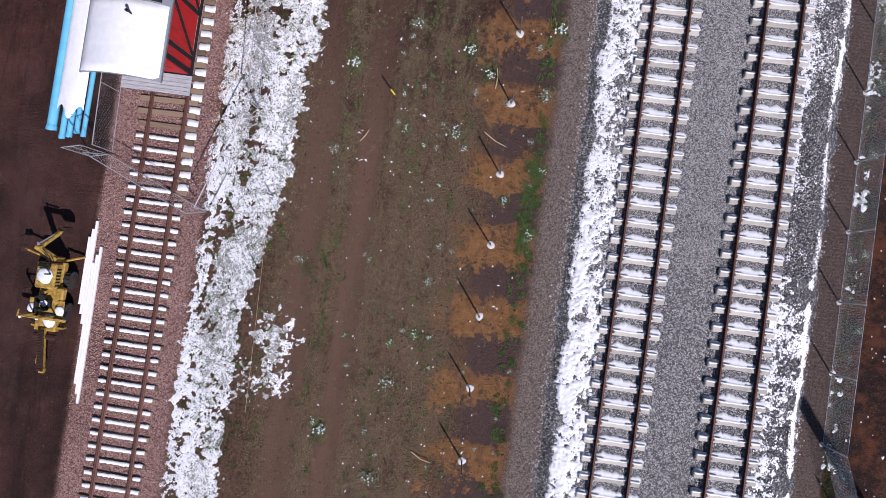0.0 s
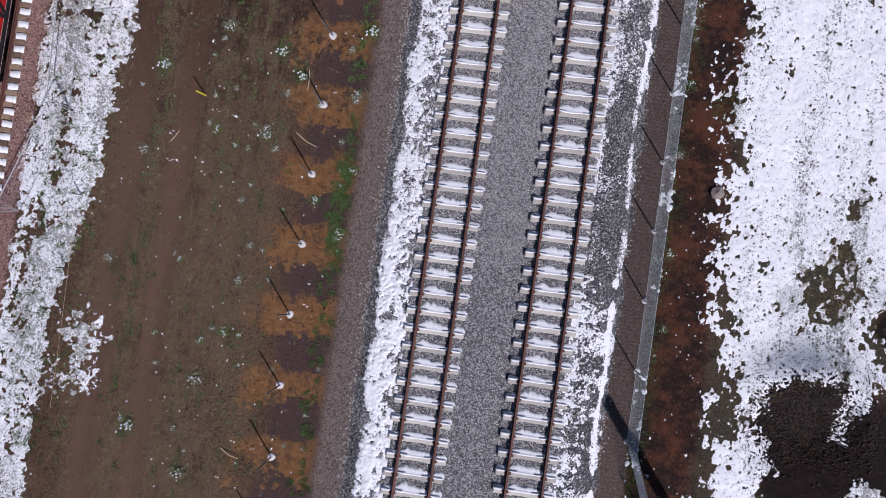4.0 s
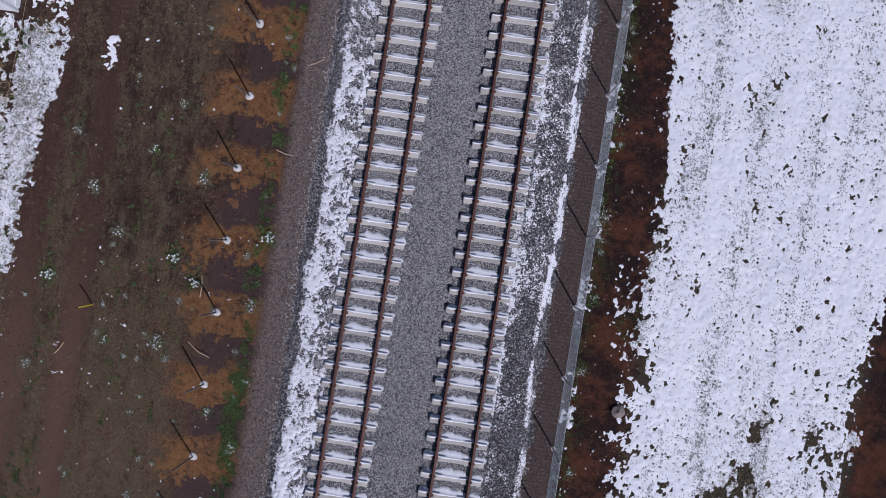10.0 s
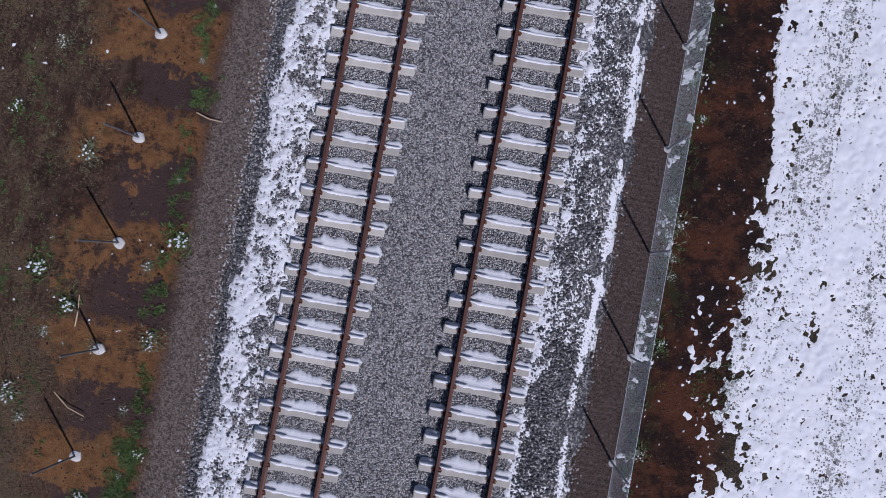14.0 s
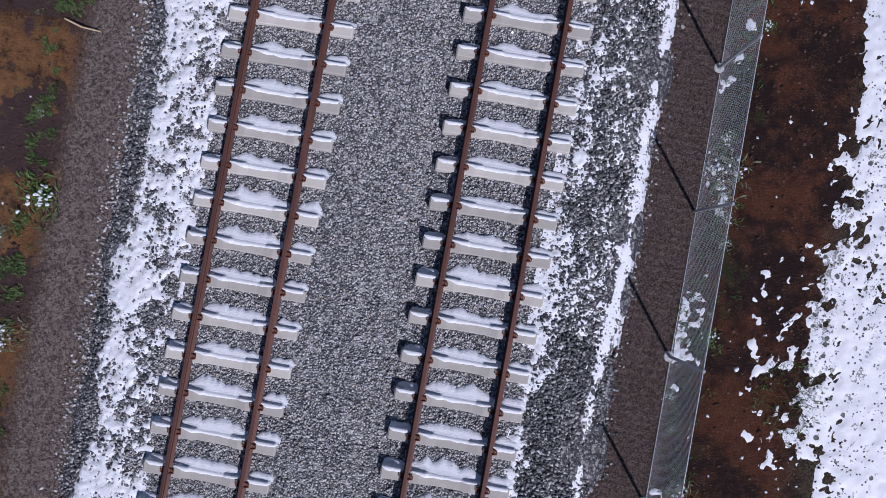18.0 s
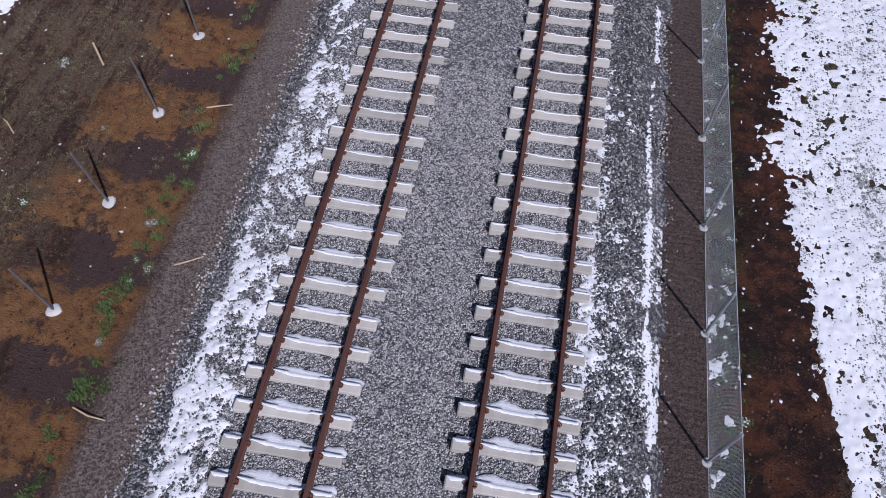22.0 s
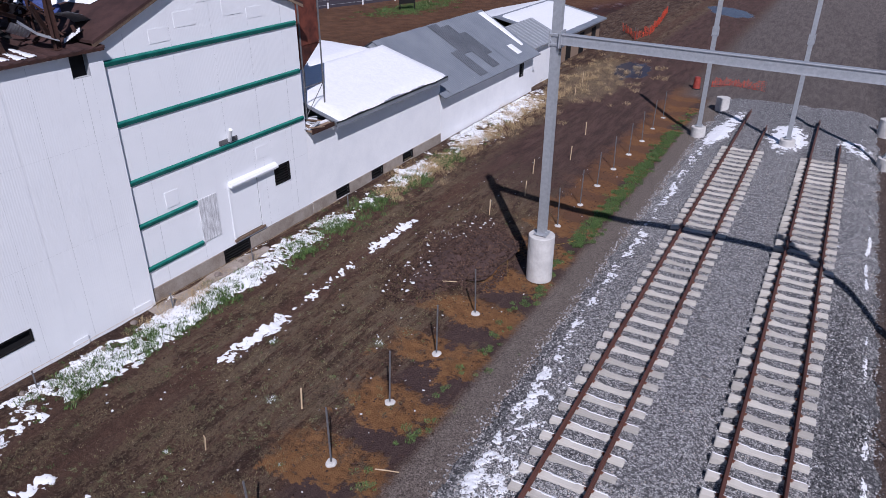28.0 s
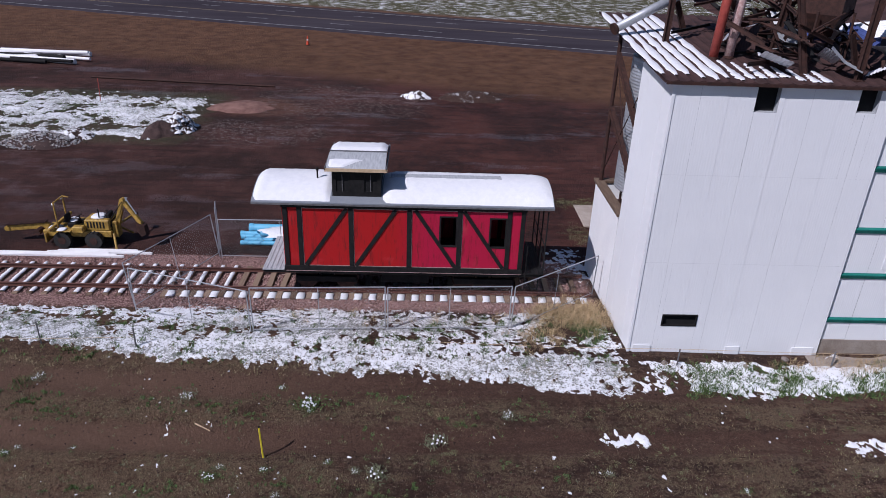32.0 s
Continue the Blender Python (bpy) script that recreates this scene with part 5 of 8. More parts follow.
def standing_hopper():
    t = thing("dust_hopper", (-17.0, 35.5, 0), "rust-red hopper on thin legs beside the elevator", "hopper")
    bm = bmesh.new()
    box(bm, (-0.6, -0.05, 8.7), (0.5, 1.25, 11.5), 0.03)
    part("body", bm, m_hopper, t, "rust-red sheet-metal bin")
    bm = bmesh.new()
    top = [bm.verts.new(p) for p in ((-0.6, -0.05, 8.7), (0.5, -0.05, 8.7), (0.5, 1.25, 8.7), (-0.6, 1.25, 8.7))]
    low = [bm.verts.new(p) for p in ((-0.3, 0.1, 7.6), (0.1, 0.1, 7.6), (0.1, 0.4, 7.6), (-0.3, 0.4, 7.6))]
    for k in range(4):
        bm.faces.new((top[k], top[(k + 1) % 4], low[(k + 1) % 4], low[k]))
    bm.faces.new(low)
    part("cone", bm, m_hopper, t)
    for sx in (-0.6, 0.5):
        for sy in (-0.05, 1.3):
            part("leg", tubes(((sx, sy, 5.4), (sx, sy, 11.6), 0.04), seg=6), m_post, t)
    part("brace", tubes(((0.5, -0.05, 6.9), (0.5, 1.3, 6.9), 0.03), ((0.5, -0.05, 5.6), (0.5, 1.3, 6.9), 0.02), seg=6), m_post, t)


standing_hopper()


# ---- sheds north of the elevator ----
def snow_slab(name, label, corners_fn, nu, nv, thick, material=None):
    """A blanket of snow over a sloping roof, with a ragged lower edge."""
    V_, F_ = [], []
    for i in range(nu + 1):
        for j in range(nv + 1):
            u, v = i / nu, j / nv
            p = Vector(corners_fn(u, v))
            edge = min(u, 1 - u, v, 1 - v)
            h = thick * min(1.0, (edge * 14) ** 0.6 if edge > 0 else 0.0)
            p.z += h + (random.uniform(-0.012, 0.012) if edge > 0 else 0)
            V_.append(tuple(p))
    for i in range(nu):
        for j in range(nv):
            a = i * (nv + 1) + j
            F_.append((a, a + nv + 1, a + nv + 2, a + 1))
    ob = from_arrays(name, V_, F_, m_snow, smooth=True)
    return tagged(ob, label, "snow", kind="stuff")


def wavy_patch(w, L, h, seed):
    """A crumpled sheet."""
    bm = bmesh.new()
    n = 8
    g = [[bm.verts.new(((i / n - 0.5) * w, (j / n - 0.5) * L, h * noise.noise(Vector((i * 0.5, j * 0.5, seed * 7.0))))) for j in range(n + 1)] for i in range(n + 1)]
    for i in range(n):
        for j in range(n):
            bm.faces.new((g[i][j], g[i + 1][j], g[i + 1][j + 1], g[i][j + 1]))
    bmesh.ops.solidify(bm, geom=bm.faces[:], thickness=0.01)
    return bm


gable_roof_snow()


def sheds():
    # low shed with a snowed roof
    s1 = thing("storage_shed", (0, 0, 0), "low white shed with a snow-covered pitched roof", "shed", "sheds")
    y0, y1 = 34.37, 46.35
    ez, rx, rzz = 5.42, -19.6, 6.62
    holes = [(36.1, 37.2, 1.44, 1.92), (39.1, 40.2, 1.44, 1.92), (42.1, 43.2, 1.44, 1.92)]
    for ya, yb, za, zb in cells(y0, y1, 1.0, ez, holes):
        part("wall_panel", boxes(((WX - 0.2, ya, za), (WX, yb, zb))), m_stucco, s1, "white wall, patched and streaked")
    bm = bmesh.new()
    for y in (y0, y1 - 0.2):
        prism(bm, [(WX - 0.2, 1.0), (-24.1, 1.0), (-24.1, rzz - 0.2), (-20.3, rzz - 0.3), (rx, rzz), (WX - 0.2, ez)], y, y + 0.2)
    box(bm, (-24.1, y0 + 0.2, 1.0), (-23.9, y1 - 0.2, ez))
    part("end_wall", bm, m_stucco, s1)
    for a, b in ((y0 + 0.05, 36.1), (37.2, 39.1), (40.2, 42.1), (43.2, y1)):
        part("plinth", boxes(((WX + 0.0, a, 1.0), (WX + 0.05, b, 1.93))), m_foundation, s1, "stained concrete plinth")
    for a, b, c, d in holes:
        louvre(s1, WX, a, b, c, d, 3)
    for a, b, za, zb in ((WX + 0.5, rx, ez - 0.10, rzz), (rx, -20.3, rzz, rzz - 0.3), (-20.3, -24.4, rzz - 0.3, rzz - 0.15)):
        bm = bmesh.new()
        prism(bm, [(a, za), (b, zb), (b, zb + 0.09), (a, za + 0.09)], y0 + 1.6, y1 + 0.05)
        part("roof", bm, m_greyroof, s1)
    for k, (dx, dz, a) in enumerate(((-0.5, 0.0, 2), (-0.2, 0.03, -6), (0.1, 0.05, 4), (0.3, 0.02, -3), (-0.7, 0.08, 9))):
        bm = bmesh.new()
        box(bm, (-0.07, -0.42, -0.02), (0.07, 0.42, 0.02), 0.004, Matrix.Translation((WX + dx, y0 + 0.45, ez + dz)) @ Matrix.Rotation(radians(a), 4, "Z") @ Matrix.Rotation(radians(3 * a), 4, "X"))
        part("torn_board", bm, m_wood if k % 2 else m_greyboard, s1, "broken timber at the roof's corner")
    for k, (x, z) in enumerate(((-16.6, 5.3), (-17.2, 5.6), (-17.9, 6.0), (-18.5, 6.4))):
        bm = wavy_patch(0.5, 0.7, 0.12, k)
        bmesh.ops.transform(bm, matrix=Matrix.Translation((x, y0 + 0.5, z)) @ Matrix.Rotation(radians(20), 4, "Y"), verts=bm.verts)
        part("tarpaulin", bm, m_tarp, s1, "crumpled dark blue tarpaulin")

    def slope(u, v):
        x = WX + 0.48 + (rx - WX - 0.48) * u
        y = y0 + 1.75 + (y1 - y0 - 1.75) * v + (0.0 if 0.05 < u else random.uniform(-0.05, 0.05))
        return (x + (0.06 * math.sin(v * 9) + 0.05 * math.sin(v * 23 + 1) + random.uniform(-0.03, 0.03) if u == 0 else 0), y, ez - 0.01 + (rzz - ez + 0.10) * u)

    snow_slab("shed_snow", "smooth blanket of snow on the shed roof", slope, 20, 60, 0.16)
    snow_slab("shed_snow", "snow on the flat rear part of the shed roof", lambda u, v: (-20.2 - 4.1 * u, y0 + 1.2 + (y1 - y0 - 1.2) * v, rzz - 0.21 + 0.15 * u), 10, 30, 0.2)
    part("fascia", boxes(((WX + 0.47, y0 + 1.6, ez - 0.30), (WX + 0.50, y1 + 0.05, ez - 0.02))), m_greyroof, s1, "grey board along the eave")
    # the torn-open corner beside the elevator
    part("corner_deck", boxes(((WX - 1.8, y0 + 0.02, ez - 0.12), (WX + 0.32, y0 + 1.55, ez - 0.04))), m_wood, s1, "bare timber deck where the roof has gone")
    part("deck_edge", boxes(((WX + 0.32, y0 + 0.02, ez - 0.2), (WX + 0.37, y0 + 1.58, ez + 0.0))), m_rust, s1)
    for k in range(7):
        bm = bmesh.new()
        box(bm, (-0.45, -0.06, -0.015), (0.45, 0.06, 0.015), 0.003, Matrix.Translation((WX - 0.25 - 0.12 * k, y0 + 0.2 + 0.19 * k, ez + 0.03 + 0.02 * (k % 3))) @ Matrix.Rotation(radians(17 * k - 40), 4, "Z") @ Matrix.Rotation(radians(4 * (k % 3)), 4, "Y"))
        part("loose_board", bm, (m_greyboard, m_wood, m_snow)[k % 3], s1)
    part("corner_tarp", boxes(((WX - 1.7, y0 + 0.05, ez - 0.03), (WX - 1.5, y0 + 1.2, ez + 1.15)), bevel=0.05), m_tarp, s1, "dark blue sheeting hung in the gap")
    # taller shed with a grey metal roof
    s2 = thing("metal_roofed_shed", (0, 0, 0), "white shed with a patched grey corrugated metal roof", "shed", "sheds")
    y0, y1 = 46.4, 60.4
    ez, rx, rzz = 4.35, -20.2, 6.85
    holes = [(57.9, 58.6, 2.9, 4.0)]
    for ya, yb, za, zb in cells(y0, y1, 1.0, ez, holes):
        part("wall_panel", boxes(((WX - 0.2, ya, za), (WX - 0.01, yb, zb))), m_stucco, s2)
    louvre(s2, WX - 0.01, 57.9, 58.6, 2.9, 4.0, 2)
    bm = bmesh.new()
    for y in (y0, y1 - 0.2):
        prism(bm, [(WX - 0.2, 1.0), (-24.7, 1.0), (-24.7, ez), (rx, rzz - 0.02), (WX - 0.2, ez)], y, y + 0.2)
    box(bm, (-24.7, y0 + 0.2, 1.0), (-24.5, y1 - 0.2, ez))
    part("end_wall", bm, m_stucco, s2)
    for a, b, za, zb in ((WX + 0.45, rx, ez - 0.22, rzz + 0.02), (rx, -25.1, rzz + 0.02, ez - 0.22)):
        n = 16
        for k in range(n):
            ya, yb = y0 - 0.25 + (y1 - y0 + 0.5) * k / n, y0 - 0.25 + (y1 - y0 + 0.5) * (k + 1) / n
            bm = bmesh.new()
            m_ = 8
            cols = []
            lift = 0.02 * (k % 2) + random.uniform(0, 0.012)
            for i in range(m_ + 1):
                y = ya + (yb - ya) * i / m_
                h = 0.022 if i % 2 else 0.0
                cols.append([bm.verts.new((x, y, z + h + lift)) for x, z in ((a, za), ((a + b) / 2, (za + zb) / 2), (b, zb))] + [bm.verts.new((x, y, z - 0.05)) for x, z in ((a, za), (b, zb))])
            for p, q in zip(cols, cols[1:]):
                bm.faces.new((p[0], q[0], q[1], p[1]))
                bm.faces.new((p[1], q[1], q[2], p[2]))
                bm.faces.new((p[0], q[0], q[3], p[3]))
                bm.faces.new((p[3], q[3], q[4], p[4]))
            part("roof_sheet", bm, m_greyroof, s2)
    z = lambda x: ez - 0.22 + (rzz + 0.24 - ez) * (WX + 0.45 - x) / (WX + 0.45 - rx) + 0.06
    for ya, yb, ua, ub in ((52.4, 53.5, 0.42, 0.97), (53.52, 54.6, 0.1, 0.9), (51.3, 52.38, 0.06, 0.5), (54.62, 55.4, 0.3, 0.72)):
        bm = bmesh.new()
        xa, xb = WX + 0.45 + (rx - WX - 0.45) * ua, WX + 0.45 + (rx - WX - 0.45) * ub
        prism(bm, [(xa, z(xa)), (xb, z(xb)), (xb, z(xb) + 0.012), (xa, z(xa) + 0.012)], ya, yb)
        patch = part("roof_patch", bm, m_darkroof, s2, "strip of darker ribbed roofing")
        for k in range(6):
            y = ya + (yb - ya) * (k + 0.3) / 6
            bm = bmesh.new()
            prism(bm, [(xa, z(xa) + 0.012), (xb, z(xb) + 0.012), (xb, z(xb) + 0.045), (xa, z(xa) + 0.045)], y, y + 0.07)
            part("rib", bm, m_darkroof, patch)
    snow_slab("rake_snow", "tongue of snow along the edge of the metal roof", lambda u, v: (rx + 0.2 + (WX - 0.9 - rx) * u, 59.6 + (0.95 - 0.5 * u) * v, z(rx + 0.2 + (WX - 0.9 - rx) * u) - 0.01), 16, 6, 0.07)
    snow_slab("rake_snow", "small patch of snow near the metal roof's eave", lambda u, v: (WX - 1.1 + 0.9 * u, 57.9 + 0.8 * v, z(WX - 1.1 + 0.9 * u) - 0.01), 8, 8, 0.05)
    # small shed behind, and a long store
    s3 = thing("small_shed", (0, 0, 0), "small white shed with a ribbed metal gable roof", "shed", "sheds")
    bm = bmesh.new()
    prism(bm, [(-16.2, 1.0), (-21.0, 1.0), (-21.0, 4.4), (-18.6, 5.5), (-16.2, 4.4)], 61.5, 66.5)
    part("shell", bm, m_stucco, s3)
    for a, b in ((-15.9, -18.6), (-18.6, -21.3)):
        bm = bmesh.new()
        za, zb = (4.3, 5.55) if a > -18 else (5.55, 4.3)
        prism(bm, [(a, za), (b, zb), (b, zb + 0.08), (a, za + 0.08)], 61.2, 66.8)
        part("roof", bm, m_galv, s3)
        for k in range(9):
            y = 61.3 + 0.65 * k
            bm = bmesh.new()
            prism(bm, [(a, za + 0.08), (b, zb + 0.08), (b, zb + 0.13), (a, za + 0.13)], y, y + 0.05)
            part("seam", bm, m_galv, s3)
    s4 = thing("long_store", (0, 0, 0), "low brown-walled store with a snowy roof", "building", "sheds")
    part("shell", boxes(((-29.0, 70.0, 1.0), (-17.5, 82.0, 3.6))), m_wood, s4)
    bm = bmesh.new()
    prism(bm, [(-17.0, 3.55), (-23.2, 4.9), (-29.5, 3.55), (-29.5, 3.65), (-23.2, 5.05), (-17.0, 3.68)], 69.5, 82.5)
    part("roof", bm, m_greyroof, s4)
    for y in (72.5, 76, 79.5):
        part("door", boxes(((-17.52, y, 1.1), (-17.46, y + 1.2, 3.1))), m_black, s4)
    snow_slab("store_snow", "snow on the roof of the long store", lambda u, v: (-17.3 - 5.9 * u, 69.7 + 12.6 * v, 3.68 + 1.33 * u), 12, 24, 0.1)
    snow_slab("store_snow", "snow on the far slope of the store roof", lambda u, v: (-23.2 - 5.9 * u, 69.7 + 12.6 * v, 5.05 - 1.35 * u), 12, 24, 0.1)


sheds()


# ---- old track and caboose ----
OX, ORZ = -20.36, 1.36


def old_track():
    tr = thing("old_railway_track", (OX, 0, 0), "old railway track of rusty rails on worn wooden ties", "railway track")
    for s in (-1, 1):
        bm = bmesh.new()
        prism(bm, [(u + s * GAUGE / 2, w + ORZ - 0.15) for u, w in rail_outline(0.068, 0.15, 0.13)], -48.0, 18.3)
        part("rail", bm, m_rail, tr, "brown rusty steel rail")
    me = bpy.data.meshes.new("tie")
    bm = boxes(((-1.25, -0.11, -0.17), (1.25, 0.11, 0.0)), bevel=0.012)
    bm.to_mesh(me)
    bm.free()
    me.materials.append(m_wood)
    V_, F_ = [], []

    def pad(x0, x1, y, z, w, h):
        n = max(4, int((x1 - x0) / 0.07))
        base = len(V_)
        for i in range(n + 1):
            x = x0 + (x1 - x0) * i / n
            e = 0.9 if i in (0, n) else 1.0
            a, b = w * e * random.uniform(0.7, 1.05), w * e * random.uniform(0.7, 1.05)
            V_.extend([(x, y - a, z), (x, y - a * 0.9, z + h * e), (x, y + b * 0.9, z + h * e), (x, y + b, z)])
        for i in range(n):
            for j in range(3):
                k = base + i * 4 + j
                F_.append((k, k + 1, k + 5, k + 4))

    y = -22.0
    while y < 18.0:
        shared("tie", me, tr, pose(random.uniform(-0.08, 0.08), y, ORZ - 0.15 + random.uniform(-0.01, 0.005), 0, 0, random.uniform(-1.5, 1.5)))
        z = ORZ - 0.152
        if y < 4.4:
            pad(OX - 0.64, OX + 0.64, y, z, 0.09, 0.03)
            pad(OX - 1.22, OX - 0.88, y, z, 0.09, 0.03)
            if y < 1.8:
                pad(OX + 0.86, OX + 1.2, y + 0.03, z, 0.1, 0.035)
        if y > 1.5:
            pad(OX + 0.88, OX + 1.35, y + 0.25, z - 0.05, 0.17, 0.05)
        y += 0.545
    ob = from_arrays("old_tie_snow", V_, F_, m_snow, smooth=True)
    tagged(ob, "narrow pads of snow on the wooden ties", "snow", kind="stuff")


old_track()


def wheel(bm, x, y, z, r, w):
    tube(bm, (x - w / 2, y, z), (x + w / 2, y, z), r, seg=24)


def caboose():
    cx = -20.45
    cb = thing("caboose", (cx, 11.05, ORZ), "old red wooden caboose with black framing and snow on its roof", "caboose")

    def P(name, bm, mat, parent=cb, label="", smooth=False):
        bmesh.ops.translate(bm, vec=(-cx, -11.05, -ORZ), verts=bm.verts)
        return part(name, bm, mat, parent, label, smooth)

    w, y0, y1, z0, z1 = 1.38, 6.7, 15.43, 2.6, 4.92
    X = cx + w
    wins = [(12.35, 12.96, 3.5, 4.66), (14.17, 14.76, 3.48, 4.63)]
    # body boards in panels between the posts
    posts = [6.78, 7.29, 9.13, 11.23, 13.06, 14.86, 15.36]
    for s in (1, -1):
        x0, x1 = (X - 0.06, X) if s > 0 else (cx - w, cx - w + 0.06)
        for a, b in zip(posts, posts[1:]):
            bm = wall_x(bmesh.new(), x0, x1, a, b, z0, z1, wins if s > 0 else [])
            pb = P("side_panel", bm, m_cabred, cb, "red painted boards, worn")
        for y in posts:
            P("post", boxes(((x0 - 0.01, y - 0.085, z0), (x1 + 0.035, y + 0.085, z1)), bevel=0.008), m_black)
        P("sill_beam", boxes(((x0 - 0.02, y0 - 0.05, z0 - 0.2), (x1 + 0.05, y1 + 0.05, z0)), bevel=0.01), m_black)
        P("top_beam", boxes(((x0 - 0.02, y0 - 0.05, z1), (x1 + 0.05, y1 + 0.05, z1 + 0.16)), bevel=0.01), m_black)
        for ya, yb in ((7.45, 8.98), (9.28, 10.75)):
            bm = bmesh.new()
            xx = x1 + 0.012 if s > 0 else x0 - 0.012
            i_section(bm, (xx, ya, z0 + 0.02), (xx, yb, z1 - 0.02), 0.04, 0.14, 0.039, 0.06)
            P("diagonal", bm, m_black)
        for ya, yb in ((11.45, 12.95), (13.2, 14.72)):
            bm = bmesh.new()
            xx = x1 + 0.012 if s > 0 else x0 - 0.012
            i_section(bm, (xx, yb, z0 + 0.02), (xx, ya, z1 - 0.02), 0.04, 0.14, 0.039, 0.06)
            P("diagonal", bm, m_black)
    for a, b, c, d in wins:
        P("window_frame", boxes(((X - 0.05, a - 0.03, c - 0.03), (X + 0.015, a + 0.03, d + 0.03)), ((X - 0.05, b - 0.03, c - 0.03), (X + 0.015, b + 0.03, d + 0.03)), ((X - 0.05, a + 0.03, c - 0.03), (X + 0.015, b - 0.03, c + 0.03)), ((X - 0.05, a + 0.03, d - 0.03), (X + 0.015, b - 0.03, d + 0.03))), m_black)
    for y in (y0, y1):
        P("end_wall", boxes(((cx - w + 0.06, y - 0.04, z0), (X - 0.06, y + 0.04, z1 + 0.2))), m_cabred, cb, "red end wall")
    P("floor", boxes(((cx - w, 5.85, z0 - 0.32), (X, 16.3, z0 - 0.201))), m_black)
    # platforms
    for a, b in ((5.83, 6.64), (15.5, 16.3)):
        n = 5
        for k in range(n):
            ya = a + (b - a) * k / n
            P("platform_board", boxes(((cx - w - 0.05, ya + 0.006, z0 - 0.2), (X + 0.05, ya + (b - a) / n - 0.006, z0 - 0.15)), bevel=0.004), m_greyboard if a < 10 else m_black, cb, "weathered platform board")
    for y in (16.25,):
        er = P("end_railing", tubes(((cx - w, y, 3.55), (X, y, 3.55), 0.025)), m_black)
        P("lower_rail", tubes(((cx - w, y, 3.1), (X, y, 3.1), 0.02)), m_black, er)
        for x in (cx - w, cx - 0.45, cx + 0.45, X):
            P("upright", tubes(((x, y, z0 - 0.15), (x, y, 4.95), 0.028)), m_black, er)
        bm = tubes(((X + 0.03, 15.6, 1.75), (X + 0.03, 15.6, 3.6), 0.02), ((X + 0.03, 16.1, 1.75), (X + 0.03, 16.1, 3.6), 0.02), *[((X + 0.03, 15.6, z), (X + 0.03, 16.1, z), 0.018) for z in (1.8, 2.1, 2.4)])
        P("steps", bm, m_black)
    # roof: shallow arch
    def arch(h0, rise, over, za):
        pts = []
        for k in range(13):
            u = -1 + 2 * k / 12
            pts.append((cx + u * over, za + rise * (1 - u * u)))
        return pts + [(x, z - h0) for x, z in reversed(pts)]

    bm = bmesh.new()
    prism(bm, arch(0.045, 0.42, 1.53, 5.16), 5.65, 16.42)
    P("roof", bm, m_greyroof, cb, "arched roof with a pale edge")
    for s in (1, -1):
        xa, xb = sorted((cx + s * 1.5, cx + s * 1.55))
        P("eave_trim", boxes(((xa, 5.65, 5.06), (xb, 16.42, 5.12))), m_post, cb, "dark weathered eave board")
    # pale worn edges of the panels
    m_edge = m_wornedge
    for k, (a, b) in enumerate(zip(posts[1:-1], posts[2:-1])):
        xx = X + 0.004
        P("panel_edge", boxes(((xx, a + 0.085, z1 - 0.035), (xx + 0.008, b - 0.085, z1 - 0.012))), m_edge, cb, "pale line of bare paint along the panel's edge")
        P("panel_edge", boxes(((xx, a + 0.087, z0 + 0.03), (xx + 0.008, a + 0.107, z1 - 0.04))), m_edge)
        P("panel_edge", boxes(((xx, a + 0.11, z0 + 0.008), (xx + 0.008, b - 0.085, z0 + 0.026))), m_edge)
    P("sill_edge", boxes(((X + 0.051, y0, z0 - 0.205), (X + 0.058, y1, z0 - 0.19))), m_edge)
    # cupola
    ca, cbb, cw = 8.48, 10.2, 1.22
    cwins = [(8.62, 9.06, 5.5, 6.12), (9.62, 10.06, 5.5, 6.12)]
    bm = wall_x(bmesh.new(), cx + cw - 0.06, cx + cw, ca, cbb, 5.2, 6.42, cwins)
    wall_x(bm, cx - cw, cx - cw + 0.06, ca, cbb, 5.2, 6.42, [])
    box(bm, (cx - cw + 0.06, ca, 5.2), (cx + cw - 0.06, ca + 0.06, 6.42))
    box(bm, (cx - cw + 0.06, cbb - 0.06, 5.2), (cx + cw - 0.06, cbb, 6.42))
    cu = P("cupola", bm, m_black, cb, "black cupola with small windows")
    for a, b, c, d in cwins:
        # panes coloured near-black for the unlit inside
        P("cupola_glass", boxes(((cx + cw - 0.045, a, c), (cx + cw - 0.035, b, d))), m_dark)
    bm = boxes(*[((cx + cw, (a + b) / 2 - 0.012, c), (cx + cw + 0.01, (a + b) / 2 + 0.012, d)) for a, b, c, d in cwins])
    P("cupola_bar", bm, m_post)
    pts = []
    for k in range(9):
        u = -1 + 2 * k / 8
        pts.append((cx + u * 1.42, 6.42 + 0.22 * (1 - u * u)))
    for yc in (ca - 0.2, cbb + 0.2):
        P("barge_trim", boxes(((cx - 1.44, yc - 0.025, 6.34), (cx + 1.44, yc + 0.025, 6.46)), bevel=0.008), m_post, cb, "dark trim at the cupola's roof edge")
    P("roof_seam", boxes(((cx + 0.12, ca - 0.17, 6.635), (cx + 0.19, cbb + 0.17, 6.665))), m_post)
    bm = bmesh.new()
    prism(bm, pts + [(x, z - 0.06) for x, z in reversed(pts)], ca - 0.17, cbb + 0.17)
    P("cupola_roof", bm, m_greyboard, cb, "grey cupola roof half bare of snow")
    P("cupola_trim", boxes(((cx + 1.38, ca - 0.22, 6.3), (cx + 1.44, cbb + 0.24, 6.42))), m_stakewood, cb, "weathered yellowish trim")
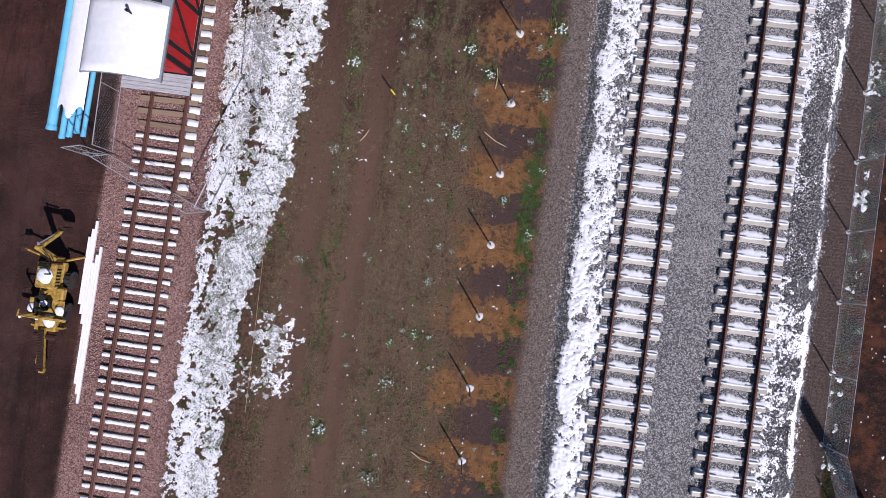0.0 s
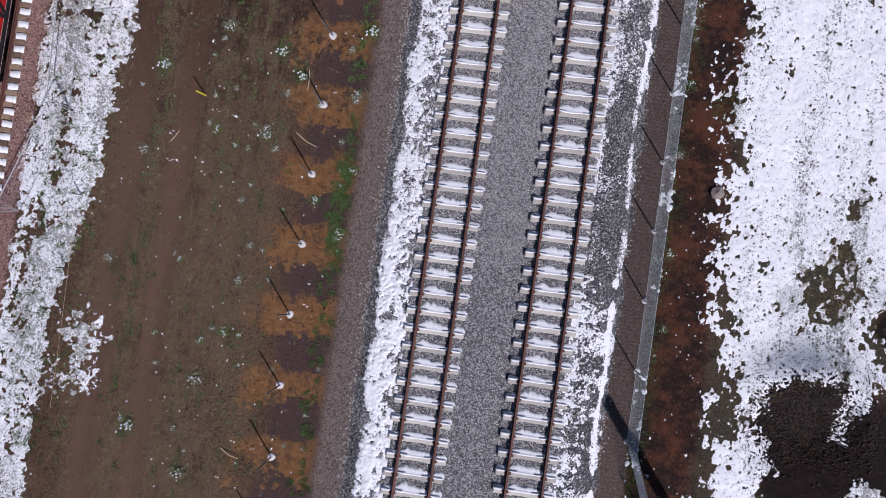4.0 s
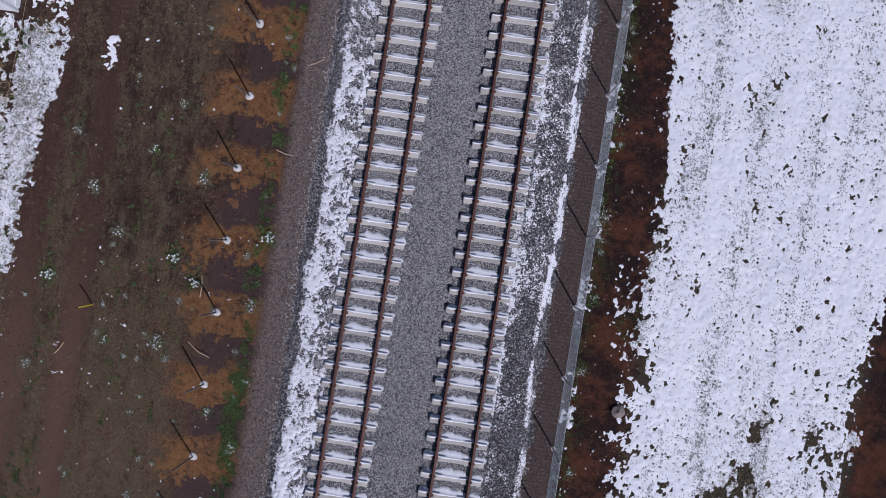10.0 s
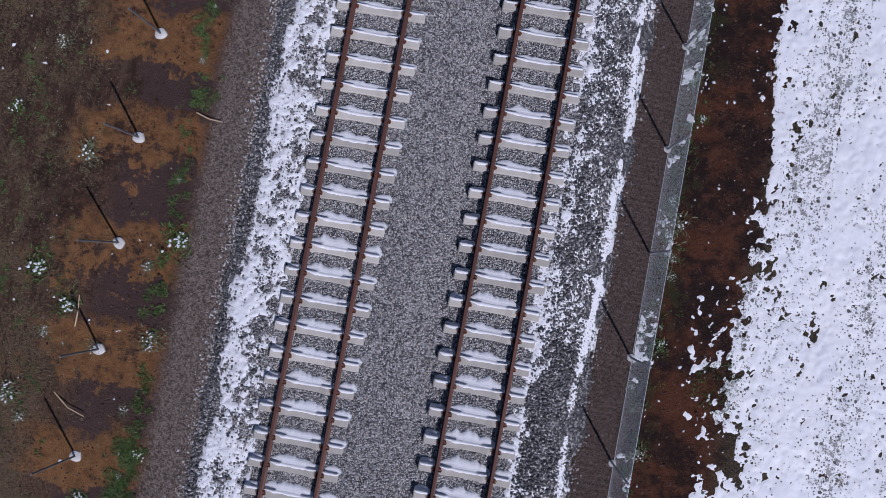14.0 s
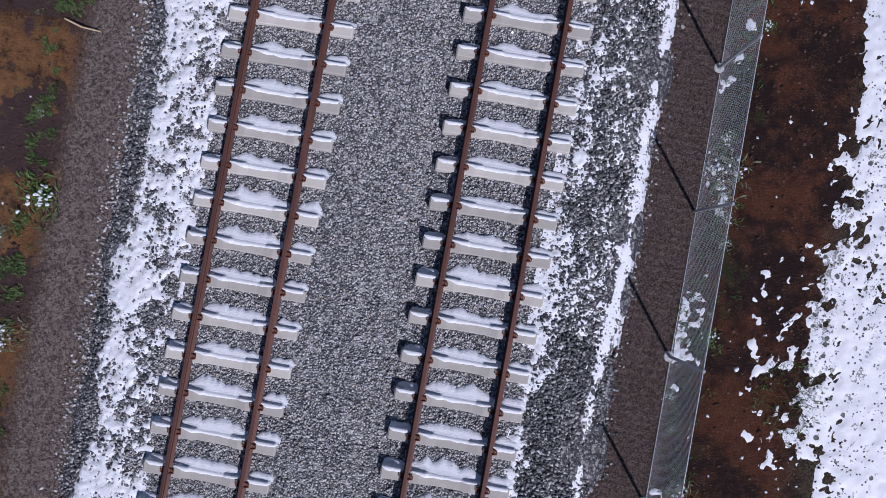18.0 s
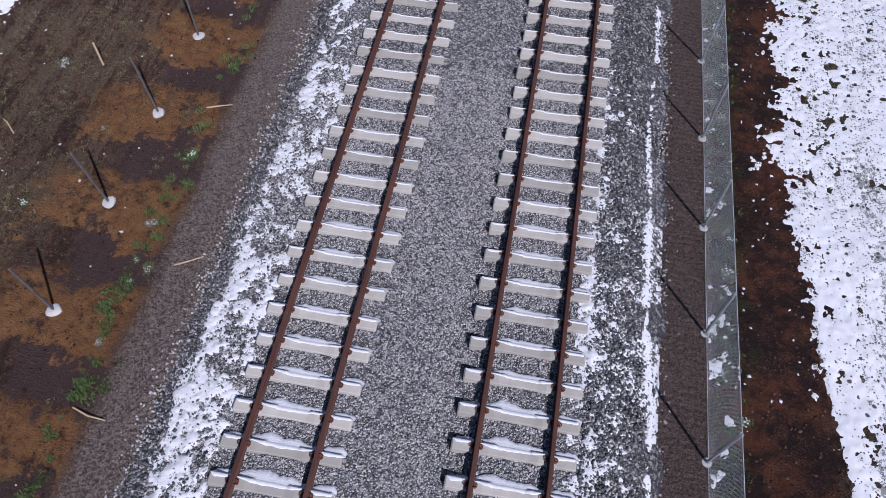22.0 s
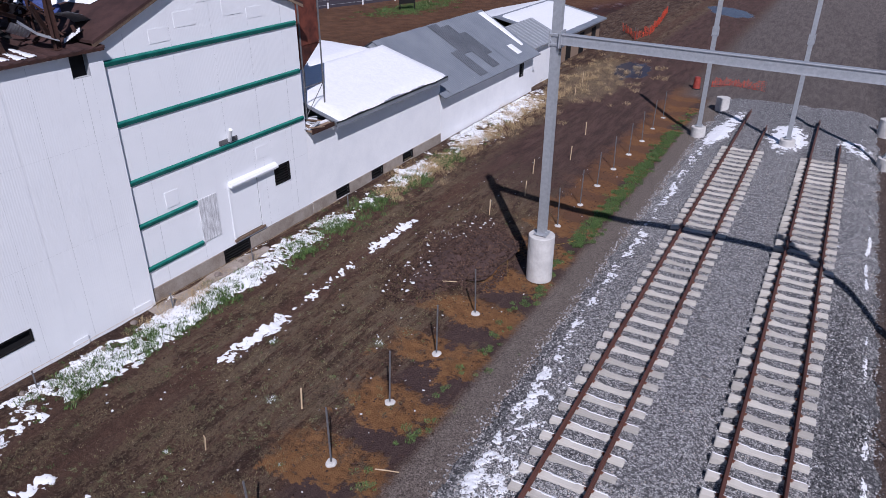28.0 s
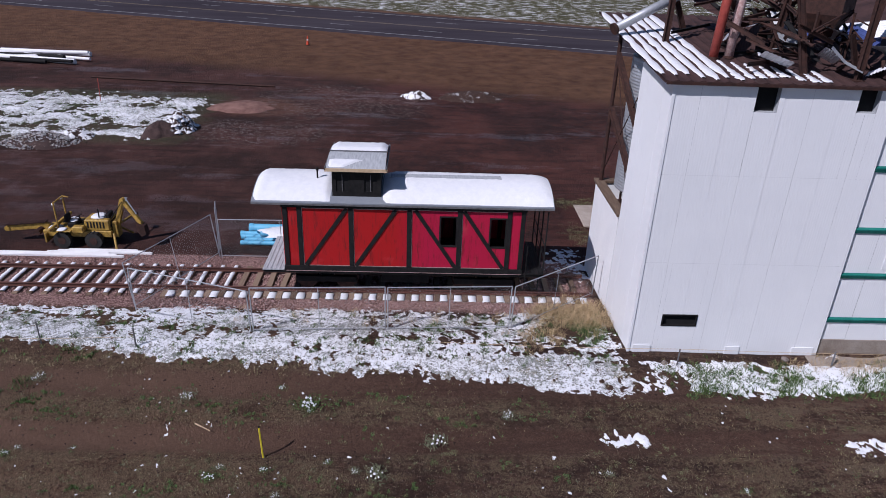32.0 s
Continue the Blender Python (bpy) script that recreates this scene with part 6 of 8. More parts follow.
    bm = tubes(((cx + 0.35, 7.85, 5.55), (cx + 0.35, 7.85, 5.95), 0.03), ((cx + 0.35, 7.85, 5.95), (cx + 0.35, 7.85, 6.05), 0.055))
    P("smoke_stack", bm, m_black)
    P("roof_walk", boxes(((cx - 0.15, 10.5, 5.68), (cx + 0.15, 14.6, 5.72))), m_greyboard, cb, "running board showing through the snow")
    # trucks
    for yc in (8.1, 14.1):
        tk = P("truck", boxes(((cx - 0.95, yc - 1.15, 1.68), (cx - 0.8, yc + 1.15, 1.92)), ((cx + 0.8, yc - 1.15, 1.68), (cx + 0.95, yc + 1.15, 1.92)), ((cx - 0.8, yc - 0.2, 1.7), (cx + 0.8, yc + 0.2, 2.2)), bevel=0.02), m_black)
        for dy in (-0.75, 0.75):
            bm = bmesh.new()
            for s in (-1, 1):
                wheel(bm, cx + s * 0.75, yc + dy, ORZ + 0.42, 0.42, 0.13)
                wheel(bm, cx + s * 0.68, yc + dy, ORZ + 0.42, 0.45, 0.03)
            tube(bm, (cx - 0.8, yc + dy, ORZ + 0.42), (cx + 0.8, yc + dy, ORZ + 0.42), 0.07, seg=10)
            P("wheelset", bm, m_rust, cb)
    P("truss_rod", tubes(((cx + 0.9, 7.6, 2.2), (cx + 0.9, 10.4, 1.95), 0.02), ((cx + 0.9, 10.4, 1.95), (cx + 0.9, 11.8, 1.95), 0.02), ((cx + 0.9, 11.8, 1.95), (cx + 0.9, 14.6, 2.2), 0.02)), m_rust)
    P("underfloor_box", boxes(((cx + 0.3, 10.2, 1.8), (cx + 1.1, 12.0, 2.28)), bevel=0.02), m_black)

    def roofsnow(ya, yb, ua, ub):
        def fn(u, v):
            uu = ua + (ub - ua) * u
            return (cx + uu * 1.5, ya + (yb - ya) * v, 5.17 + 0.42 * (1 - uu * uu) - 0.004)
        return fn

    snow_slab("caboose_snow", "snow lying on the caboose roof before the cupola", roofsnow(5.68, 8.42, -1.0, 0.99), 16, 24, 0.11)
    snow_slab("caboose_snow", "snow lying on the caboose roof behind the cupola", roofsnow(10.26, 16.41, -1.0, 1.0), 16, 44, 0.11)
    snow_slab("cupola_snow", "snow on half of the cupola roof", lambda u, v: (cx - 1.38 + 1.5 * u, ca - 0.15 + (cbb - ca + 0.3) * v, 6.42 + 0.22 * (1 - ((-1.38 + 1.5 * u) / 1.42) ** 2) - 0.003), 10, 14, 0.09)
    snow_slab("cupola_snow", "thin snow at the edge of the cupola roof", lambda u, v: (cx + 0.85 + 0.5 * u, ca - 0.1 + (0.5 + 0.7 * (1 - u)) * v, 6.42 + 0.22 * (1 - ((0.85 + 0.5 * u) / 1.42) ** 2) - 0.003), 8, 10, 0.05)


caboose()


# ---- crushed stone, loose on the bed where it is passed most closely ----
def stones(name, label, n, place, lo, hi, material, flat=0.75):
    base = np.array([(1, 0, 0), (0, 1, 0), (-1, 0, 0), (0, -1, 0), (0, 0, 1), (0, 0, -1)], float)
    tri = np.array([(0, 1, 4), (1, 2, 4), (2, 3, 4), (3, 0, 4), (1, 0, 5), (2, 1, 5), (3, 2, 5), (0, 3, 5)])
    P = place(n)
    n = len(P)
    size = rng.uniform(lo, hi, (n, 1, 1)) * rng.uniform(0.65, 1.25, (n, 1, 3))
    v = base[None] * size * 0.5
    v = v + rng.normal(0, 0.16, v.shape) * size * 0.5
    a, b = rng.uniform(0, 2 * math.pi, n), rng.uniform(-0.7, 0.7, n)
    ca, sa, cb, sb = np.cos(a)[:, None], np.sin(a)[:, None], np.cos(b)[:, None], np.sin(b)[:, None]
    x, y, z = v[..., 0], v[..., 1] * cb - v[..., 2] * sb, (v[..., 1] * sb + v[..., 2] * cb) * flat
    v = np.stack([x * ca - y * sa, x * sa + y * ca, z], -1) + P[:, None]
    f = (tri[None] + (np.arange(n) * 6)[:, None, None]).reshape(-1, 3)
    ob = from_arrays(name, v.reshape(-1, 3), f, material)
    return tagged(ob, label, "gravel", kind="stuff")


def bed_spots(n):
    x = rng.uniform(-3.0, 7.5, n)
    y = np.where(rng.random(n) < 0.62, rng.uniform(2, 26, n), rng.uniform(-12, 62, n))
    keep = ((x > -2.6) & (x < 5.95)) | (y > 38 + rng.uniform(-6, 6, n))
    for cx in TRACKS:
        k = np.abs((y - TIE_Y + TIE_S / 2) % TIE_S - TIE_S / 2)
        keep &= ~((np.abs(x - cx) < 1.3) & (k < 0.13))
        snowy = (np.abs(x - cx) < 1.4) & (((y - TIE_Y) % TIE_S) < 0.33) & (y < 20)
        keep &= ~(snowy & (rng.random(n) < 0.8))
    x, y = x[keep], y[keep]
    return np.stack([x, y, np.interp(x, BX, BZ) + rng.uniform(-0.02, 0.026, len(x))], -1)


stones("ballast_stones", "angular grey crushed stones of the track bed", 190000, bed_spots, 0.032, 0.066, m_stone, 0.9)


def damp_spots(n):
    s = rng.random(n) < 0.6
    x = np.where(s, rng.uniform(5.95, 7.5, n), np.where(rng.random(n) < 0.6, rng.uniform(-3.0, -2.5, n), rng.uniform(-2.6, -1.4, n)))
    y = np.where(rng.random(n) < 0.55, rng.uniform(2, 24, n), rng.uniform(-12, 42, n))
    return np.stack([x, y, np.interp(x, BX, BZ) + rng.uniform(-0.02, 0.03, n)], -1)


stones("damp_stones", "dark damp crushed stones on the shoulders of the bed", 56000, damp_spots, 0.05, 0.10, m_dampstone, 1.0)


def edge_spots(n):
    s = rng.random(n) < 0.55
    x = np.where(s, -3.0 + rng.normal(0, 0.16, n), 7.55 + rng.normal(0, 0.14, n))
    y = rng.uniform(-14, 64, n)
    z = np.where(s, np.interp(x, BX, BZ), np.interp(x, BX, BZ))
    z = np.maximum(z, np.interp(x, PX, PZ)) + 0.01
    return np.stack([x, y, z], -1)


stones("edge_stones", "stones rolled from the ballast onto the path", 9000, edge_spots, 0.04, 0.09, m_stone)
m_redstone = Mat("reddish_stone", 0.9, 0, 0.3)
m_redstone.color(m_redstone.mix(m_redstone.island(), (0.15, 0.078, 0.070), (0.50, 0.33, 0.30)))
m_redstone = m_redstone.m


def old_spots(n):
    x, y = rng.uniform(-22.7, -18.2, n), rng.uniform(-12, 18, n)
    k = np.abs((y + 22.0 + 0.2725) % 0.545 - 0.2725)
    keep = ~((np.abs(x - OX) < 1.25) & (k < 0.13))
    x, y = x[keep], y[keep]
    return np.stack([x, y, np.interp(x, PX, PZ) + 0.012], -1)


stones("old_ballast_stones", "reddish crushed stones of the old track bed", 24000, old_spots, 0.05, 0.09, m_redstone)
m_pinksand = plain("pinkish_gravel", (0.11, 0.052, 0.042), (0.25, 0.14, 0.115), 0.95, scale=1.5, fine=25, bump=0.03)
m_clod = Mat("earth_clods", 0.95, 0, 0.2)
m_clod.color(m_clod.mix(m_clod.island(), (0.024, 0.0135, 0.012), (0.12, 0.074, 0.056)))
m_clod = m_clod.m


def clod_spots(n):
    x = np.concatenate([rng.uniform(-15, -4.2, n // 2), rng.uniform(9, 12.5, n // 4), rng.uniform(-40, -23, n - n // 2 - n // 4)])
    y = rng.uniform(-10, 52, n)
    return np.stack([x, y, land(x, y) + 0.006], -1)


stones("earth_clods", "small clods and pebbles scattered on bare earth", 14000, clod_spots, 0.03, 0.10, m_clod, 0.6)


def field_heap_spots(n):
    x, y = rng.normal(16.0, 1.3, n), rng.normal(-2.6, 1.0, n)
    ok = (y < -0.75 - 0.09 * (x - 15.9) ** 2 + rng.uniform(0, 0.5, n)) & (x > 13.6) & (x < 19)
    x, y = x[ok], y[ok]
    return np.stack([x, y, land(x, y) + 0.02], -1)


m_darkclod = plain("wet_dark_earth", (0.006, 0.0045, 0.0045), (0.03, 0.019, 0.016), 0.9, scale=4, fine=30)
stones("field_heap_clods", "dark wet clods on the dug heap in the field", 3600, field_heap_spots, 0.04, 0.16, m_darkclod, 0.8)


def snowbit_spots(n):
    x = np.concatenate([rng.normal(10.4, 0.8, n // 2), rng.uniform(-14.5, -5.0, n - n // 2)])
    y = rng.uniform(-10, 50, n)
    ok = (x > 9.2) | (x < -4.5)
    x, y = x[ok], y[ok]
    return np.stack([x, y, land(x, y) + 0.012], -1)


stones("snow_crumbs", "last crumbs of snow on the earth", 480, snowbit_spots, 0.04, 0.11, m_snow, 0.35)


# ---- snow lying in sheets ----
def mixed(X, Y, a, b, c, seed, along=1.0):
    return a * fbm(X, Y, 0.9, 3, seed) + b * fbm(X, Y * along, 3.6, 3, seed + 1) + c * fbm(X, Y * along, 9, 2, seed + 2)


def field_cover(X, Y):
    """Where snow lies in the field: a ragged western edge, bare grass, the dug heap and two wheel ruts."""
    edge = np.interp(Y, [-13, 0, 5, 8, 9.5, 11.5, 13, 14, 15.6, 17.5, 21, 26, 34.4, 35.0, 41.2, 42.2, 48, 100], [12.4, 12.1, 11.7, 12.0, 11.4, 11.3, 11.35, 11.75, 11.7, 11.5, 11.0, 10.7, 11.0, 13.3, 13.3, 10.25, 10.2, 10.4])
    out = np.interp(Y, [-13, -2, 1, 11, 13, 18], [0.7, 0.95, 1.1, 0.95, 0.3, 0.0])
    s = X - edge
    base = np.interp(s, [-2.2, -1.0, -0.4, -0.1, 0.2, 1.2], [-4.5, -2.2, -1.6, -0.7, 0.9, 1.55]) + out * np.interp(s, [-1.6, -1.2, -0.3, 0], [0, 1, 1, 0])
    base -= np.interp(s, [0, 0.6, 2.5], [0.0, 0.0, 0.0]) + 0.9 * np.clip((X - 14) / 5, 0, 1) * np.clip((9 - Y) / 6, 0, 1) + 0.3 * np.clip((Y - 20) / 20, 0, 1) + 0.5 * np.clip((Y - 60) / 30, 0, 1)
    for x, y, r in ((16.1, 3.4, 0.8), (15.7, 2.4, 0.5), (16.9, 2.7, 0.6), (16.5, 4.6, 0.5), (16.9, 6.5, 0.4), (19.5, 6.5, 0.6), (15.4, 27, 0.7), (14.8, 45, 0.9), (14.5, 38.6, 1.3)):
        base -= 1.4 * np.exp(-((X - x) ** 2 + (Y - y) ** 2) / r ** 2)
    for x, y, rx, ry, k in ((15.7, -2.5, 1.5, 1.35, 5.5), (16.2, -5.4, 1.9, 1.8, 4.0), (18.9, -3.2, 1.2, 1.8, 4.0), (21.3, -1.0, 1.0, 4.5, 3.2), (19.35, 1.9, 0.65, 0.45, 5.0), (17.0, -9.0, 4.0, 2.5, 3.0), (13.0, -2.6, 0.8, 1.1, 2.0), (12.9, 0.4, 0.6, 0.8, 1.3), (18.7, 0.7, 0.6, 1.1, 2.0), (16.2, 3.0, 1.1, 1.6, 0.7)):
        base -= k * np.exp(-((X - x) / rx) ** 2 - ((Y - y) / ry) ** 2)
    for x, y, rx, ry, k in ((15.9, 0.1, 2.3, 0.75, 2.6), (13.7, -1.6, 0.5, 1.2, 2.0), (17.75, -1.0, 0.45, 0.8, 3.0), (17.35, -2.3, 0.35, 0.9, 5.0), (17.0, -3.3, 0.45, 0.35, 3.5), (19.3, 3.2, 0.9, 0.45, 2.0), (20.05, -3.0, 0.55, 0.35, 5.0), (20.3, -3.9, 0.35, 1.0, 4.5), (20.65, 0.2, 0.30, 2.2, 4.6), (21.5, 0.6, 0.14, 2.4, 3.6), (18.6, -5.3, 0.5, 0.4, 3.5), (14.1, -4.5, 0.7, 0.8, 2.4)):
        base += k * np.exp(-((X - x) / rx) ** 2 - ((Y - y) / ry) ** 2)
    right = np.interp(Y, [-13, 3, 4.5, 6.6, 7.4, 9.2, 12, 13.5, 16, 22, 100], [21.7, 21.6, 20.8, 20.9, 20.5, 20.3, 21.0, 21.5, 22.2, 22.2, 22.4])
    base -= np.clip((X - right) / 0.3 + 1, 0, 4)
    base = np.where((Y > 34.9) & (Y < 41.3) & (X < 12.6), -4, base)
    dug = np.clip((6 - Y) / 4, 0, 1)
    base += dug * (0.5 * fbm(X, Y, 1.6, 3, 61) - 0.25)
    base += 0.8 * np.exp(-((X - 16.2) / 3.0) ** 2 - ((Y + 0.1) / 1.1) ** 2) * fbm(X + 0.8 * Y, 0.35 * Y - 0.3 * X, 3.0, 2, 63)
    return base + mixed(X, Y, 0.35, 0.5, 0.55, 10, 0.75)


snow_sheet("field_snow", "thin melting snow over the grassy field, pierced by grass", 9.3, 22.8, -13, 50, 0.06, field_cover, land, 0.016, 0.03, material=m_fieldsnow)
snow_sheet("far_field_snow", "thin melting snow over the far part of the field", 9.3, 22.8, 49.9, 99.2, 0.13, field_cover, land, 0.016, 0.03, material=m_fieldsnow)


def belt_cover(X, Y):
    edge = np.interp(Y, [-13, -5.8, -1.8, 1.5, 3.6, 5, 8, 9, 11.7, 16.6, 18, 22, 31, 40, 60], [-15.9, -15.9, -15.75, -15.2, -14.75, -14.75, -14.7, -14.3, -14.35, -13.55, -13.5, -13.7, -13.9, -14.1, -13.9])
    s = edge - X
    base = np.interp(s, [-0.5, -0.1, 0.25, 1.6, 1.9, 2.3, 3.6], [-3.5, -1.0, 1.7, 1.6, 0.5, 1.4, 0.9])
    base = np.where(Y > 18.4, base + np.interp(Y, [18, 24, 30, 36, 40, 45, 48, 57, 60, 62], [0.2, 0.0, -0.2, -0.5, -0.7, -0.4, 0.4, 0.1, -1.3, -3]) - 3 * np.clip((-15.0 - X) / 0.3, 0, 1) * np.clip((46 - Y) / 2, 0, 1), base)
    base -= 0.5 * np.clip((3.5 - Y) / 5.0, 0, 1)
    base = np.maximum(base, 1.1 - ((X + 14.55) / 0.75) ** 2 - ((Y + 4.0) / 1.5) ** 2)
    base -= 4.0 * np.exp(-((X + 17.3) ** 2 / 1.4 + (Y - 17.2) ** 2 / 1.8)) + 1.6 * np.exp(-((X + 15.8) ** 2 + (Y - 15.8) ** 2) / 0.5)
    base -= 2.0 * np.clip((-18.1 - X) / 0.3, 0, 2)
    return base + mixed(X, Y, 0.5, 0.65, 0.6, 20) + np.where(Y > 18.4, 1.1 * fbm(X, Y, 0.5, 2, 25) - 0.5, 0.0)


snow_sheet("verge_snow", "thin snow with grass showing through beside the old track", -18.6, -13.1, -13, 18.6, 0.05, belt_cover, land, 0.012, 0.028, material=m_vergesnow)
snow_sheet("wall_foot_snow", "patches of snow at the foot of the elevator wall", -15.6, -13.0, 18.5, 62, 0.06, belt_cover, land, 0.02, 0.05, material=m_footsnow)


def lane_cover(X, Y):
    mid_x = -11.72 + 0.12 * np.sin(Y * 0.31) + 0.1 * np.sin(Y * 0.13 + 1)
    base = -3.9 + 5.6 * np.exp(-((X - mid_x) / 0.36) ** 2)
    on = np.interp(Y, [16.6, 17.2, 18.4, 19, 23.6, 24.4, 27.6, 28.2, 28.6, 29.4, 32.2, 32.8, 33.2, 33.8, 37.2, 37.8], [0, 0.9, 0.9, 0, 0, 1.0, 1.0, 0.5, 0.6, 0.85, 0.75, 0.4, 0.5, 1.0, 0.9, 0])
    few = -3.4 + 0.35 * np.exp(-((X + 9.2) / 1.6) ** 2) - 0.3 * np.clip((Y - 16) / 6, 0, 1) + 0.75 * np.exp(-((X + 7.9) / 0.9) ** 2 - ((Y - 31) / 6.0) ** 2)  - 2 * np.clip((X + 5.2) / 0.3, 0, 1)
    return np.maximum(base - 0.1 - 6 * (1 - np.minimum(on, 1)), few) + mixed(X, Y, 0.4, 0.75, 0.75, 30)


snow_sheet("scattered_snow", "small scraps of snow left on the wheel-tracked earth", -14.6, -4.9, -12, 46, 0.05, lane_cover, land, 0.02, 0.03)


snow_sheet("fence_foot_snow", "scraps of snow among the weeds at the foot of the fence", 8.75, 9.7, -10, 40, 0.045, lambda X, Y: -1.35 - 1.2 * np.clip((X - 9.25) / 0.3, 0, 2) - np.clip((Y - 20) / 14, 0, 1) + mixed(X, Y, 0.55, 0.8, 0.4, 60), land)
snow_sheet("shade_snow", "snow left in the shade between caboose and elevator", -25.5, -18.9, 16.2, 20.5, 0.06, lambda X, Y: 0.2 - ((X + 22.6) / 1.8) ** 2 - ((Y - 18.0) / 0.8) ** 2 + mixed(X, Y, 0.4, 0.6, 0.5, 63), land)


def yard_cover(X, Y):
    base = 0.75 - np.clip((-48.3 - X) / 0.8, 0, 5) - np.clip((X + 40.2 + 0.12 * (Y + 5)) / 0.7, 0, 5) - np.clip((Y + 5.4) / 0.6, 0, 5)
    for x, y, rx, ry, k in ((-44.6, -12.0, 1.1, 2.0, 2.0), (-41.2, -9.0, 0.8, 1.2, 2.0), (-46.8, -8.0, 0.6, 1.6, 1.6), (-43.0, -17.5, 1.2, 1.6, 2.0)):
        base -= k * np.exp(-((X - x) / rx) ** 2 - ((Y - y) / ry) ** 2)
    return base + mixed(X, Y, 0.7, 0.6, 0.4, 80)


snow_sheet("yard_snow", "lumpy patch of snow with green grass showing in the yard", -51, -38, -30, -3.5, 0.11, yard_cover, land, 0.05, 0.13, material=m_vergesnow)


def bed(X, Y):
    return np.interp(X, BX, BZ)


def end_cover(X, Y):
    a = 1.5 - ((X - 2.3) / 0.75) ** 2 - ((Y - 61.6) / 2.0) ** 2
    b = 1.2 - ((X + 1.9 - 0.1 * (Y - 61)) / 0.45) ** 2 - ((Y - 61.5) / 3.2) ** 2
    c = 0.2 - ((X - 6.3) / 0.9) ** 2 - ((Y - 61.5) / 1.8) ** 2
    return np.maximum(np.maximum(a, b), np.maximum(c, -3.0)) + mixed(X, Y, 0.5, 0.6, 0.3, 70)


snow_sheet("mast_snow", "snow lying round the foundations at the end of the line", -2.9, 7.3, 56, 67, 0.06, end_cover, bed, 0.02, 0.045, 0.014)


def west_cover(X, Y):
    x = X + 0.10 * fbm(X * 0, Y, 0.6, 3, 40)
    base = np.interp(x, [-2.75, -2.62, -2.5, -2.25, -2.05, -1.8, -1.4, -1.2], [-3, -1.3, 0.8, 1.15, 0.7, 0.45, 0.2, -0.7])
    inner = np.interp(x, [-2.45, -2.0], [0, 1])
    base += np.interp(Y, [-10, 9, 16, 22, 30, 62], [0.1, 0.15, 0.0, -0.6, -1.2, -1.45]) + inner * np.interp(Y, [8, 18, 26, 34], [0, -0.15, -0.9, -2.0])
    return base + mixed(X, Y, 0.45, 0.7, 0.6, 41)


snow_sheet("shoulder_snow", "melting snow on the shoulder of the ballast, stones showing through", -2.95, -1.15, -13, 62, 0.035, west_cover, bed, 0.02, 0.045, 0.014)


def east_cover(X, Y):
    x = X + 0.06 * fbm(X * 0, Y, 0.25, 2, 50)
    line = 2.5 * np.exp(-((x - np.interp(Y, [0, 17, 25], [7.35, 7.35, 7.24])) / 0.115) ** 2) - 1.1 + np.interp(Y, [-10, 18, 24, 40, 62], [0.4, 0.4, -0.85, -1.5, -1.7])
    rest = np.interp(x, [5.6, 5.85, 6.0, 6.15, 6.35, 6.6, 6.9, 7.05], [-3.5, -0.3, 0.9, 0.3, -0.6, -0.6, -0.8, -2]) + np.interp(Y, [-10, 3, 9, 14, 18, 26, 32], [-1.0, -0.9, -0.45, -0.1, -0.4, -1.6, -3])
    return np.maximum(line + 0.5 * fbm(X * 0, Y, 0.35, 3, 51) + mixed(X, Y, 0.05, 0.22, 0.2, 55), rest + mixed(X, Y, 0.45, 0.6, 0.4, 52))


snow_sheet("bank_snow", "line of snow and scattered patches on the eastern bank", 5.65, 7.65, -13, 62, 0.035, east_cover, bed, 0.02, 0.042, 0.014)


# ---- weeds and grass ----
def blades(name, label, spots, n, height, spread, width, material, droop=0.5):
    """Tufts of narrow leaves: every leaf a bent strip of its own."""
    V_, F_ = [], []
    for (x, y, z, s) in spots:
        for k in range(max(3, int(n * s))):
            a = rng.uniform(0, 2 * math.pi)
            r = spread * s * math.sqrt(rng.uniform(0, 1))
            bx, by = x + r * math.cos(a) * 0.7, y + r * math.sin(a) * 0.7
            h, d = height * s ** 0.5 * rng.uniform(0.5, 1.1), rng.uniform(0, 2 * math.pi)
            o = h * droop * rng.uniform(0.3, 1.0)
            ux, uy, w = -math.sin(d), math.cos(d), width * rng.uniform(0.6, 1.2)
            b = len(V_)
            for t, ww in ((0.0, 0.8), (0.55, 1.0), (1.0, 0.12)):
                cx, cy, cz = bx + o * t * t * math.cos(d), by + o * t * t * math.sin(d), z + h * t * (1 - 0.25 * t * droop)
                V_.append((cx - ux * w * ww, cy - uy * w * ww, cz))
                V_.append((cx + ux * w * ww, cy + uy * w * ww, cz))
            F_ += [(b, b + 1, b + 3, b + 2), (b + 2, b + 3, b + 5, b + 4)]
    ob = from_arrays(name, V_, F_, material)
    return tagged(ob, label, "grass" if "grass" in name else "weeds", kind="stuff")


def spots(n, fx, fy, s0, s1):
    out = []
    for k in range(n):
        x, y = fx(), fy()
        out.append((x, y, float(land(np.array([x]), np.array([y]))[0]) - 0.005, random.uniform(s0, s1)))
    return out


U, G = random.uniform, random.gauss


def clumps(n, each, fx, fy, r):
    """Spots in loose clumps, longer along the wheel tracks than across them."""
    out = []
    for _ in range(n):
        cx, cy = fx(), fy()
        out += spots(each, lambda: cx + G(0, r * 0.5), lambda: cy + G(0, r * 1.2), 0.15, 0.8)
    return out


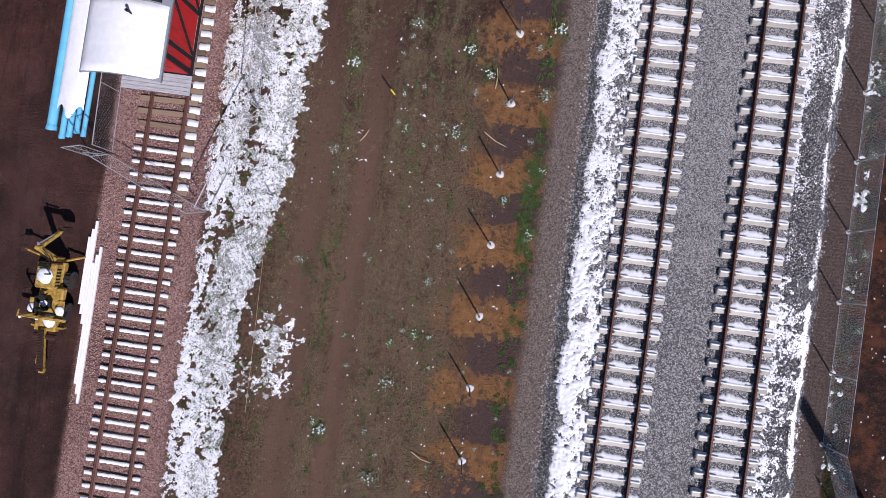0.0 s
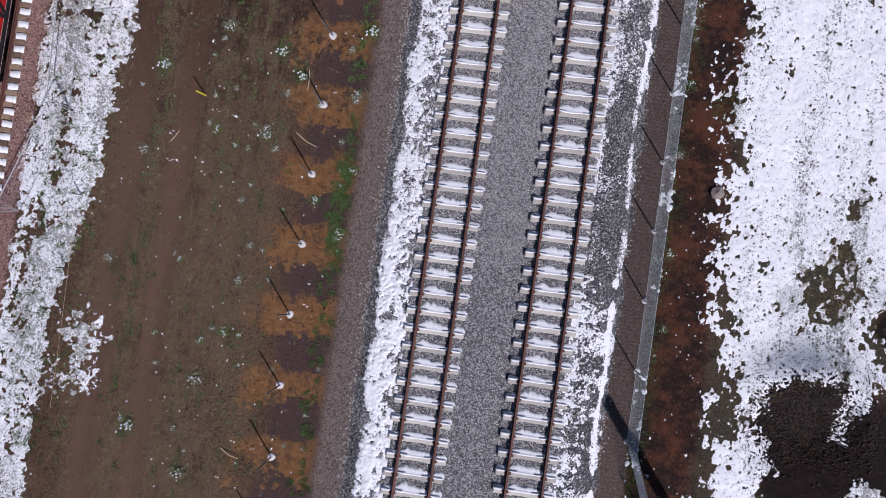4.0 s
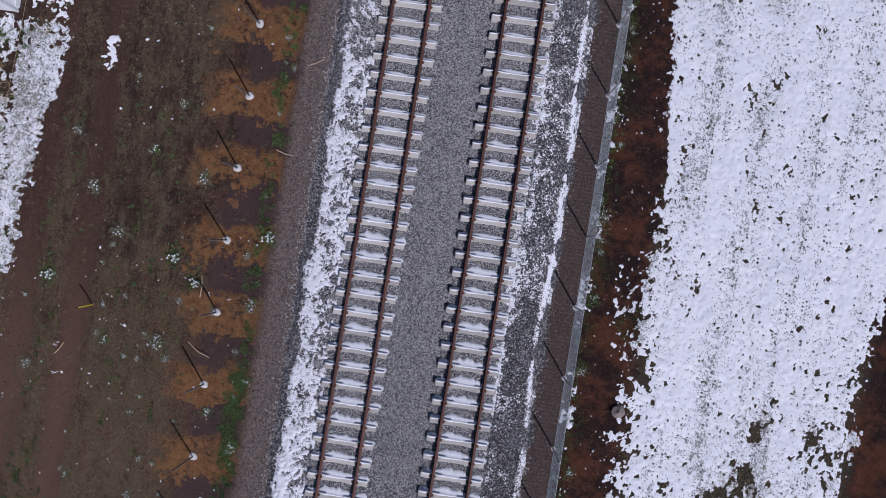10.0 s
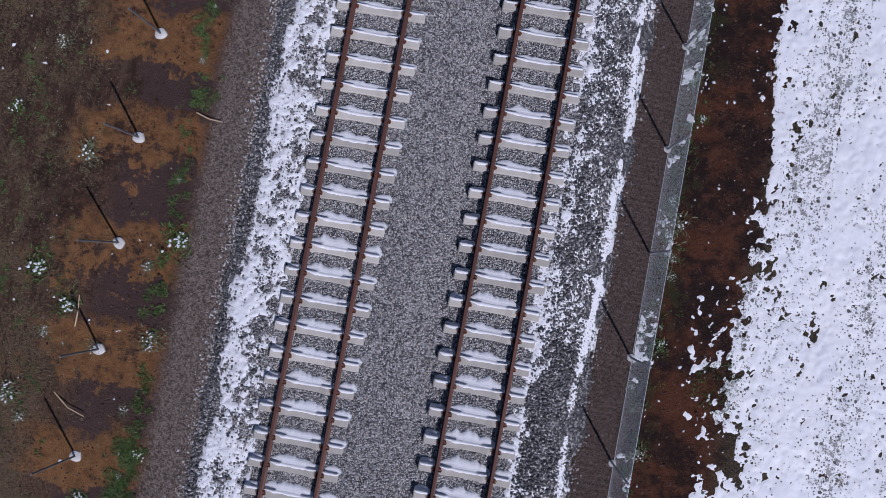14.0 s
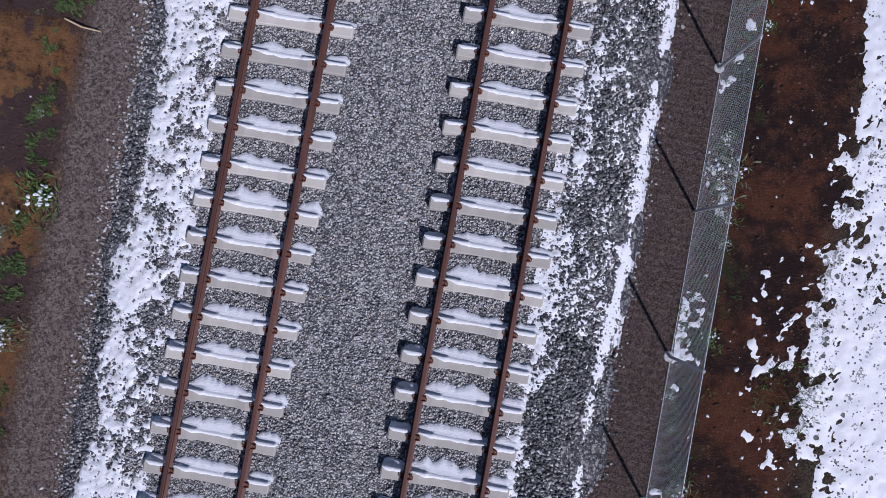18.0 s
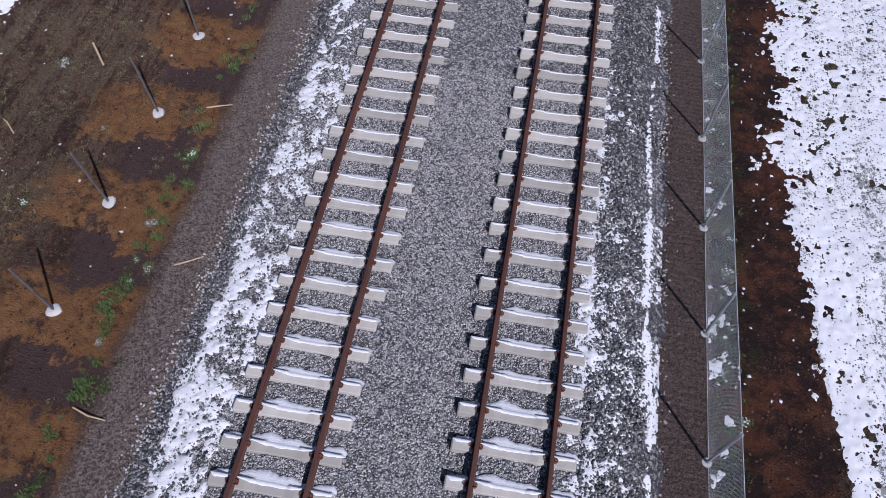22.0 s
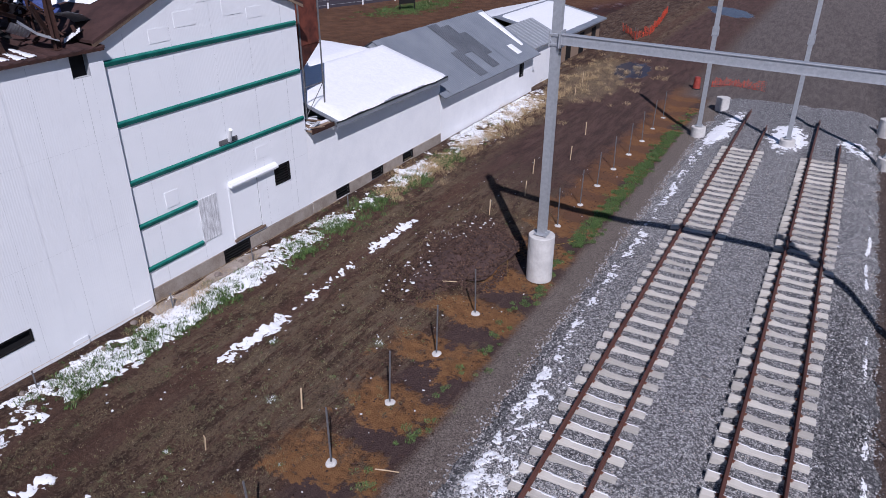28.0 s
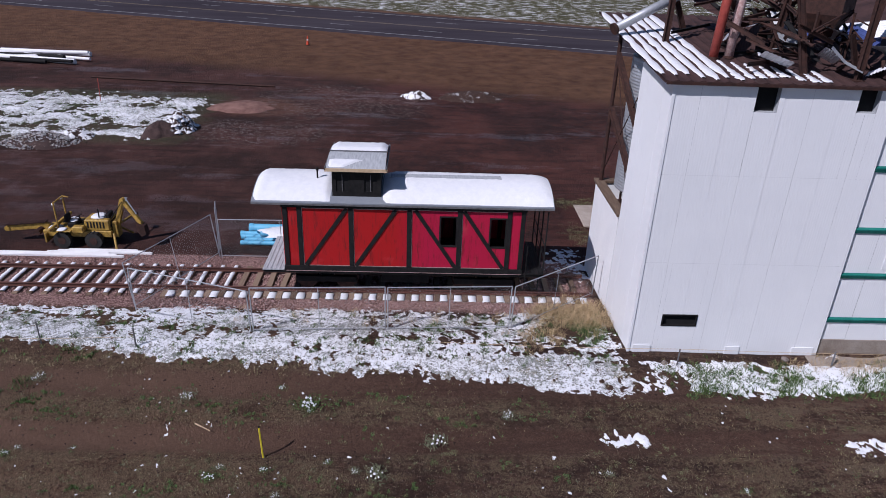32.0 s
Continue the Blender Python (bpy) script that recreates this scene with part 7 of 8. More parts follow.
strip = []
for _k in range(-1, 24):
    for _j in range(22):
        yy = Y0 + DY * (_k + 0.5) + G(0, 0.95)
        dense = 1.0 if yy < 22 or yy > 34 else 0.6
        if U(0, 1) < dense:
            strip.append((-4.75 + G(0, 0.2) + 0.1 * math.sin(yy * 1.3), yy, 0.0, U(0.25, 1.0)))
strip += [(-4.75 + G(0, 0.25), U(40, 60), 0.0, U(0.5, 1.3)) for _ in range(330)]
strip += [(-4.85 + G(0, 0.18), U(1.5, 5.5), 0.0, U(0.6, 1.4)) for _ in range(60)]
blades("weed_strip", "strip of low green weeds beside the gravel path", strip, 90, 0.12, 0.26, 0.008, m_green, 0.9)
blades("strip_straw", "olive blades among the green weeds of the strip", strip[::2], 40, 0.09, 0.3, 0.005, m_straw, 0.9)
blades("verge_grass", "green grass tufts poking through thin snow", spots(620, lambda: U(-17.9, -14.6), lambda: U(-9, 19), 0.3, 1.0) + spots(120, lambda: -14.3 + G(0, 0.42), lambda: U(19, 54), 0.4, 1.5) + [p for _y in (21.3, 23.8, 27.0, 31.5, 34.0, 37.2, 41.0, 44.5) for p in spots(75, lambda: -14.1 + G(0, 0.4), lambda: _y + G(0, 0.7), 0.5, 1.8)], 26, 0.15, 0.22, 0.010, m_green, 0.8)
blades("grey_weeds", "greyish weeds scattered over the wheel-tracked earth", spots(420, lambda: (-9.4 + G(0, 1.7)) if U(0, 1) < 0.75 else -12.75 + G(0, 0.35), lambda: U(-10, 40), 0.2, 0.8), 12, 0.10, 0.2, 0.009, m_pale, 0.9)
blades("low_green_weeds", "small green weeds between the wheel tracks", spots(520, lambda: (-9.0 + G(0, 1.8)) if U(0, 1) < 0.6 else -12.8 + G(0, 0.4), lambda: U(-10, 14) if U(0, 1) < 0.6 else U(14, 40), 0.2, 0.9), 34, 0.08, 0.22, 0.007, m_green, 0.9)
blades("dry_grass", "tufts of dry straw-coloured grass by the wall", spots(300, lambda: -14.1 + G(0, 0.55), lambda: U(38, 62), 0.5, 1.8) + spots(90, lambda: -18.0 + G(0, 0.5), lambda: 17.3 + G(0, 0.8), 0.7, 2.2) + spots(22, lambda: -16.2 + G(0, 0.45), lambda: 15.8 + G(0, 0.5), 0.6, 1.4) + spots(30, lambda: -14.9 + G(0, 0.2), lambda: 26 + G(0, 1.2), 0.5, 1.2) + spots(160, lambda: -13.2 + G(0, 1.8), lambda: 68 + G(0, 6), 0.6, 1.8) + spots(26, lambda: U(-18.3, -17.0), lambda: U(5, 15), 0.4, 1.0), 44, 0.30, 0.34, 0.0042, m_dry, 1.0)
blades("corner_straw", "olive grass at the elevator's corner", spots(80, lambda: -17.9 + G(0, 0.6), lambda: 17.2 + G(0, 0.6), 0.4, 1.2), 30, 0.18, 0.3, 0.007, m_straw, 1.0)
blades("fence_weeds", "green weeds along the foot of the chain-link fence", spots(260, lambda: 9.25 + G(0, 0.22), lambda: U(-8, 34), 0.3, 0.9), 16, 0.14, 0.2, 0.010, m_green, 0.9)
blades("field_grass", "grass tips showing through the snowy field", spots(900, lambda: U(12, 22), lambda: U(-10, 70), 0.2, 0.7), 12, 0.09, 0.2, 0.008, m_pale, 0.9)
blades("corner_grass", "green grass at the elevator's corner", spots(190, lambda: -17.3 + G(0, 0.6), lambda: 17.7 + G(0, 0.35), 0.4, 1.0), 24, 0.12, 0.2, 0.009, m_green, 0.9)
blades("far_brush", "leafless brown brush along the creek", spots(300, lambda: 44 + G(0, 7), lambda: U(80, 180), 2.0, 6.0), 16, 0.55, 0.5, 0.014, m_brush, 0.5)
blades("yard_grass", "thin dead grass in the yard", spots(420, lambda: U(-49.5, -39.5), lambda: U(-30, -4.6), 0.5, 1.5), 26, 0.12, 0.4, 0.010, m_green, 0.9)


blades("trodden_grass", "short olive and straw-coloured grass between the wheel tracks", clumps(150, 22, lambda: (-9.3 + G(0, 1.5)) if U(0, 1) < 0.72 else (-12.8 + G(0, 0.3)), lambda: U(-11, 44), 0.5), 14, 0.085, 0.28, 0.0075, m_straw, 1.0)
m_olive = leaf_mat("olive_weed", (0.055, 0.062, 0.024), (0.24, 0.235, 0.12))
m_dead = leaf_mat("dead_grass", (0.07, 0.052, 0.032), (0.36, 0.29, 0.19))
blades("dead_grass", "flattened tan dead grass between the wheel tracks", clumps(70, 22, lambda: (-9.4 + G(0, 1.3)) if U(0, 1) < 0.7 else (-12.8 + G(0, 0.3)), lambda: U(-11, 10), 0.45) + clumps(60, 20, lambda: -9.6 + G(0, 1.6), lambda: U(9, 44), 0.5), 14, 0.05, 0.34, 0.006, m_dead, 1.6)
blades("weed_clumps", "dark green weeds in clumps beside the wheel tracks", clumps(150, 8, lambda: random.choice((-12.8, -12.6, -10.5, -9.6, -8.6, -7.6)) + G(0, 0.45), lambda: U(-10, 16), 0.17), 30, 0.09, 0.12, 0.009, m_green, 0.9)
blades("olive_clumps", "olive and grey weeds in clumps over the earth", clumps(210, 6, lambda: -9.8 + G(0, 1.9), lambda: U(-10, 30), 0.2), 24, 0.08, 0.15, 0.008, m_olive, 0.9)
blades("fence_line_weeds", "dense dark weeds pressed against the chain-link fence", spots(420, lambda: 9.05 + G(0, 0.16), lambda: U(-8, 36), 0.3, 0.9), 22, 0.14, 0.2, 0.009, m_green, 0.9)
blades("pit_brush", "dark dead brush on the dug heap in the field", spots(420, lambda: 16.0 + G(0, 1.3), lambda: -2.7 + G(0, 1.2), 0.5, 1.4), 16, 0.16, 0.3, 0.006, m_brush, 0.9)
blades("field_tufts", "dark tufts standing out of the field's snow", spots(260, lambda: 16.2 + G(0, 0.9), lambda: 3.3 + G(0, 1.3), 0.3, 0.9) + spots(500, lambda: U(14, 21), lambda: U(-1, 10), 0.2, 0.6), 26, 0.10, 0.22, 0.008, m_straw, 0.9)
blades("verge_straw", "straw and dead grass at the edge of the snow", spots(900, lambda: -14.7 + G(0, 0.45), lambda: U(-11, 60), 0.2, 0.9), 20, 0.13, 0.26, 0.008, m_straw, 1.0)


def snowy_plant():
    """A broad-leaved weed weighed down by a cap of snow; three shapes, then copies."""
    kinds = []
    for kind in range(4):
        t = thing("snowy_weed", (0, 0, -50), "low green weed with melting snow on its leaves", "weed", "snow-topped weeds")
        V_, F_ = [], []
        for k in range(110):
            a, L, w = rng.uniform(0, 2 * math.pi), rng.uniform(0.03, 0.11), rng.uniform(0.004, 0.010)
            ox, oy = rng.normal(0, 0.10), rng.normal(0, 0.07 + 0.02 * kind)
            ux, uy = math.cos(a), math.sin(a)
            b = len(V_)
            hh = rng.uniform(0.03, 0.10)
            for tt, ww in ((0.05, 0.4), (0.45, 1.0), (0.8, 0.75), (1.0, 0.1)):
                z = hh * math.sin(min(1, tt * 1.25) * math.pi * 0.7)
                V_ += [(ox + ux * L * tt - uy * w * ww, oy + uy * L * tt + ux * w * ww, z), (ox + ux * L * tt + uy * w * ww, oy + uy * L * tt - ux * w * ww, z)]
            for j in range(3):
                F_.append((b + 2 * j, b + 2 * j + 1, b + 2 * j + 3, b + 2 * j + 2))
        tagged(from_arrays("leaves", V_, F_, m_green if kind % 2 else m_pale, t), kind="stuff")
        V_, F_ = [], []
        for k in range(10 + 8 * kind):
            cx, cy, r = rng.normal(0, 0.08), rng.normal(0, 0.06), rng.uniform(0.006, 0.022)
            b = len(V_)
            for ring, (rr, z) in enumerate(((1.0, 0.06), (0.7, 0.078), (0.0, 0.085))):
                for i in range(7):
                    an = 2 * math.pi * i / 7
                    q = r * rr * rng.uniform(0.45, 1.45)
                    V_.append((cx + q * math.cos(an), cy + q * math.sin(an), z))
            for ring in range(2):
                for i in range(7):
                    F_.append((b + ring * 7 + i, b + ring * 7 + (i + 1) % 7, b + ring * 7 + 7 + (i + 1) % 7, b + ring * 7 + 7 + i))
        tagged(from_arrays("snow_cap", V_, F_, m_snow, t, smooth=True), kind="stuff")
        kinds.append(t)
    return kinds


WEEDS = ((-8.55, -0.28), (-11.7, -2.9), (-13.9, 0.0), (-5.9, 3.6), (-7.9, 5.6), (-10.4, 6.0), (-6.3, 7.8), (-8.2, 9.8), (-5.2, 10.3), (-9.8, -3.0), (-9.75, -4.6), (-12.2, -6.9), (-9.9, -8.6), (-11.1, 0.3), (-8.4, 6.2), (-7.2, 8.9), (-10.5, 10.6), (-8.9, -2.5), (-13.2, 4.7), (-12.9, 8.4), (-11.8, 12.2), (-9.6, 14.1), (-8.7, 16.2), (-8.1, 19.5), (-10.6, 17.0), (-7.3, 22.2), (-9.2, 24.0), (-11.0, 26.2), (-8.1, 28.4), (-4.6, 2.3), (-4.7, 8.3), (-4.5, 11.2), (-4.8, 16.4), (-4.4, 5.1), (-4.9, 19.6), (9.5, 3.4), (9.3, 7.7), (9.4, 10.8), (9.2, 14.2), (9.5, 17.3), (9.2, 21.0), (9.6, 0.2), (-12.6, 14.4), (-10.1, 20.7), (-7.4, 13.2))
WEEDS += tuple((U(8.8, 9.4), U(-6, 34)) for _ in range(30)) + tuple((-9.2 + G(0, 1.7), U(-8, 13)) for _ in range(34)) + tuple((-4.75 + G(0, 0.2), U(-8, 22)) for _ in range(14))
_kinds = snowy_plant()
_used = set()
for _n, (_x, _y) in enumerate(WEEDS):
    _k = _kinds[_n % 4]
    _m = pose(_x, _y, float(land(np.array([_x]), np.array([_y]))[0]) - 0.005, 0, 0, U(0, 360)) @ Matrix.Scale((U(0.8, 1.8) if _y < 15 else U(0.5, 1.0)) if _n < 45 else U(0.35, 0.8), 4)
    if _n % 4 not in _used:
        _used.add(_n % 4)
        _k.matrix_basis = _m
    else:
        copy_thing(_k, _m)


def snowy_shrub(x, y, r, label):
    t = thing("low_shrub", (x, y, gz(x)), label, "shrub", "shrubs in the field")
    V_, F_ = [], []
    for k in range(int(520 * r)):
        a, rr = rng.uniform(0, 2 * math.pi), r * math.sqrt(rng.uniform(0, 1))
        px, py = rr * math.cos(a), rr * math.sin(a)
        h = rng.uniform(0.1, 0.34) * (1.2 - rr / r)
        d, L, w = rng.uniform(0, 2 * math.pi), rng.uniform(0.04, 0.12), rng.uniform(0.003, 0.008)
        b = len(V_)
        for t_, ww in ((0, 0.6), (0.6, 1), (1, 0.1)):
            V_ += [(px + L * t_ * math.cos(d) - w * ww * math.sin(d), py + L * t_ * math.sin(d) + w * ww * math.cos(d), h * t_), (px + L * t_ * math.cos(d) + w * ww * math.sin(d), py + L * t_ * math.sin(d) - w * ww * math.cos(d), h * t_)]
        F_ += [(b, b + 1, b + 3, b + 2), (b + 2, b + 3, b + 5, b + 4)]
    tagged(from_arrays("twig_tuft", V_, F_, m_green if x < 13 else m_pale, t), kind="stuff")


snowy_shrub(11.2, 9.9, 0.75, "low grey-green shrub flecked with snow at the field's edge")
snowy_shrub(14.6, 2.2, 0.6, "low shrub half buried in the snowy field")
snowy_shrub(14.9, 24.3, 0.7, "low grey shrub in the snowy field")
snowy_shrub(-13.6, -0.4, 0.4, "small snowy shrub beside the wheel track")


# ---- rocks, sticks, stakes ----
def rock(x, y, s, label):
    bm = bmesh.new()
    bmesh.ops.create_icosphere(bm, subdivisions=2, radius=s)
    for v in bm.verts:
        v.co *= 1 + 0.45 * noise.noise(v.co * (1.6 / s) + Vector((x, y, 0)))
        v.co.z *= 0.6
    ob = part("rock", bm, m_rock, None, "")
    ob.location = (x, y, gz(x) + s * 0.2)
    tagged(ob, label, "rock", "loose rocks")


rock(11.08, 6.28, 0.3, "grey-brown boulder on red earth beside the field")
for _ in range(12):
    rock(-15.2 + G(0, 0.25), U(18.5, 31), U(0.08, 0.2), "broken lump of stone by the elevator wall")


def stick(x, y, L, a, r, mat, label, lift=0.03, tilt=0.03):
    t = tubes(((0, 0, 0), (L * math.cos(a) * 0.55, L * math.sin(a) * 0.55, lift + tilt), r), ((L * math.cos(a) * 0.55, L * math.sin(a) * 0.55, lift + tilt), (L * math.cos(a + 0.12), L * math.sin(a + 0.12), 0.01), r * 0.8))
    ob = part("stick", t, mat, None)
    ob.location = (x, y, gz(x) + 0.03)
    tagged(ob, label, "stick", "sticks")


for _x, _y, _L, _a in ((-7.1, 6.4, 1.1, -0.6), (-6.9, 8.3, 0.9, 1.5), (-3.9, 18.6, 0.7, 0.4), (-4.9, 23.5, 0.7, 0.2), (-8.6, 33.2, 1.0, 0.3), (-9.3, 21.4, 0.8, 2.4), (-4.7, 14.9, 0.8, -0.3), (-8.3, -7.4, 0.9, -0.5), (-12.2, 5.2, 0.6, 0.9)):
    stick(_x, _y, _L, _a, 0.02, m_stakewood, "bleached stick lying on the earth")


def stake(x, y, h, mat, name, label, lean=(2, 3)):
    t = thing(name, (x, y, gz(x)), label, "stake", "survey stakes")
    o = part("shaft", boxes(((-0.025, -0.02, -0.1), (0.025, 0.02, h)), bevel=0.004), mat, t)
    part("tip", boxes(((-0.028, -0.023, h), (0.028, 0.023, h + 0.04)), bevel=0.006), m_black if mat is m_yellowstake else mat, t)
    t.rotation_euler = (radians(lean[0]), radians(lean[1]), U(0, 3))


stake(-11.06, 7.38, 1.05, m_yellowstake, "marker_post", "yellow marker post with a dark tip", (1, -4))
for _x, _y in ((-8.2, 24.3), (-9.4, 40.2), (-8.9, 43.5), (-9.7, 46.5), (-8.8, 50.2), (-9.5, 55), (-12.8, 62), (-13.6, 66)):
    stake(_x, _y, 0.8, m_stakewood, "wooden_stake", "thin pale wooden survey stake", (3, 3))
for _y in (20.2, 25.4, 29.5, 36.0):
    stake(-14.9, _y, 0.6, m_post, "string_stake", "thin dark stake holding a string along the wall", (0, 0))


def rope(a, b, sag, name="string_line", mat=None, r=0.006, label="thin pale string stretched along the wall"):
    bm = bmesh.new()
    a, b = Vector(a), Vector(b)
    p = a
    for k in range(1, 13):
        u = k / 12
        q = a.lerp(b, u) - Vector((0, 0, sag * 4 * u * (1 - u)))
        tube(bm, p, q, r, seg=5, caps=False)
        p = q
    tagged(part(name, bm, mat or m_stakewood), label, "string")


rope((-14.9, 20.2, 1.95), (-14.9, 36.0, 1.9), 0.08)
rope((-15.4, 12.0, 1.75), (-14.9, 20.2, 1.95), 0.05)
rope((-15.4, 2.4, 1.75), (-15.1, -6.5, 1.72), 0.06, label="thin pale string stretched through the snowy grass")
stake(-15.5, -0.7, 0.8, m_post, "string_stake", "thin dark stake holding a string in the grass", (0, 0))
stake(-15.4, 2.4, 0.7, m_post, "string_stake", "thin dark stake holding a string in the grass", (0, 0))
rope((-6.3, 38.6, 0.16), (-4.9, 40.2, 0.1), 0.09, "yellow_rope", m_yellow, 0.009, "yellow rope lying between posts")
rope((-7.2, 37.6, 0.3), (-6.0, 35.0, 0.15), 0.12, "yellow_rope", m_yellow, 0.009, "yellow rope lying by the mast's pier")


# ---- heaps of earth ----
def heap_point(a, r, rx, ry, h, seed):
    """A point of a heap's surface, from its middle (r = 0) to its foot (r = 1)."""
    e = 1 + 0.5 * noise.noise(Vector((math.cos(a) * 1.5 + seed, math.sin(a) * 1.5, 3.0)))
    px, py = rx * e * r * math.cos(a), ry * e * r * math.sin(a)
    q = min(r, 1.0)
    z = h * (1 - q * q) ** 1.2 + 0.22 * h * noise.noise(Vector((px * 2.2, py * 2.2, seed))) * (1 - q) ** 0.3 + 0.1 * h * noise.noise(Vector((px * 6, py * 6, seed)))
    return px, py, max(z, -0.05)


def heap(name, x, y, rx, ry, h, mat, label, snowy=0.0, z=None, seed=0):
    t = thing(name, (x, y, gz(x) if z is None else z), label, "earth heap", "heaps")
    V_, F_ = [], []
    n, m_ = 36, 12
    for j in range(m_ + 1):
        for i in range(n):
            a, r = 2 * math.pi * i / n, j / m_
            px, py, z_ = heap_point(a, r, rx, ry, h, seed)
            V_.append((px, py, z_ - (0.08 if j == m_ else 0)))
    for j in range(m_):
        for i in range(n):
            a = j * n + i
            F_.append((a, j * n + (i + 1) % n, (j + 1) * n + (i + 1) % n, a + n))
    from_arrays("earth", V_, F_, mat, t, smooth=True)
    if snowy:
        S_, T_ = [], []
        for k in range(int(60 * snowy)):
            a, r = rng.uniform(0, 2 * math.pi), math.sqrt(rng.uniform(0.02, 0.95))
            px, py = rx * r * math.cos(a), ry * r * math.sin(a)
            zz = h * (1 - r * r) ** 1.2 + 0.22 * h * noise.noise(Vector((px * 2.2, py * 2.2, seed))) * (1 - r) ** 0.3
            q, b = rng.uniform(0.06, 0.22) * (1 + 0.4 * rx), len(S_)
            for ring, dz in ((1.0, -0.04), (0.65, 0.04), (0.0, 0.06)):
                for i in range(8):
                    an = 2 * math.pi * i / 8
                    g = q * ring * rng.uniform(0.5, 1.4)
                    S_.append((px + g * math.cos(an), py + 0.6 * g * math.sin(an), max(zz, 0) + dz))
            for ring in range(2):
                for i in range(8):
                    T_.append((b + ring * 8 + i, b + ring * 8 + (i + 1) % 8, b + ring * 8 + 8 + (i + 1) % 8, b + ring * 8 + 8 + i))
        tagged(from_arrays("snow_patches", S_, T_, m_snow, t, smooth=True), kind="stuff")


heap("earth_heap", -8.6, 36.3, 1.8, 3.2, 0.7, m_mound, "heap of dug dark earth flecked with snow beside the mast", 0, seed=1)
heap("snow_heap", 14.5, 38.6, 1.4, 2.7, 0.55, m_snowheap, "heap of earth under lumpy snow beyond the fence", 0, seed=2)
heap("earth_heap", -51.8, 11.2, 0.9, 1.2, 0.5, m_snowheap, "heap of brush and earth capped with snow in the yard", 0.1, seed=4)
heap("earth_heap", -52.2, 16.0, 1.7, 3.2, 0.45, m_fleck, "low bank of brush and rubble flecked with snow", 0, seed=14)
heap("earth_heap", -40.2, -5.2, 1.5, 1.3, 0.75, m_mound, "heap of brown earth in the yard", 0, seed=5)
heap("snow_heap", -41.1, -4.3, 1.5, 1.1, 1.15, m_snowheap, "lumpy heap of snow and earth in the yard", 0.5, seed=9)
heap("snow_heap", -38.9, -10.0, 1.1, 1.1, 0.5, m_snowheap, "small heap of snow beside the gravel", 0.2, seed=11)
heap("gravel_heap", -37.6, -11.6, 1.4, 2.2, 0.6, m_mound, "low heap of grey gravel in the yard", 0, seed=6)
heap("gravel_heap", -47.2, -1.6, 1.7, 2.5, 0.3, m_pinksand, "spread heap of reddish gravel", 0.0, seed=7)




def dug_spots(n):
    P = []
    for a, r in zip(rng.uniform(0, 6.28, n), np.sqrt(rng.uniform(0, 1.6, n))):
        px, py, z = heap_point(a, r, 1.8, 3.2, 0.7, 1)
        low = float(np.interp(-8.6 + px, PX, PZ))
        P.append((-8.6 + px, 36.3 + py, max(gz(-8.6) + z, low) + 0.01 if r < 1 else low + 0.01))
    return np.array(P)


stones("heap_clods", "dark clods on the dug heap", 7000, dug_spots, 0.04, 0.15, m_clod)
stones("heap_snow", "lumps of snow caught on the dug heap", 260, lambda n: (lambda p: p[p[:, 0] < -8.7])(dug_spots(n)), 0.06, 0.22, m_snow, 0.4)


def dump_spots(n):
    a, r = rng.uniform(0, 6.28, n), np.sqrt(rng.uniform(0, 1, n))
    x, y = -37.6 + 1.5 * r * np.cos(a), -11.6 + 2.3 * r * np.sin(a)
    return np.stack([x, y, gz(-37.6) + 0.6 * (1 - r * r) ** 1.2 + 0.02], -1)


stones("heap_stones", "loose grey stones on the gravel heap", 900, dump_spots, 0.07, 0.16, m_stone)

# ---- road ----
def road():
    a, b = Vector((-83.9 - 0.3078 * 220, -220, 1.16)), Vector((-83.9 + 0.3078 * 260, 260, 1.16))
    d = (b - a).normalized()
    n = Vector((-d.y, d.x, 0))
    ob = bmesh.new()
    vs = [ob.verts.new(p) for p in (a, b, b + n * 19.5, a + n * 19.5)]
    lo = [ob.verts.new(p - Vector((0, 0, 0.3)) + s) for p, s in ((a, -n * 0.8), (b, -n * 0.8), (b + n * 19.5, n * 0.8), (a + n * 19.5, n * 0.8))]
    ob.faces.new(vs)
    for k in range(4):
        ob.faces.new((vs[k], vs[(k + 1) % 4], lo[(k + 1) % 4], lo[k]))
    rd = part("road", ob, m_asphalt)
    tagged(rd, "dark asphalt road with white and yellow lines", "road", kind="structure")

    def line(off, w, mat, dash=0, gap=0, s0=0.0, s1=None):
        s, end = s0, (b - a).length if s1 is None else s1
        while s < end:
            e = min(end, s + dash) if dash else end
            bm = bmesh.new()
            p, q = a + d * s + n * off, a + d * e + n * off
            box_ = [p, q, q + n * w, p + n * w]
            up = Vector((0, 0, 0.006))
            bm.faces.new([bm.verts.new(v + up) for v in box_])
            part("line", bm, mat, rd)
            s = e + gap if dash else end

    line(1.6, 0.18, m_line)
    line(17.8, 0.18, m_line)
    line(5.6, 0.15, m_line, 3, 9, 120, 380)
    line(9.2, 0.14, m_lineY)
    line(9.5, 0.14, m_lineY)
    line(13.6, 0.15, m_line, 3, 9, 120, 380)
    # a turn arrow
    bm = bmesh.new()
    s = 171.0
    c = a + d * s + n * 12.0 + Vector((0, 0, 0.007))
    for poly in (((-1.6, -0.09), (0.8, -0.09), (0.8, 0.09), (-1.6, 0.09)), ((0.8, -0.4), (1.7, 0.0), (0.8, 0.4))):
        bm.faces.new([bm.verts.new(c + d * u + n * v) for u, v in poly])
    part("turn_arrow", bm, m_line, rd)


road()


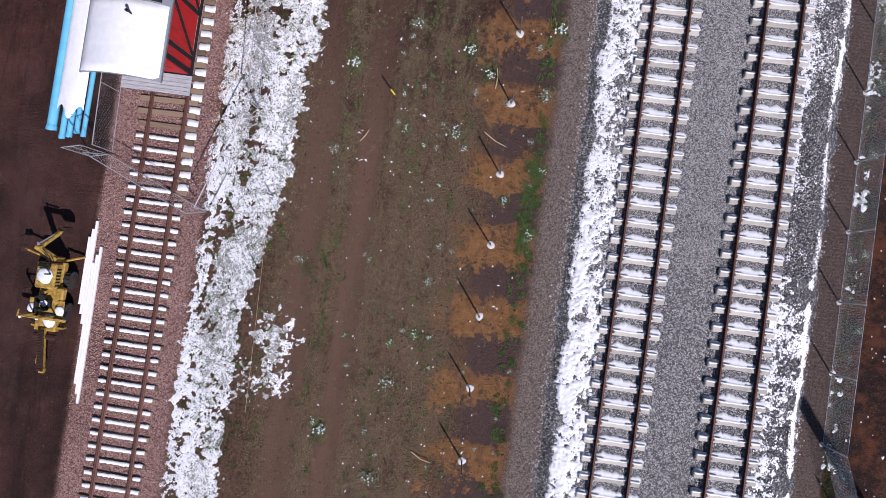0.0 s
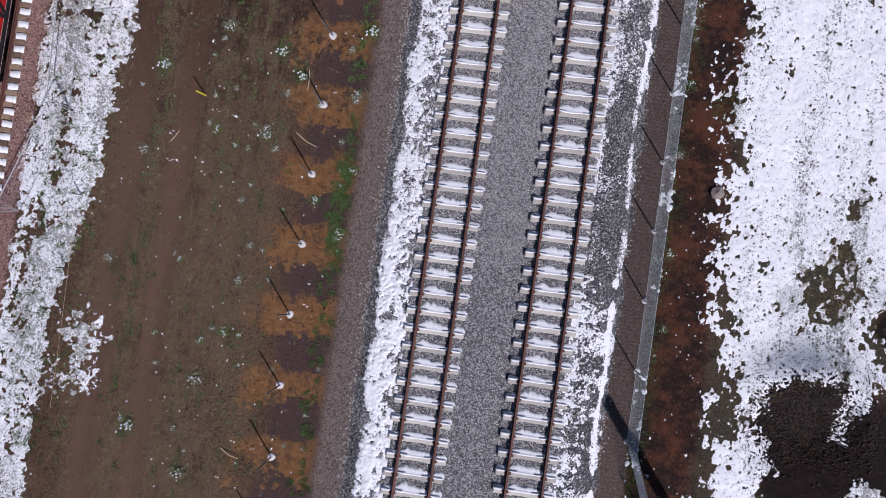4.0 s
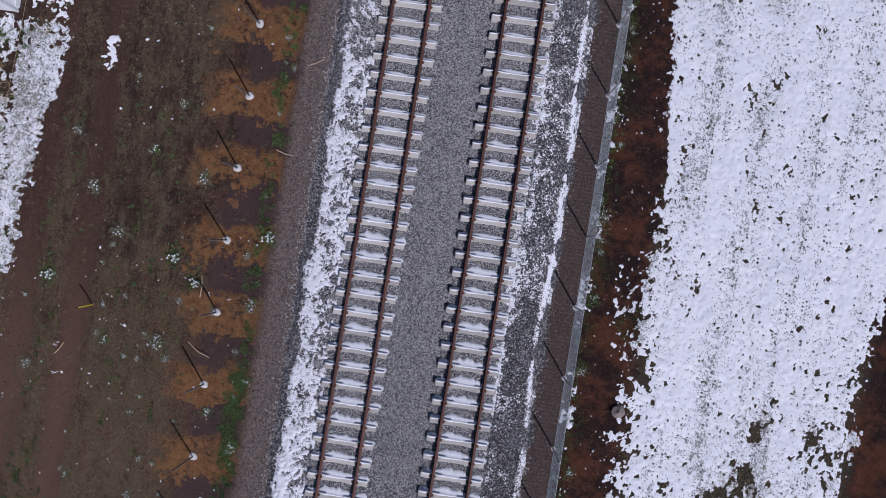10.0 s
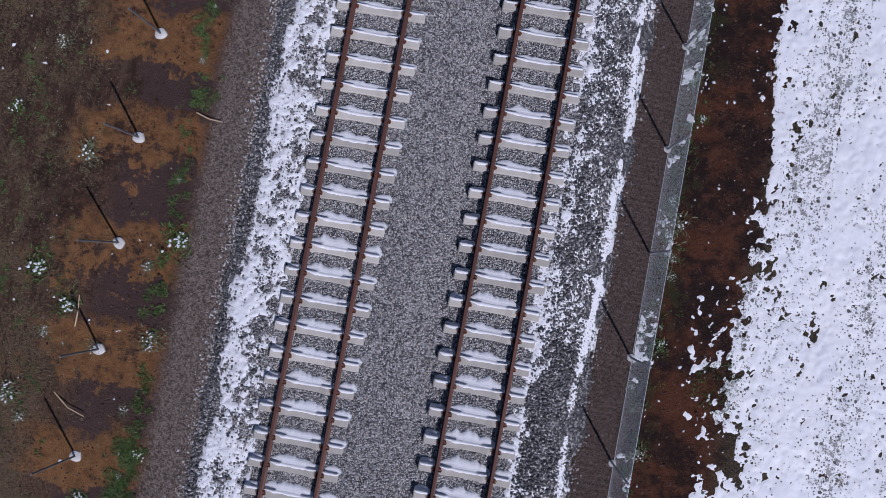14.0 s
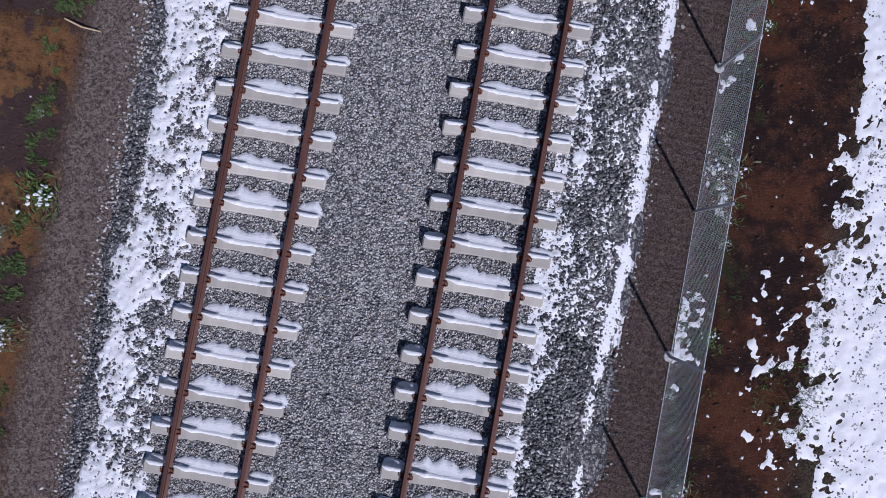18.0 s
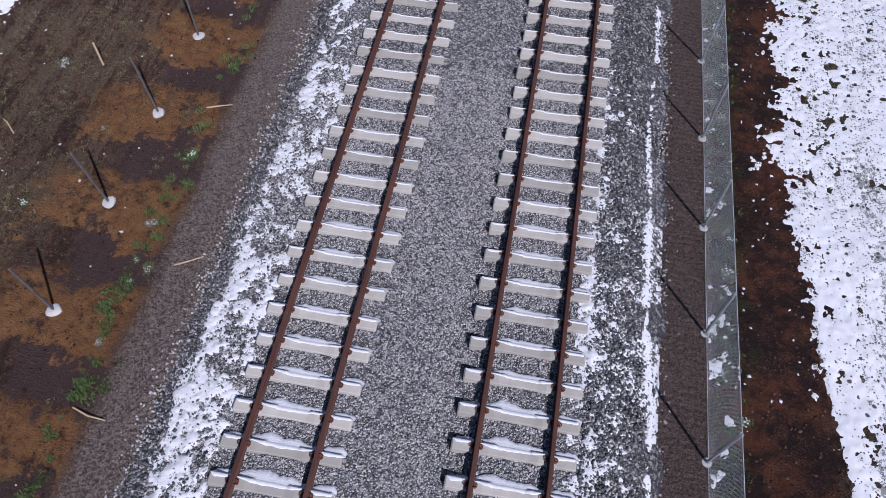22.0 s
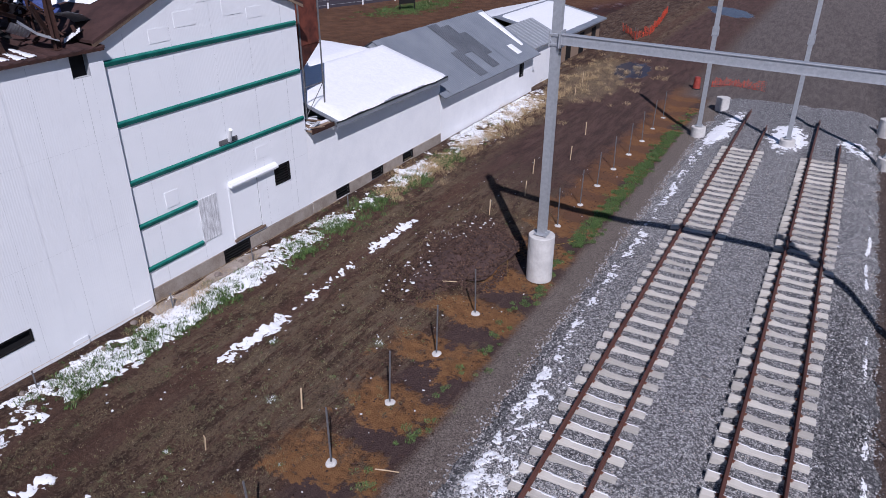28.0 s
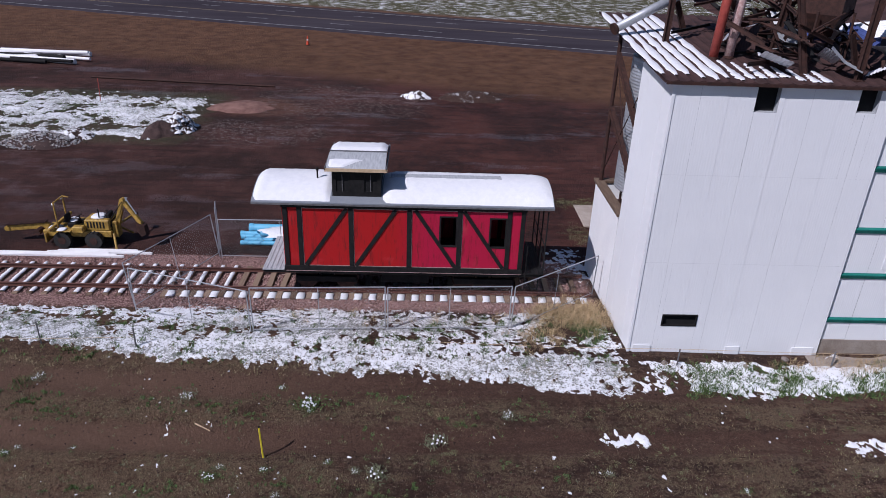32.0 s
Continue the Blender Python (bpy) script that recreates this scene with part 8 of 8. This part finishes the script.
# ---- yard: temporary fences, pipes, machine ----
def pipe_frame(a, b, h, label, lean=0.0, name="temporary_fence", mesh=True):
    """A temporary fence panel of tube and mesh between two feet."""
    a, b = Vector(a), Vector(b)
    L = (b - a).length
    t = thing(name, a, label, "fence panel", "temporary fence panels")
    ang = math.atan2((b - a).y, (b - a).x)
    t.rotation_euler = (radians(lean), 0, ang)
    for x in (0.02, L - 0.02):
        part("upright", tubes(((x, 0, 0), (x, 0, h), 0.022)), m_galv, t)
    part("top_rail", tubes(((0.02, 0, h), (L - 0.02, 0, h), 0.02)), m_galv, t)
    part("bottom_rail", tubes(((0.02, 0, 0.1), (L - 0.02, 0, 0.1), 0.016)), m_galv, t)
    part("middle_upright", tubes(((L / 2, 0, 0.1), (L / 2, 0, h), 0.014)), m_galv, t)
    if mesh:
        me = link_mesh("wire_mesh", L - 0.06, h - 0.14, 0.15, 0.0008, m_wire)
        shared("wire_mesh", me, t, pose(0.03, 0, 0.12, 0, 0, -90))


for _a, _b in (((-18.0, 1.4), (-16.5, 5.9)), ((-16.5, 5.95), (-16.75, 10.5)), ((-16.75, 10.55), (-17.0, 14.85)), ((-17.0, 14.9), (-19.6, 18.4))):
    pipe_frame((*_a, gz(_a[0])), (*_b, gz(_b[0])), 1.75, "sagging temporary chain-link panel by the old track", 2.0)
pipe_frame((-18.1, 1.35, 1.2), (-22.6, 3.2, 1.1), 1.8, "leaning temporary fence panel across the old rails", -8.0)
pipe_frame((-22.6, 3.2, 1.1), (-23.4, 3.0, 1.1), 2.2, "propped end of a temporary fence", 0.0)
pipe_frame((-22.5, 3.3, 1.1), (-22.6, 8.4, 1.1), 1.8, "temporary chain-link panel beside blue pipes", 3.0)


def pipes():
    r = random.Random(5)
    for k, (x, y0, y1, rad, z, mat) in enumerate(((-25.2, 3.9, 12.2, 0.20, 0.2, m_bluepipe), (-24.75, 3.6, 11.8, 0.12, 0.12, m_bluepipe), (-24.45, 3.7, 12.0, 0.12, 0.12, m_bluepipe), (-24.15, 3.9, 11.6, 0.11, 0.11, m_bluepipe), (-23.85, 3.8, 12.4, 0.10, 0.10, m_bluepipe), (-24.6, 4.4, 12.2, 0.11, 0.35, m_bluepipe), (-24.3, 4.6, 11.9, 0.11, 0.35, m_bluepipe))):
        t = thing("plastic_pipe", (x, y0, gz(x) + z), "long blue plastic pipe lying beside the caboose", "pipe", "blue pipes")
        bm = bmesh.new()
        tube(bm, (0, 0, 0), (0.1 * r.uniform(-1, 1), y1 - y0, 0), rad, seg=16, caps=False)
        tube(bm, (0, 0, 0), (0.1 * r.uniform(-1, 1) * 0, y1 - y0, 0), rad * 0.9, seg=16, caps=False)
        part("barrel", bm, mat, t, smooth=True)
        bm = bmesh.new()
        tube(bm, (0, -0.02, 0), (0, 0.16, 0), rad * 1.12, seg=16, caps=False)
        part("socket", bm, mat, t, smooth=True)
    snow_slab("pipe_snow", "snow lying over the stacked blue pipes", lambda u, v: (-25.0 + 1.15 * u, 4.7 + 0.3 * math.sin(9 * u) + 7.2 * v, gz(-24.5) + 0.36 + 0.10 * math.sin(u * math.pi)), 12, 30, 0.06)
    for k in range(6):
        x = -22.35 - 0.11 * k
        t = thing("white_plank", (x, -7.3 + 0.4 * k + (2.1 if k > 2 else 0), gz(x) + 0.06), "long white plastic plank lying beside the old track", "plank", "white planks")
        L = 6.6 - 0.75 * k
        part("board", boxes(((-0.05, 0, -0.05), (0.05, L, 0.05)), bevel=0.008), m_whitepipe, t)
    for k in range(9):
        x, y = -61.0 - 0.5 * k, -22.5 + r.uniform(-2.5, 2.0)
        t = thing("white_pipe", (x, y - 5, gz(x) + 0.2), "pale pipe in a stack at the yard's edge", "pipe", "stacked pale pipes")
        part("barrel", tubes(((0, 0, 0), (r.uniform(-0.6, 2.2), r.uniform(5.5, 10.0), r.uniform(0, 0.2)), r.uniform(0.12, 0.24)), seg=12), m_black if k in (0, 1, 4) else m_whitepipe, t)
    t = thing("drill_rod", (-55.2, -16.0, 1.2), "long rusty rod lying across the yard", "rod")
    part("rod", tubes(((0, 0, 0), (1.5, 15.5, 0.0), 0.09)), m_rust, t)


pipes()


def machine():
    cx, cy, g = -23.85, -2.85, 1.09
    mc = thing("trenching_machine", (cx, cy, g), "yellow four-wheeled trencher with a backhoe arm, dusted with snow", "trencher")
    mc.scale = (0.82, 0.82, 0.82)

    def P(name, bm, mat, parent=mc, label="", smooth=False):
        return part(name, bm, mat, parent, label, smooth)

    for x in (-0.72, 0.72):
        for y in (-0.85, 0.75):
            bm = bmesh.new()
            s = 1 if x > 0 else -1
            tube(bm, (x - 0.15, y, 0.42), (x + 0.15, y, 0.42), 0.42, seg=22)
            w = P("wheel", bm, m_rubber, mc, "black lugged tyre")
            for k in range(14):
                lug = bmesh.new()
                box(lug, (-0.16, -0.03, 0.40), (0.16, 0.03, 0.45), 0.0, Matrix.Translation((x, y, 0.42)) @ Matrix.Rotation(2 * math.pi * k / 14, 4, "X"))
                P("tread_lug", lug, m_rubber, w)
            bm = bmesh.new()
            tube(bm, (x + s * 0.13, y, 0.42), (x + s * 0.17, y, 0.42), 0.2, seg=16)
            P("rim", bm, m_rust, w)
    P("chassis", boxes(((-0.55, -1.9, 0.5), (0.55, 1.6, 0.85)), bevel=0.03), m_yellow)
    P("engine_cover", boxes(((-0.5, 0.25, 0.85), (0.5, 1.55, 1.45)), bevel=0.06), m_yellow, mc, "yellow bonnet")
    P("grille", boxes(((-0.35, 1.56, 0.95), (0.35, 1.60, 1.35))), m_black)
    P("fender", boxes(((-0.9, -1.3, 0.9), (-0.55, -0.3, 0.98)), bevel=0.02), m_yellow)
    P("fender", boxes(((0.55, -1.3, 0.9), (0.9, -0.3, 0.98)), bevel=0.02), m_yellow)
    P("seat", boxes(((-0.25, -0.75, 0.9), (0.25, -0.3, 1.15)), ((-0.25, -0.85, 1.15), (0.25, -0.72, 1.6)), bevel=0.04), m_black)
    bm = bmesh.new()
    for x in (-0.5, 0.5):
        tube(bm, (x, -1.1, 0.85), (x, -1.1, 2.35), 0.04, seg=8)
    tube(bm, (-0.5, -1.1, 2.35), (0.5, -1.1, 2.35), 0.04, seg=8)
    tube(bm, (-0.5, -1.1, 2.35), (-0.5, -0.8, 2.3), 0.04, seg=8)
    P("roll_bar", bm, m_yellow, mc, "yellow roll-over bar")
    bm = tubes(((0, 0.0, 1.05), (0, -0.2, 1.45), 0.03))
    bmesh.ops.create_cone(bm, segments=16, radius1=0.19, radius2=0.19, depth=0.03, cap_ends=True, matrix=Matrix.Translation((0, -0.2, 1.46)) @ Matrix.Rotation(0.5, 4, "X"))
    P("steering_wheel", bm, m_black)
    P("exhaust", tubes(((0.3, 1.0, 1.4), (0.3, 1.0, 2.0), 0.035)), m_black)
    # backhoe to the north
    def arm(a, b, w, h, name="boom"):
        bm = bmesh.new()
        a, b = Vector(a), Vector(b)
        m = Matrix.Translation(a) @ (b - a).to_track_quat("Y", "Z").to_matrix().to_4x4()
        L = (b - a).length
        box(bm, (-w / 2, 0, -h / 2), (w / 2, L, h / 2), 0.02, m)
        tube(bm, m @ Vector((-w * 0.7, 0, 0)), m @ Vector((w * 0.7, 0, 0)), h * 0.45, seg=10)
        tube(bm, m @ Vector((-w * 0.7, L, 0)), m @ Vector((w * 0.7, L, 0)), h * 0.45, seg=10)
        return P(name, bm, m_yellow)
    arm((0.05, 1.7, 0.8), (0.1, 2.25, 2.45), 0.2, 0.26)
    arm((0.1, 2.25, 2.45), (0.3, 3.1, 1.25), 0.17, 0.22, "dipper")
    P("hydraulic_ram", tubes(((0.05, 1.9, 1.3), (0.1, 2.5, 2.6), 0.04), ((0.1, 2.4, 2.6), (0.3, 2.95, 1.75), 0.035)), m_galv)
    bm = bmesh.new()
    prism(bm, [(2.95, 1.3), (3.35, 1.2), (3.4, 0.75), (3.15, 0.6), (3.0, 0.85)], 0.15, 0.6, "x")
    P("bucket", bm, m_rust)
    P("swing_post", boxes(((-0.2, 1.55, 0.4), (0.3, 1.85, 1.3)), bevel=0.03), m_yellow)
    P("stabiliser", tubes(((-0.4, 1.7, 0.7), (-1.1, 2.0, 0.05), 0.06)), m_yellow)
    P("stabiliser", tubes(((0.5, 1.7, 0.7), (1.15, 2.0, 0.05), 0.06)), m_yellow)
    P("control_lever", tubes(*[((0.1 * k - 0.2, 1.2, 1.4), (0.1 * k - 0.2, 1.3, 1.85), 0.012) for k in range(5)]), m_black)
    # digging chain to the south
    arm((0.0, -1.9, 0.9), (0.15, -3.9, 0.75), 0.16, 0.3, "trencher_boom")
    bm = bmesh.new()
    for k in range(26):
        u = k / 26
        p = Vector((0.0, -1.95, 1.1)).lerp(Vector((0.15, -3.95, 0.95)), u)
        box(bm, (p.x - 0.16, p.y - 0.025, p.z - 0.02), (p.x + 0.16, p.y + 0.025, p.z + 0.05))
    P("digging_chain", bm, m_rust, mc, "rusty toothed digging chain")
    P("side_boom", boxes(((-0.28, -3.6, 0.55), (-0.16, -1.7, 0.75)), bevel=0.03), m_yellow, mc, "yellow beam beside the chain")
    P("spoil_bar", boxes(((-1.3, -1.32, 1.0), (1.15, -1.18, 1.16)), bevel=0.02), m_yellow, mc, "yellow bar set across the deck")
    P("fuel_tank", boxes(((0.52, -0.25, 0.85), (0.88, 0.35, 1.2)), bevel=0.05), m_yellow)
    P("control_console", boxes(((-0.3, 1.3, 1.45), (0.25, 1.5, 1.7)), bevel=0.03), m_black)
    P("hose", tubes(((0.15, 1.5, 1.4), (0.2, 1.75, 1.75), 0.02), ((0.2, 1.75, 1.75), (0.15, 2.2, 2.3), 0.02), ((0.25, 1.5, 1.3), (0.3, 1.9, 1.9), 0.02), ((0.3, 1.9, 1.9), (0.22, 2.3, 2.45), 0.02)), m_black, mc, "black hydraulic hoses")
    for k in range(6):
        P("louvre_slat", boxes(((0.501, 0.4 + 0.16 * k, 1.0), (0.512, 0.48 + 0.16 * k, 1.35))), m_black)
    for x in (-0.42, 0.42):
        P("work_lamp", tubes(((x, -1.1, 2.28), (x, -1.2, 2.26), 0.07), seg=10), m_whitepipe)
    P("outrigger_pad", boxes(((-1.7, 1.9, 0.95), (-1.35, 2.2, 1.05)), bevel=0.02), m_rust)
    P("outrigger", tubes(((-0.4, 1.75, 0.95), (-1.5, 2.05, 1.0), 0.06)), m_yellow)
    P("blade", boxes(((-0.8, -1.75, 0.25), (0.8, -1.65, 0.75)), bevel=0.02), m_yellow)
    P("auger", tubes(((-0.55, -2.2, 0.7), (0.6, -2.2, 0.7), 0.16)), m_rust)
    P("counterweight", boxes(((-0.65, -1.5, 0.6), (-0.45, -0.2, 1.05)), bevel=0.04), m_black)
    for x, y, z, s in ((0.0, 0.9, 1.46, 0.42), (-0.05, -0.5, 1.17, 0.2), (0.2, -1.35, 0.88, 0.35), (-0.72, -0.8, 0.99, 0.25), (0.72, -0.8, 0.99, 0.25)):
        bm = bmesh.new()
        bmesh.ops.create_icosphere(bm, subdivisions=2, radius=s)
        for v in bm.verts:
            v.co *= 1 + 0.3 * noise.noise(v.co * 5 + Vector((x, y, z)))
            v.co.z = max(-0.02, v.co.z * 0.25)
        bmesh.ops.translate(bm, vec=(x, y, z), verts=bm.verts)
        P("snow_patch", bm, m_snow, mc, "snow lying on the machine", True)


machine()


def cone(x, y, z, label):
    t = thing("traffic_cone", (x, y, z), label, "cone", "traffic cones")
    part("base", boxes(((-0.2, -0.2, 0), (0.2, 0.2, 0.04)), bevel=0.01), m_black, t)
    bm = bmesh.new()
    tube(bm, (0, 0, 0.04), (0, 0, 0.95), 0.15, 0.05, seg=16)
    part("body", bm, m_orange, t)
    bm = bmesh.new()
    tube(bm, (0, 0, 0.5), (0, 0, 0.65), 0.105, 0.088, seg=16, caps=False)
    part("reflective_band", bm, m_whitepipe, t)


cone(-74.0, -0.9, 1.1, "orange traffic cone near the road")
stake(-47.6, -12.1, 1.7, m_redpaint, "marker_post", "tall faded red marker post in the snowy yard", (1, 2))


def barrel(x, y):
    t = thing("traffic_barrel", (x, y, gz(x)), "orange plastic construction barrel", "barrel")
    bm = bmesh.new()
    tube(bm, (0, 0, 0.08), (0, 0, 1.0), 0.3, 0.24, seg=20)
    part("drum", bm, m_redpaint, t)
    bm = bmesh.new()
    tube(bm, (0, 0, 0), (0, 0, 0.08), 0.36, seg=20)
    part("base", bm, m_rubber, t)
    bm = bmesh.new()
    tube(bm, (0, 0, 0.55), (0, 0, 0.68), 0.278, 0.27, seg=20, caps=False)
    part("band", bm, m_redpaint, t)


barrel(-5.9, 73.0)


def netting(pts, h, label):
    """Slumped orange safety netting between thin stakes: a real mesh of strands."""
    t = thing("safety_net", (0, 0, 0), label, "netting", "orange safety nets")
    bm = bmesh.new()
    for (ax, ay), (bx, by) in zip(pts, pts[1:]):
        L = math.hypot(bx - ax, by - ay)
        n = int(L / 0.16)
        hs = [h * U(0.35, 1.0) for _ in range(n + 1)]
        P_ = [(ax + (bx - ax) * k / n + U(-0.1, 0.1), ay + (by - ay) * k / n + U(-0.1, 0.1)) for k in range(n + 1)]
        for k in range(n):
            for j in range(6):
                u = j / 5
                a = Vector((*P_[k], gz(ax) + hs[k] * u + 0.02))
                b = Vector((*P_[k + 1], gz(ax) + hs[k + 1] * u + 0.02))
                tube(bm, a, b, 0.011, seg=3, caps=False)
            tube(bm, Vector((*P_[k], gz(ax))), Vector((*P_[k], gz(ax) + hs[k])), 0.010, seg=3, caps=False)
    part("net", bm, m_orange, t)
    for x, y in pts:
        part("stake", tubes(((x, y, gz(x)), (x, y, gz(x) + h + 0.25), 0.02)), m_post, t)


netting([(-5.0, 74.4), (-3.2, 75.8), (-0.8, 75.2)], 0.8, "slumped orange safety netting past the end of the line")
netting([(-14.8, 85.5), (-14.2, 89), (-15.0, 97), (-16.2, 106)], 1.0, "orange safety netting along the track into the yard")
netting([(-17.5, 90.5), (-14.6, 85.5)], 0.9, "fallen orange netting by the dirt road")


def sign_board():
    t = thing("sign_board", (-46.6, 92.3, 1.1), "dark-framed pale notice board on two posts near the road", "sign")
    t.rotation_euler = (0, 0, radians(-32))
    part("frame", boxes(((-0.06, -1.15, 0.8), (0.04, 1.15, 2.5)), bevel=0.02), m_black, t, "dark frame")
    part("board", boxes(((0.04, -0.85, 1.45), (0.07, 0.85, 2.35)), bevel=0.01), m_whitepipe, t)
    for y in (-1.05, 1.05):
        part("post", boxes(((-0.05, y - 0.06, 0), (0.05, y + 0.06, 2.6))), m_black, t)
    for k, w in enumerate((0.5, 0.3)):
        part("text_bar", boxes(((0.072, -w, 2.05 - 0.32 * k), (0.076, w, 2.17 - 0.32 * k))), m_black, t)


sign_board()


def roadside():
    t = thing("utility_cabinet", (-48.2, 104.8, 1.1), "dark green utility cabinet beside the road", "cabinet")
    part("body", boxes(((-0.8, -1.1, 0.1), (0.8, 1.1, 1.5)), bevel=0.05), m_cabinet, t)
    part("lid", boxes(((-0.86, -1.16, 1.5), (0.86, 1.16, 1.62)), bevel=0.03), m_cabinet, t)
    part("plinth", boxes(((-0.9, -1.2, -0.1), (0.9, 1.2, 0.1))), m_foundation, t)
    t = thing("utility_pole", (-48.7, 102.4, 1.1), "brown wooden pole beside the road", "pole")
    bm = bmesh.new()
    tube(bm, (0, 0, -0.2), (0, 0, 8.5), 0.17, 0.12, seg=12)
    part("shaft", bm, m_wood, t)
    part("stay", tubes(((0.1, 0, 6.0), (1.4, -3.2, 0.0), 0.05), seg=8), m_wood, t, "slanting wooden stay")
    pad = part("concrete_pad", boxes(((-56.0, 113.0, 0.9), (-45.5, 131.0, 1.13)), bevel=0.03), m_pad)
    tagged(pad, "pale gravelled lot beside the road", "pavement", kind="structure")
    for k, y in enumerate((88.0, 93.5, 99.0)):
        t = thing("guard_post", (-56.2 + 1.7 * k, y, 1.1), "short pale post at the road's edge", "post", "roadside posts")
        part("shaft", boxes(((-0.08, -0.08, -0.1), (0.08, 0.08, 0.75)), bevel=0.01), m_whitepipe, t)
        part("cap", boxes(((-0.1, -0.1, 0.75), (0.1, 0.1, 0.8)), bevel=0.01), m_wood, t)


m_cabinet = plain("green_cabinet_paint", (0.012, 0.05, 0.035), (0.025, 0.08, 0.055), 0.5, scale=3, fine=30)
m_pad = plain("pale_gravel_lot", (0.30, 0.27, 0.25), (0.44, 0.41, 0.38), 0.9, scale=0.8, fine=12)
roadside()
blades("slab_grass", "green weeds round the concrete slab", spots(90, lambda: -29.6 + G(0, 0.35), lambda: 19.6 + G(0, 0.8), 0.5, 1.3) + spots(160, lambda: -25.6 + G(0, 0.6), lambda: 19.5 + G(0, 0.6), 0.3, 1.0), 16, 0.09, 0.3, 0.009, m_olive, 0.9)
blades("roadside_grass", "green grass round the notice board", spots(420, lambda: -46.8 + G(0, 1.5), lambda: 95 + G(0, 4.5), 0.6, 2.0), 24, 0.18, 0.5, 0.02, m_green, 0.9)
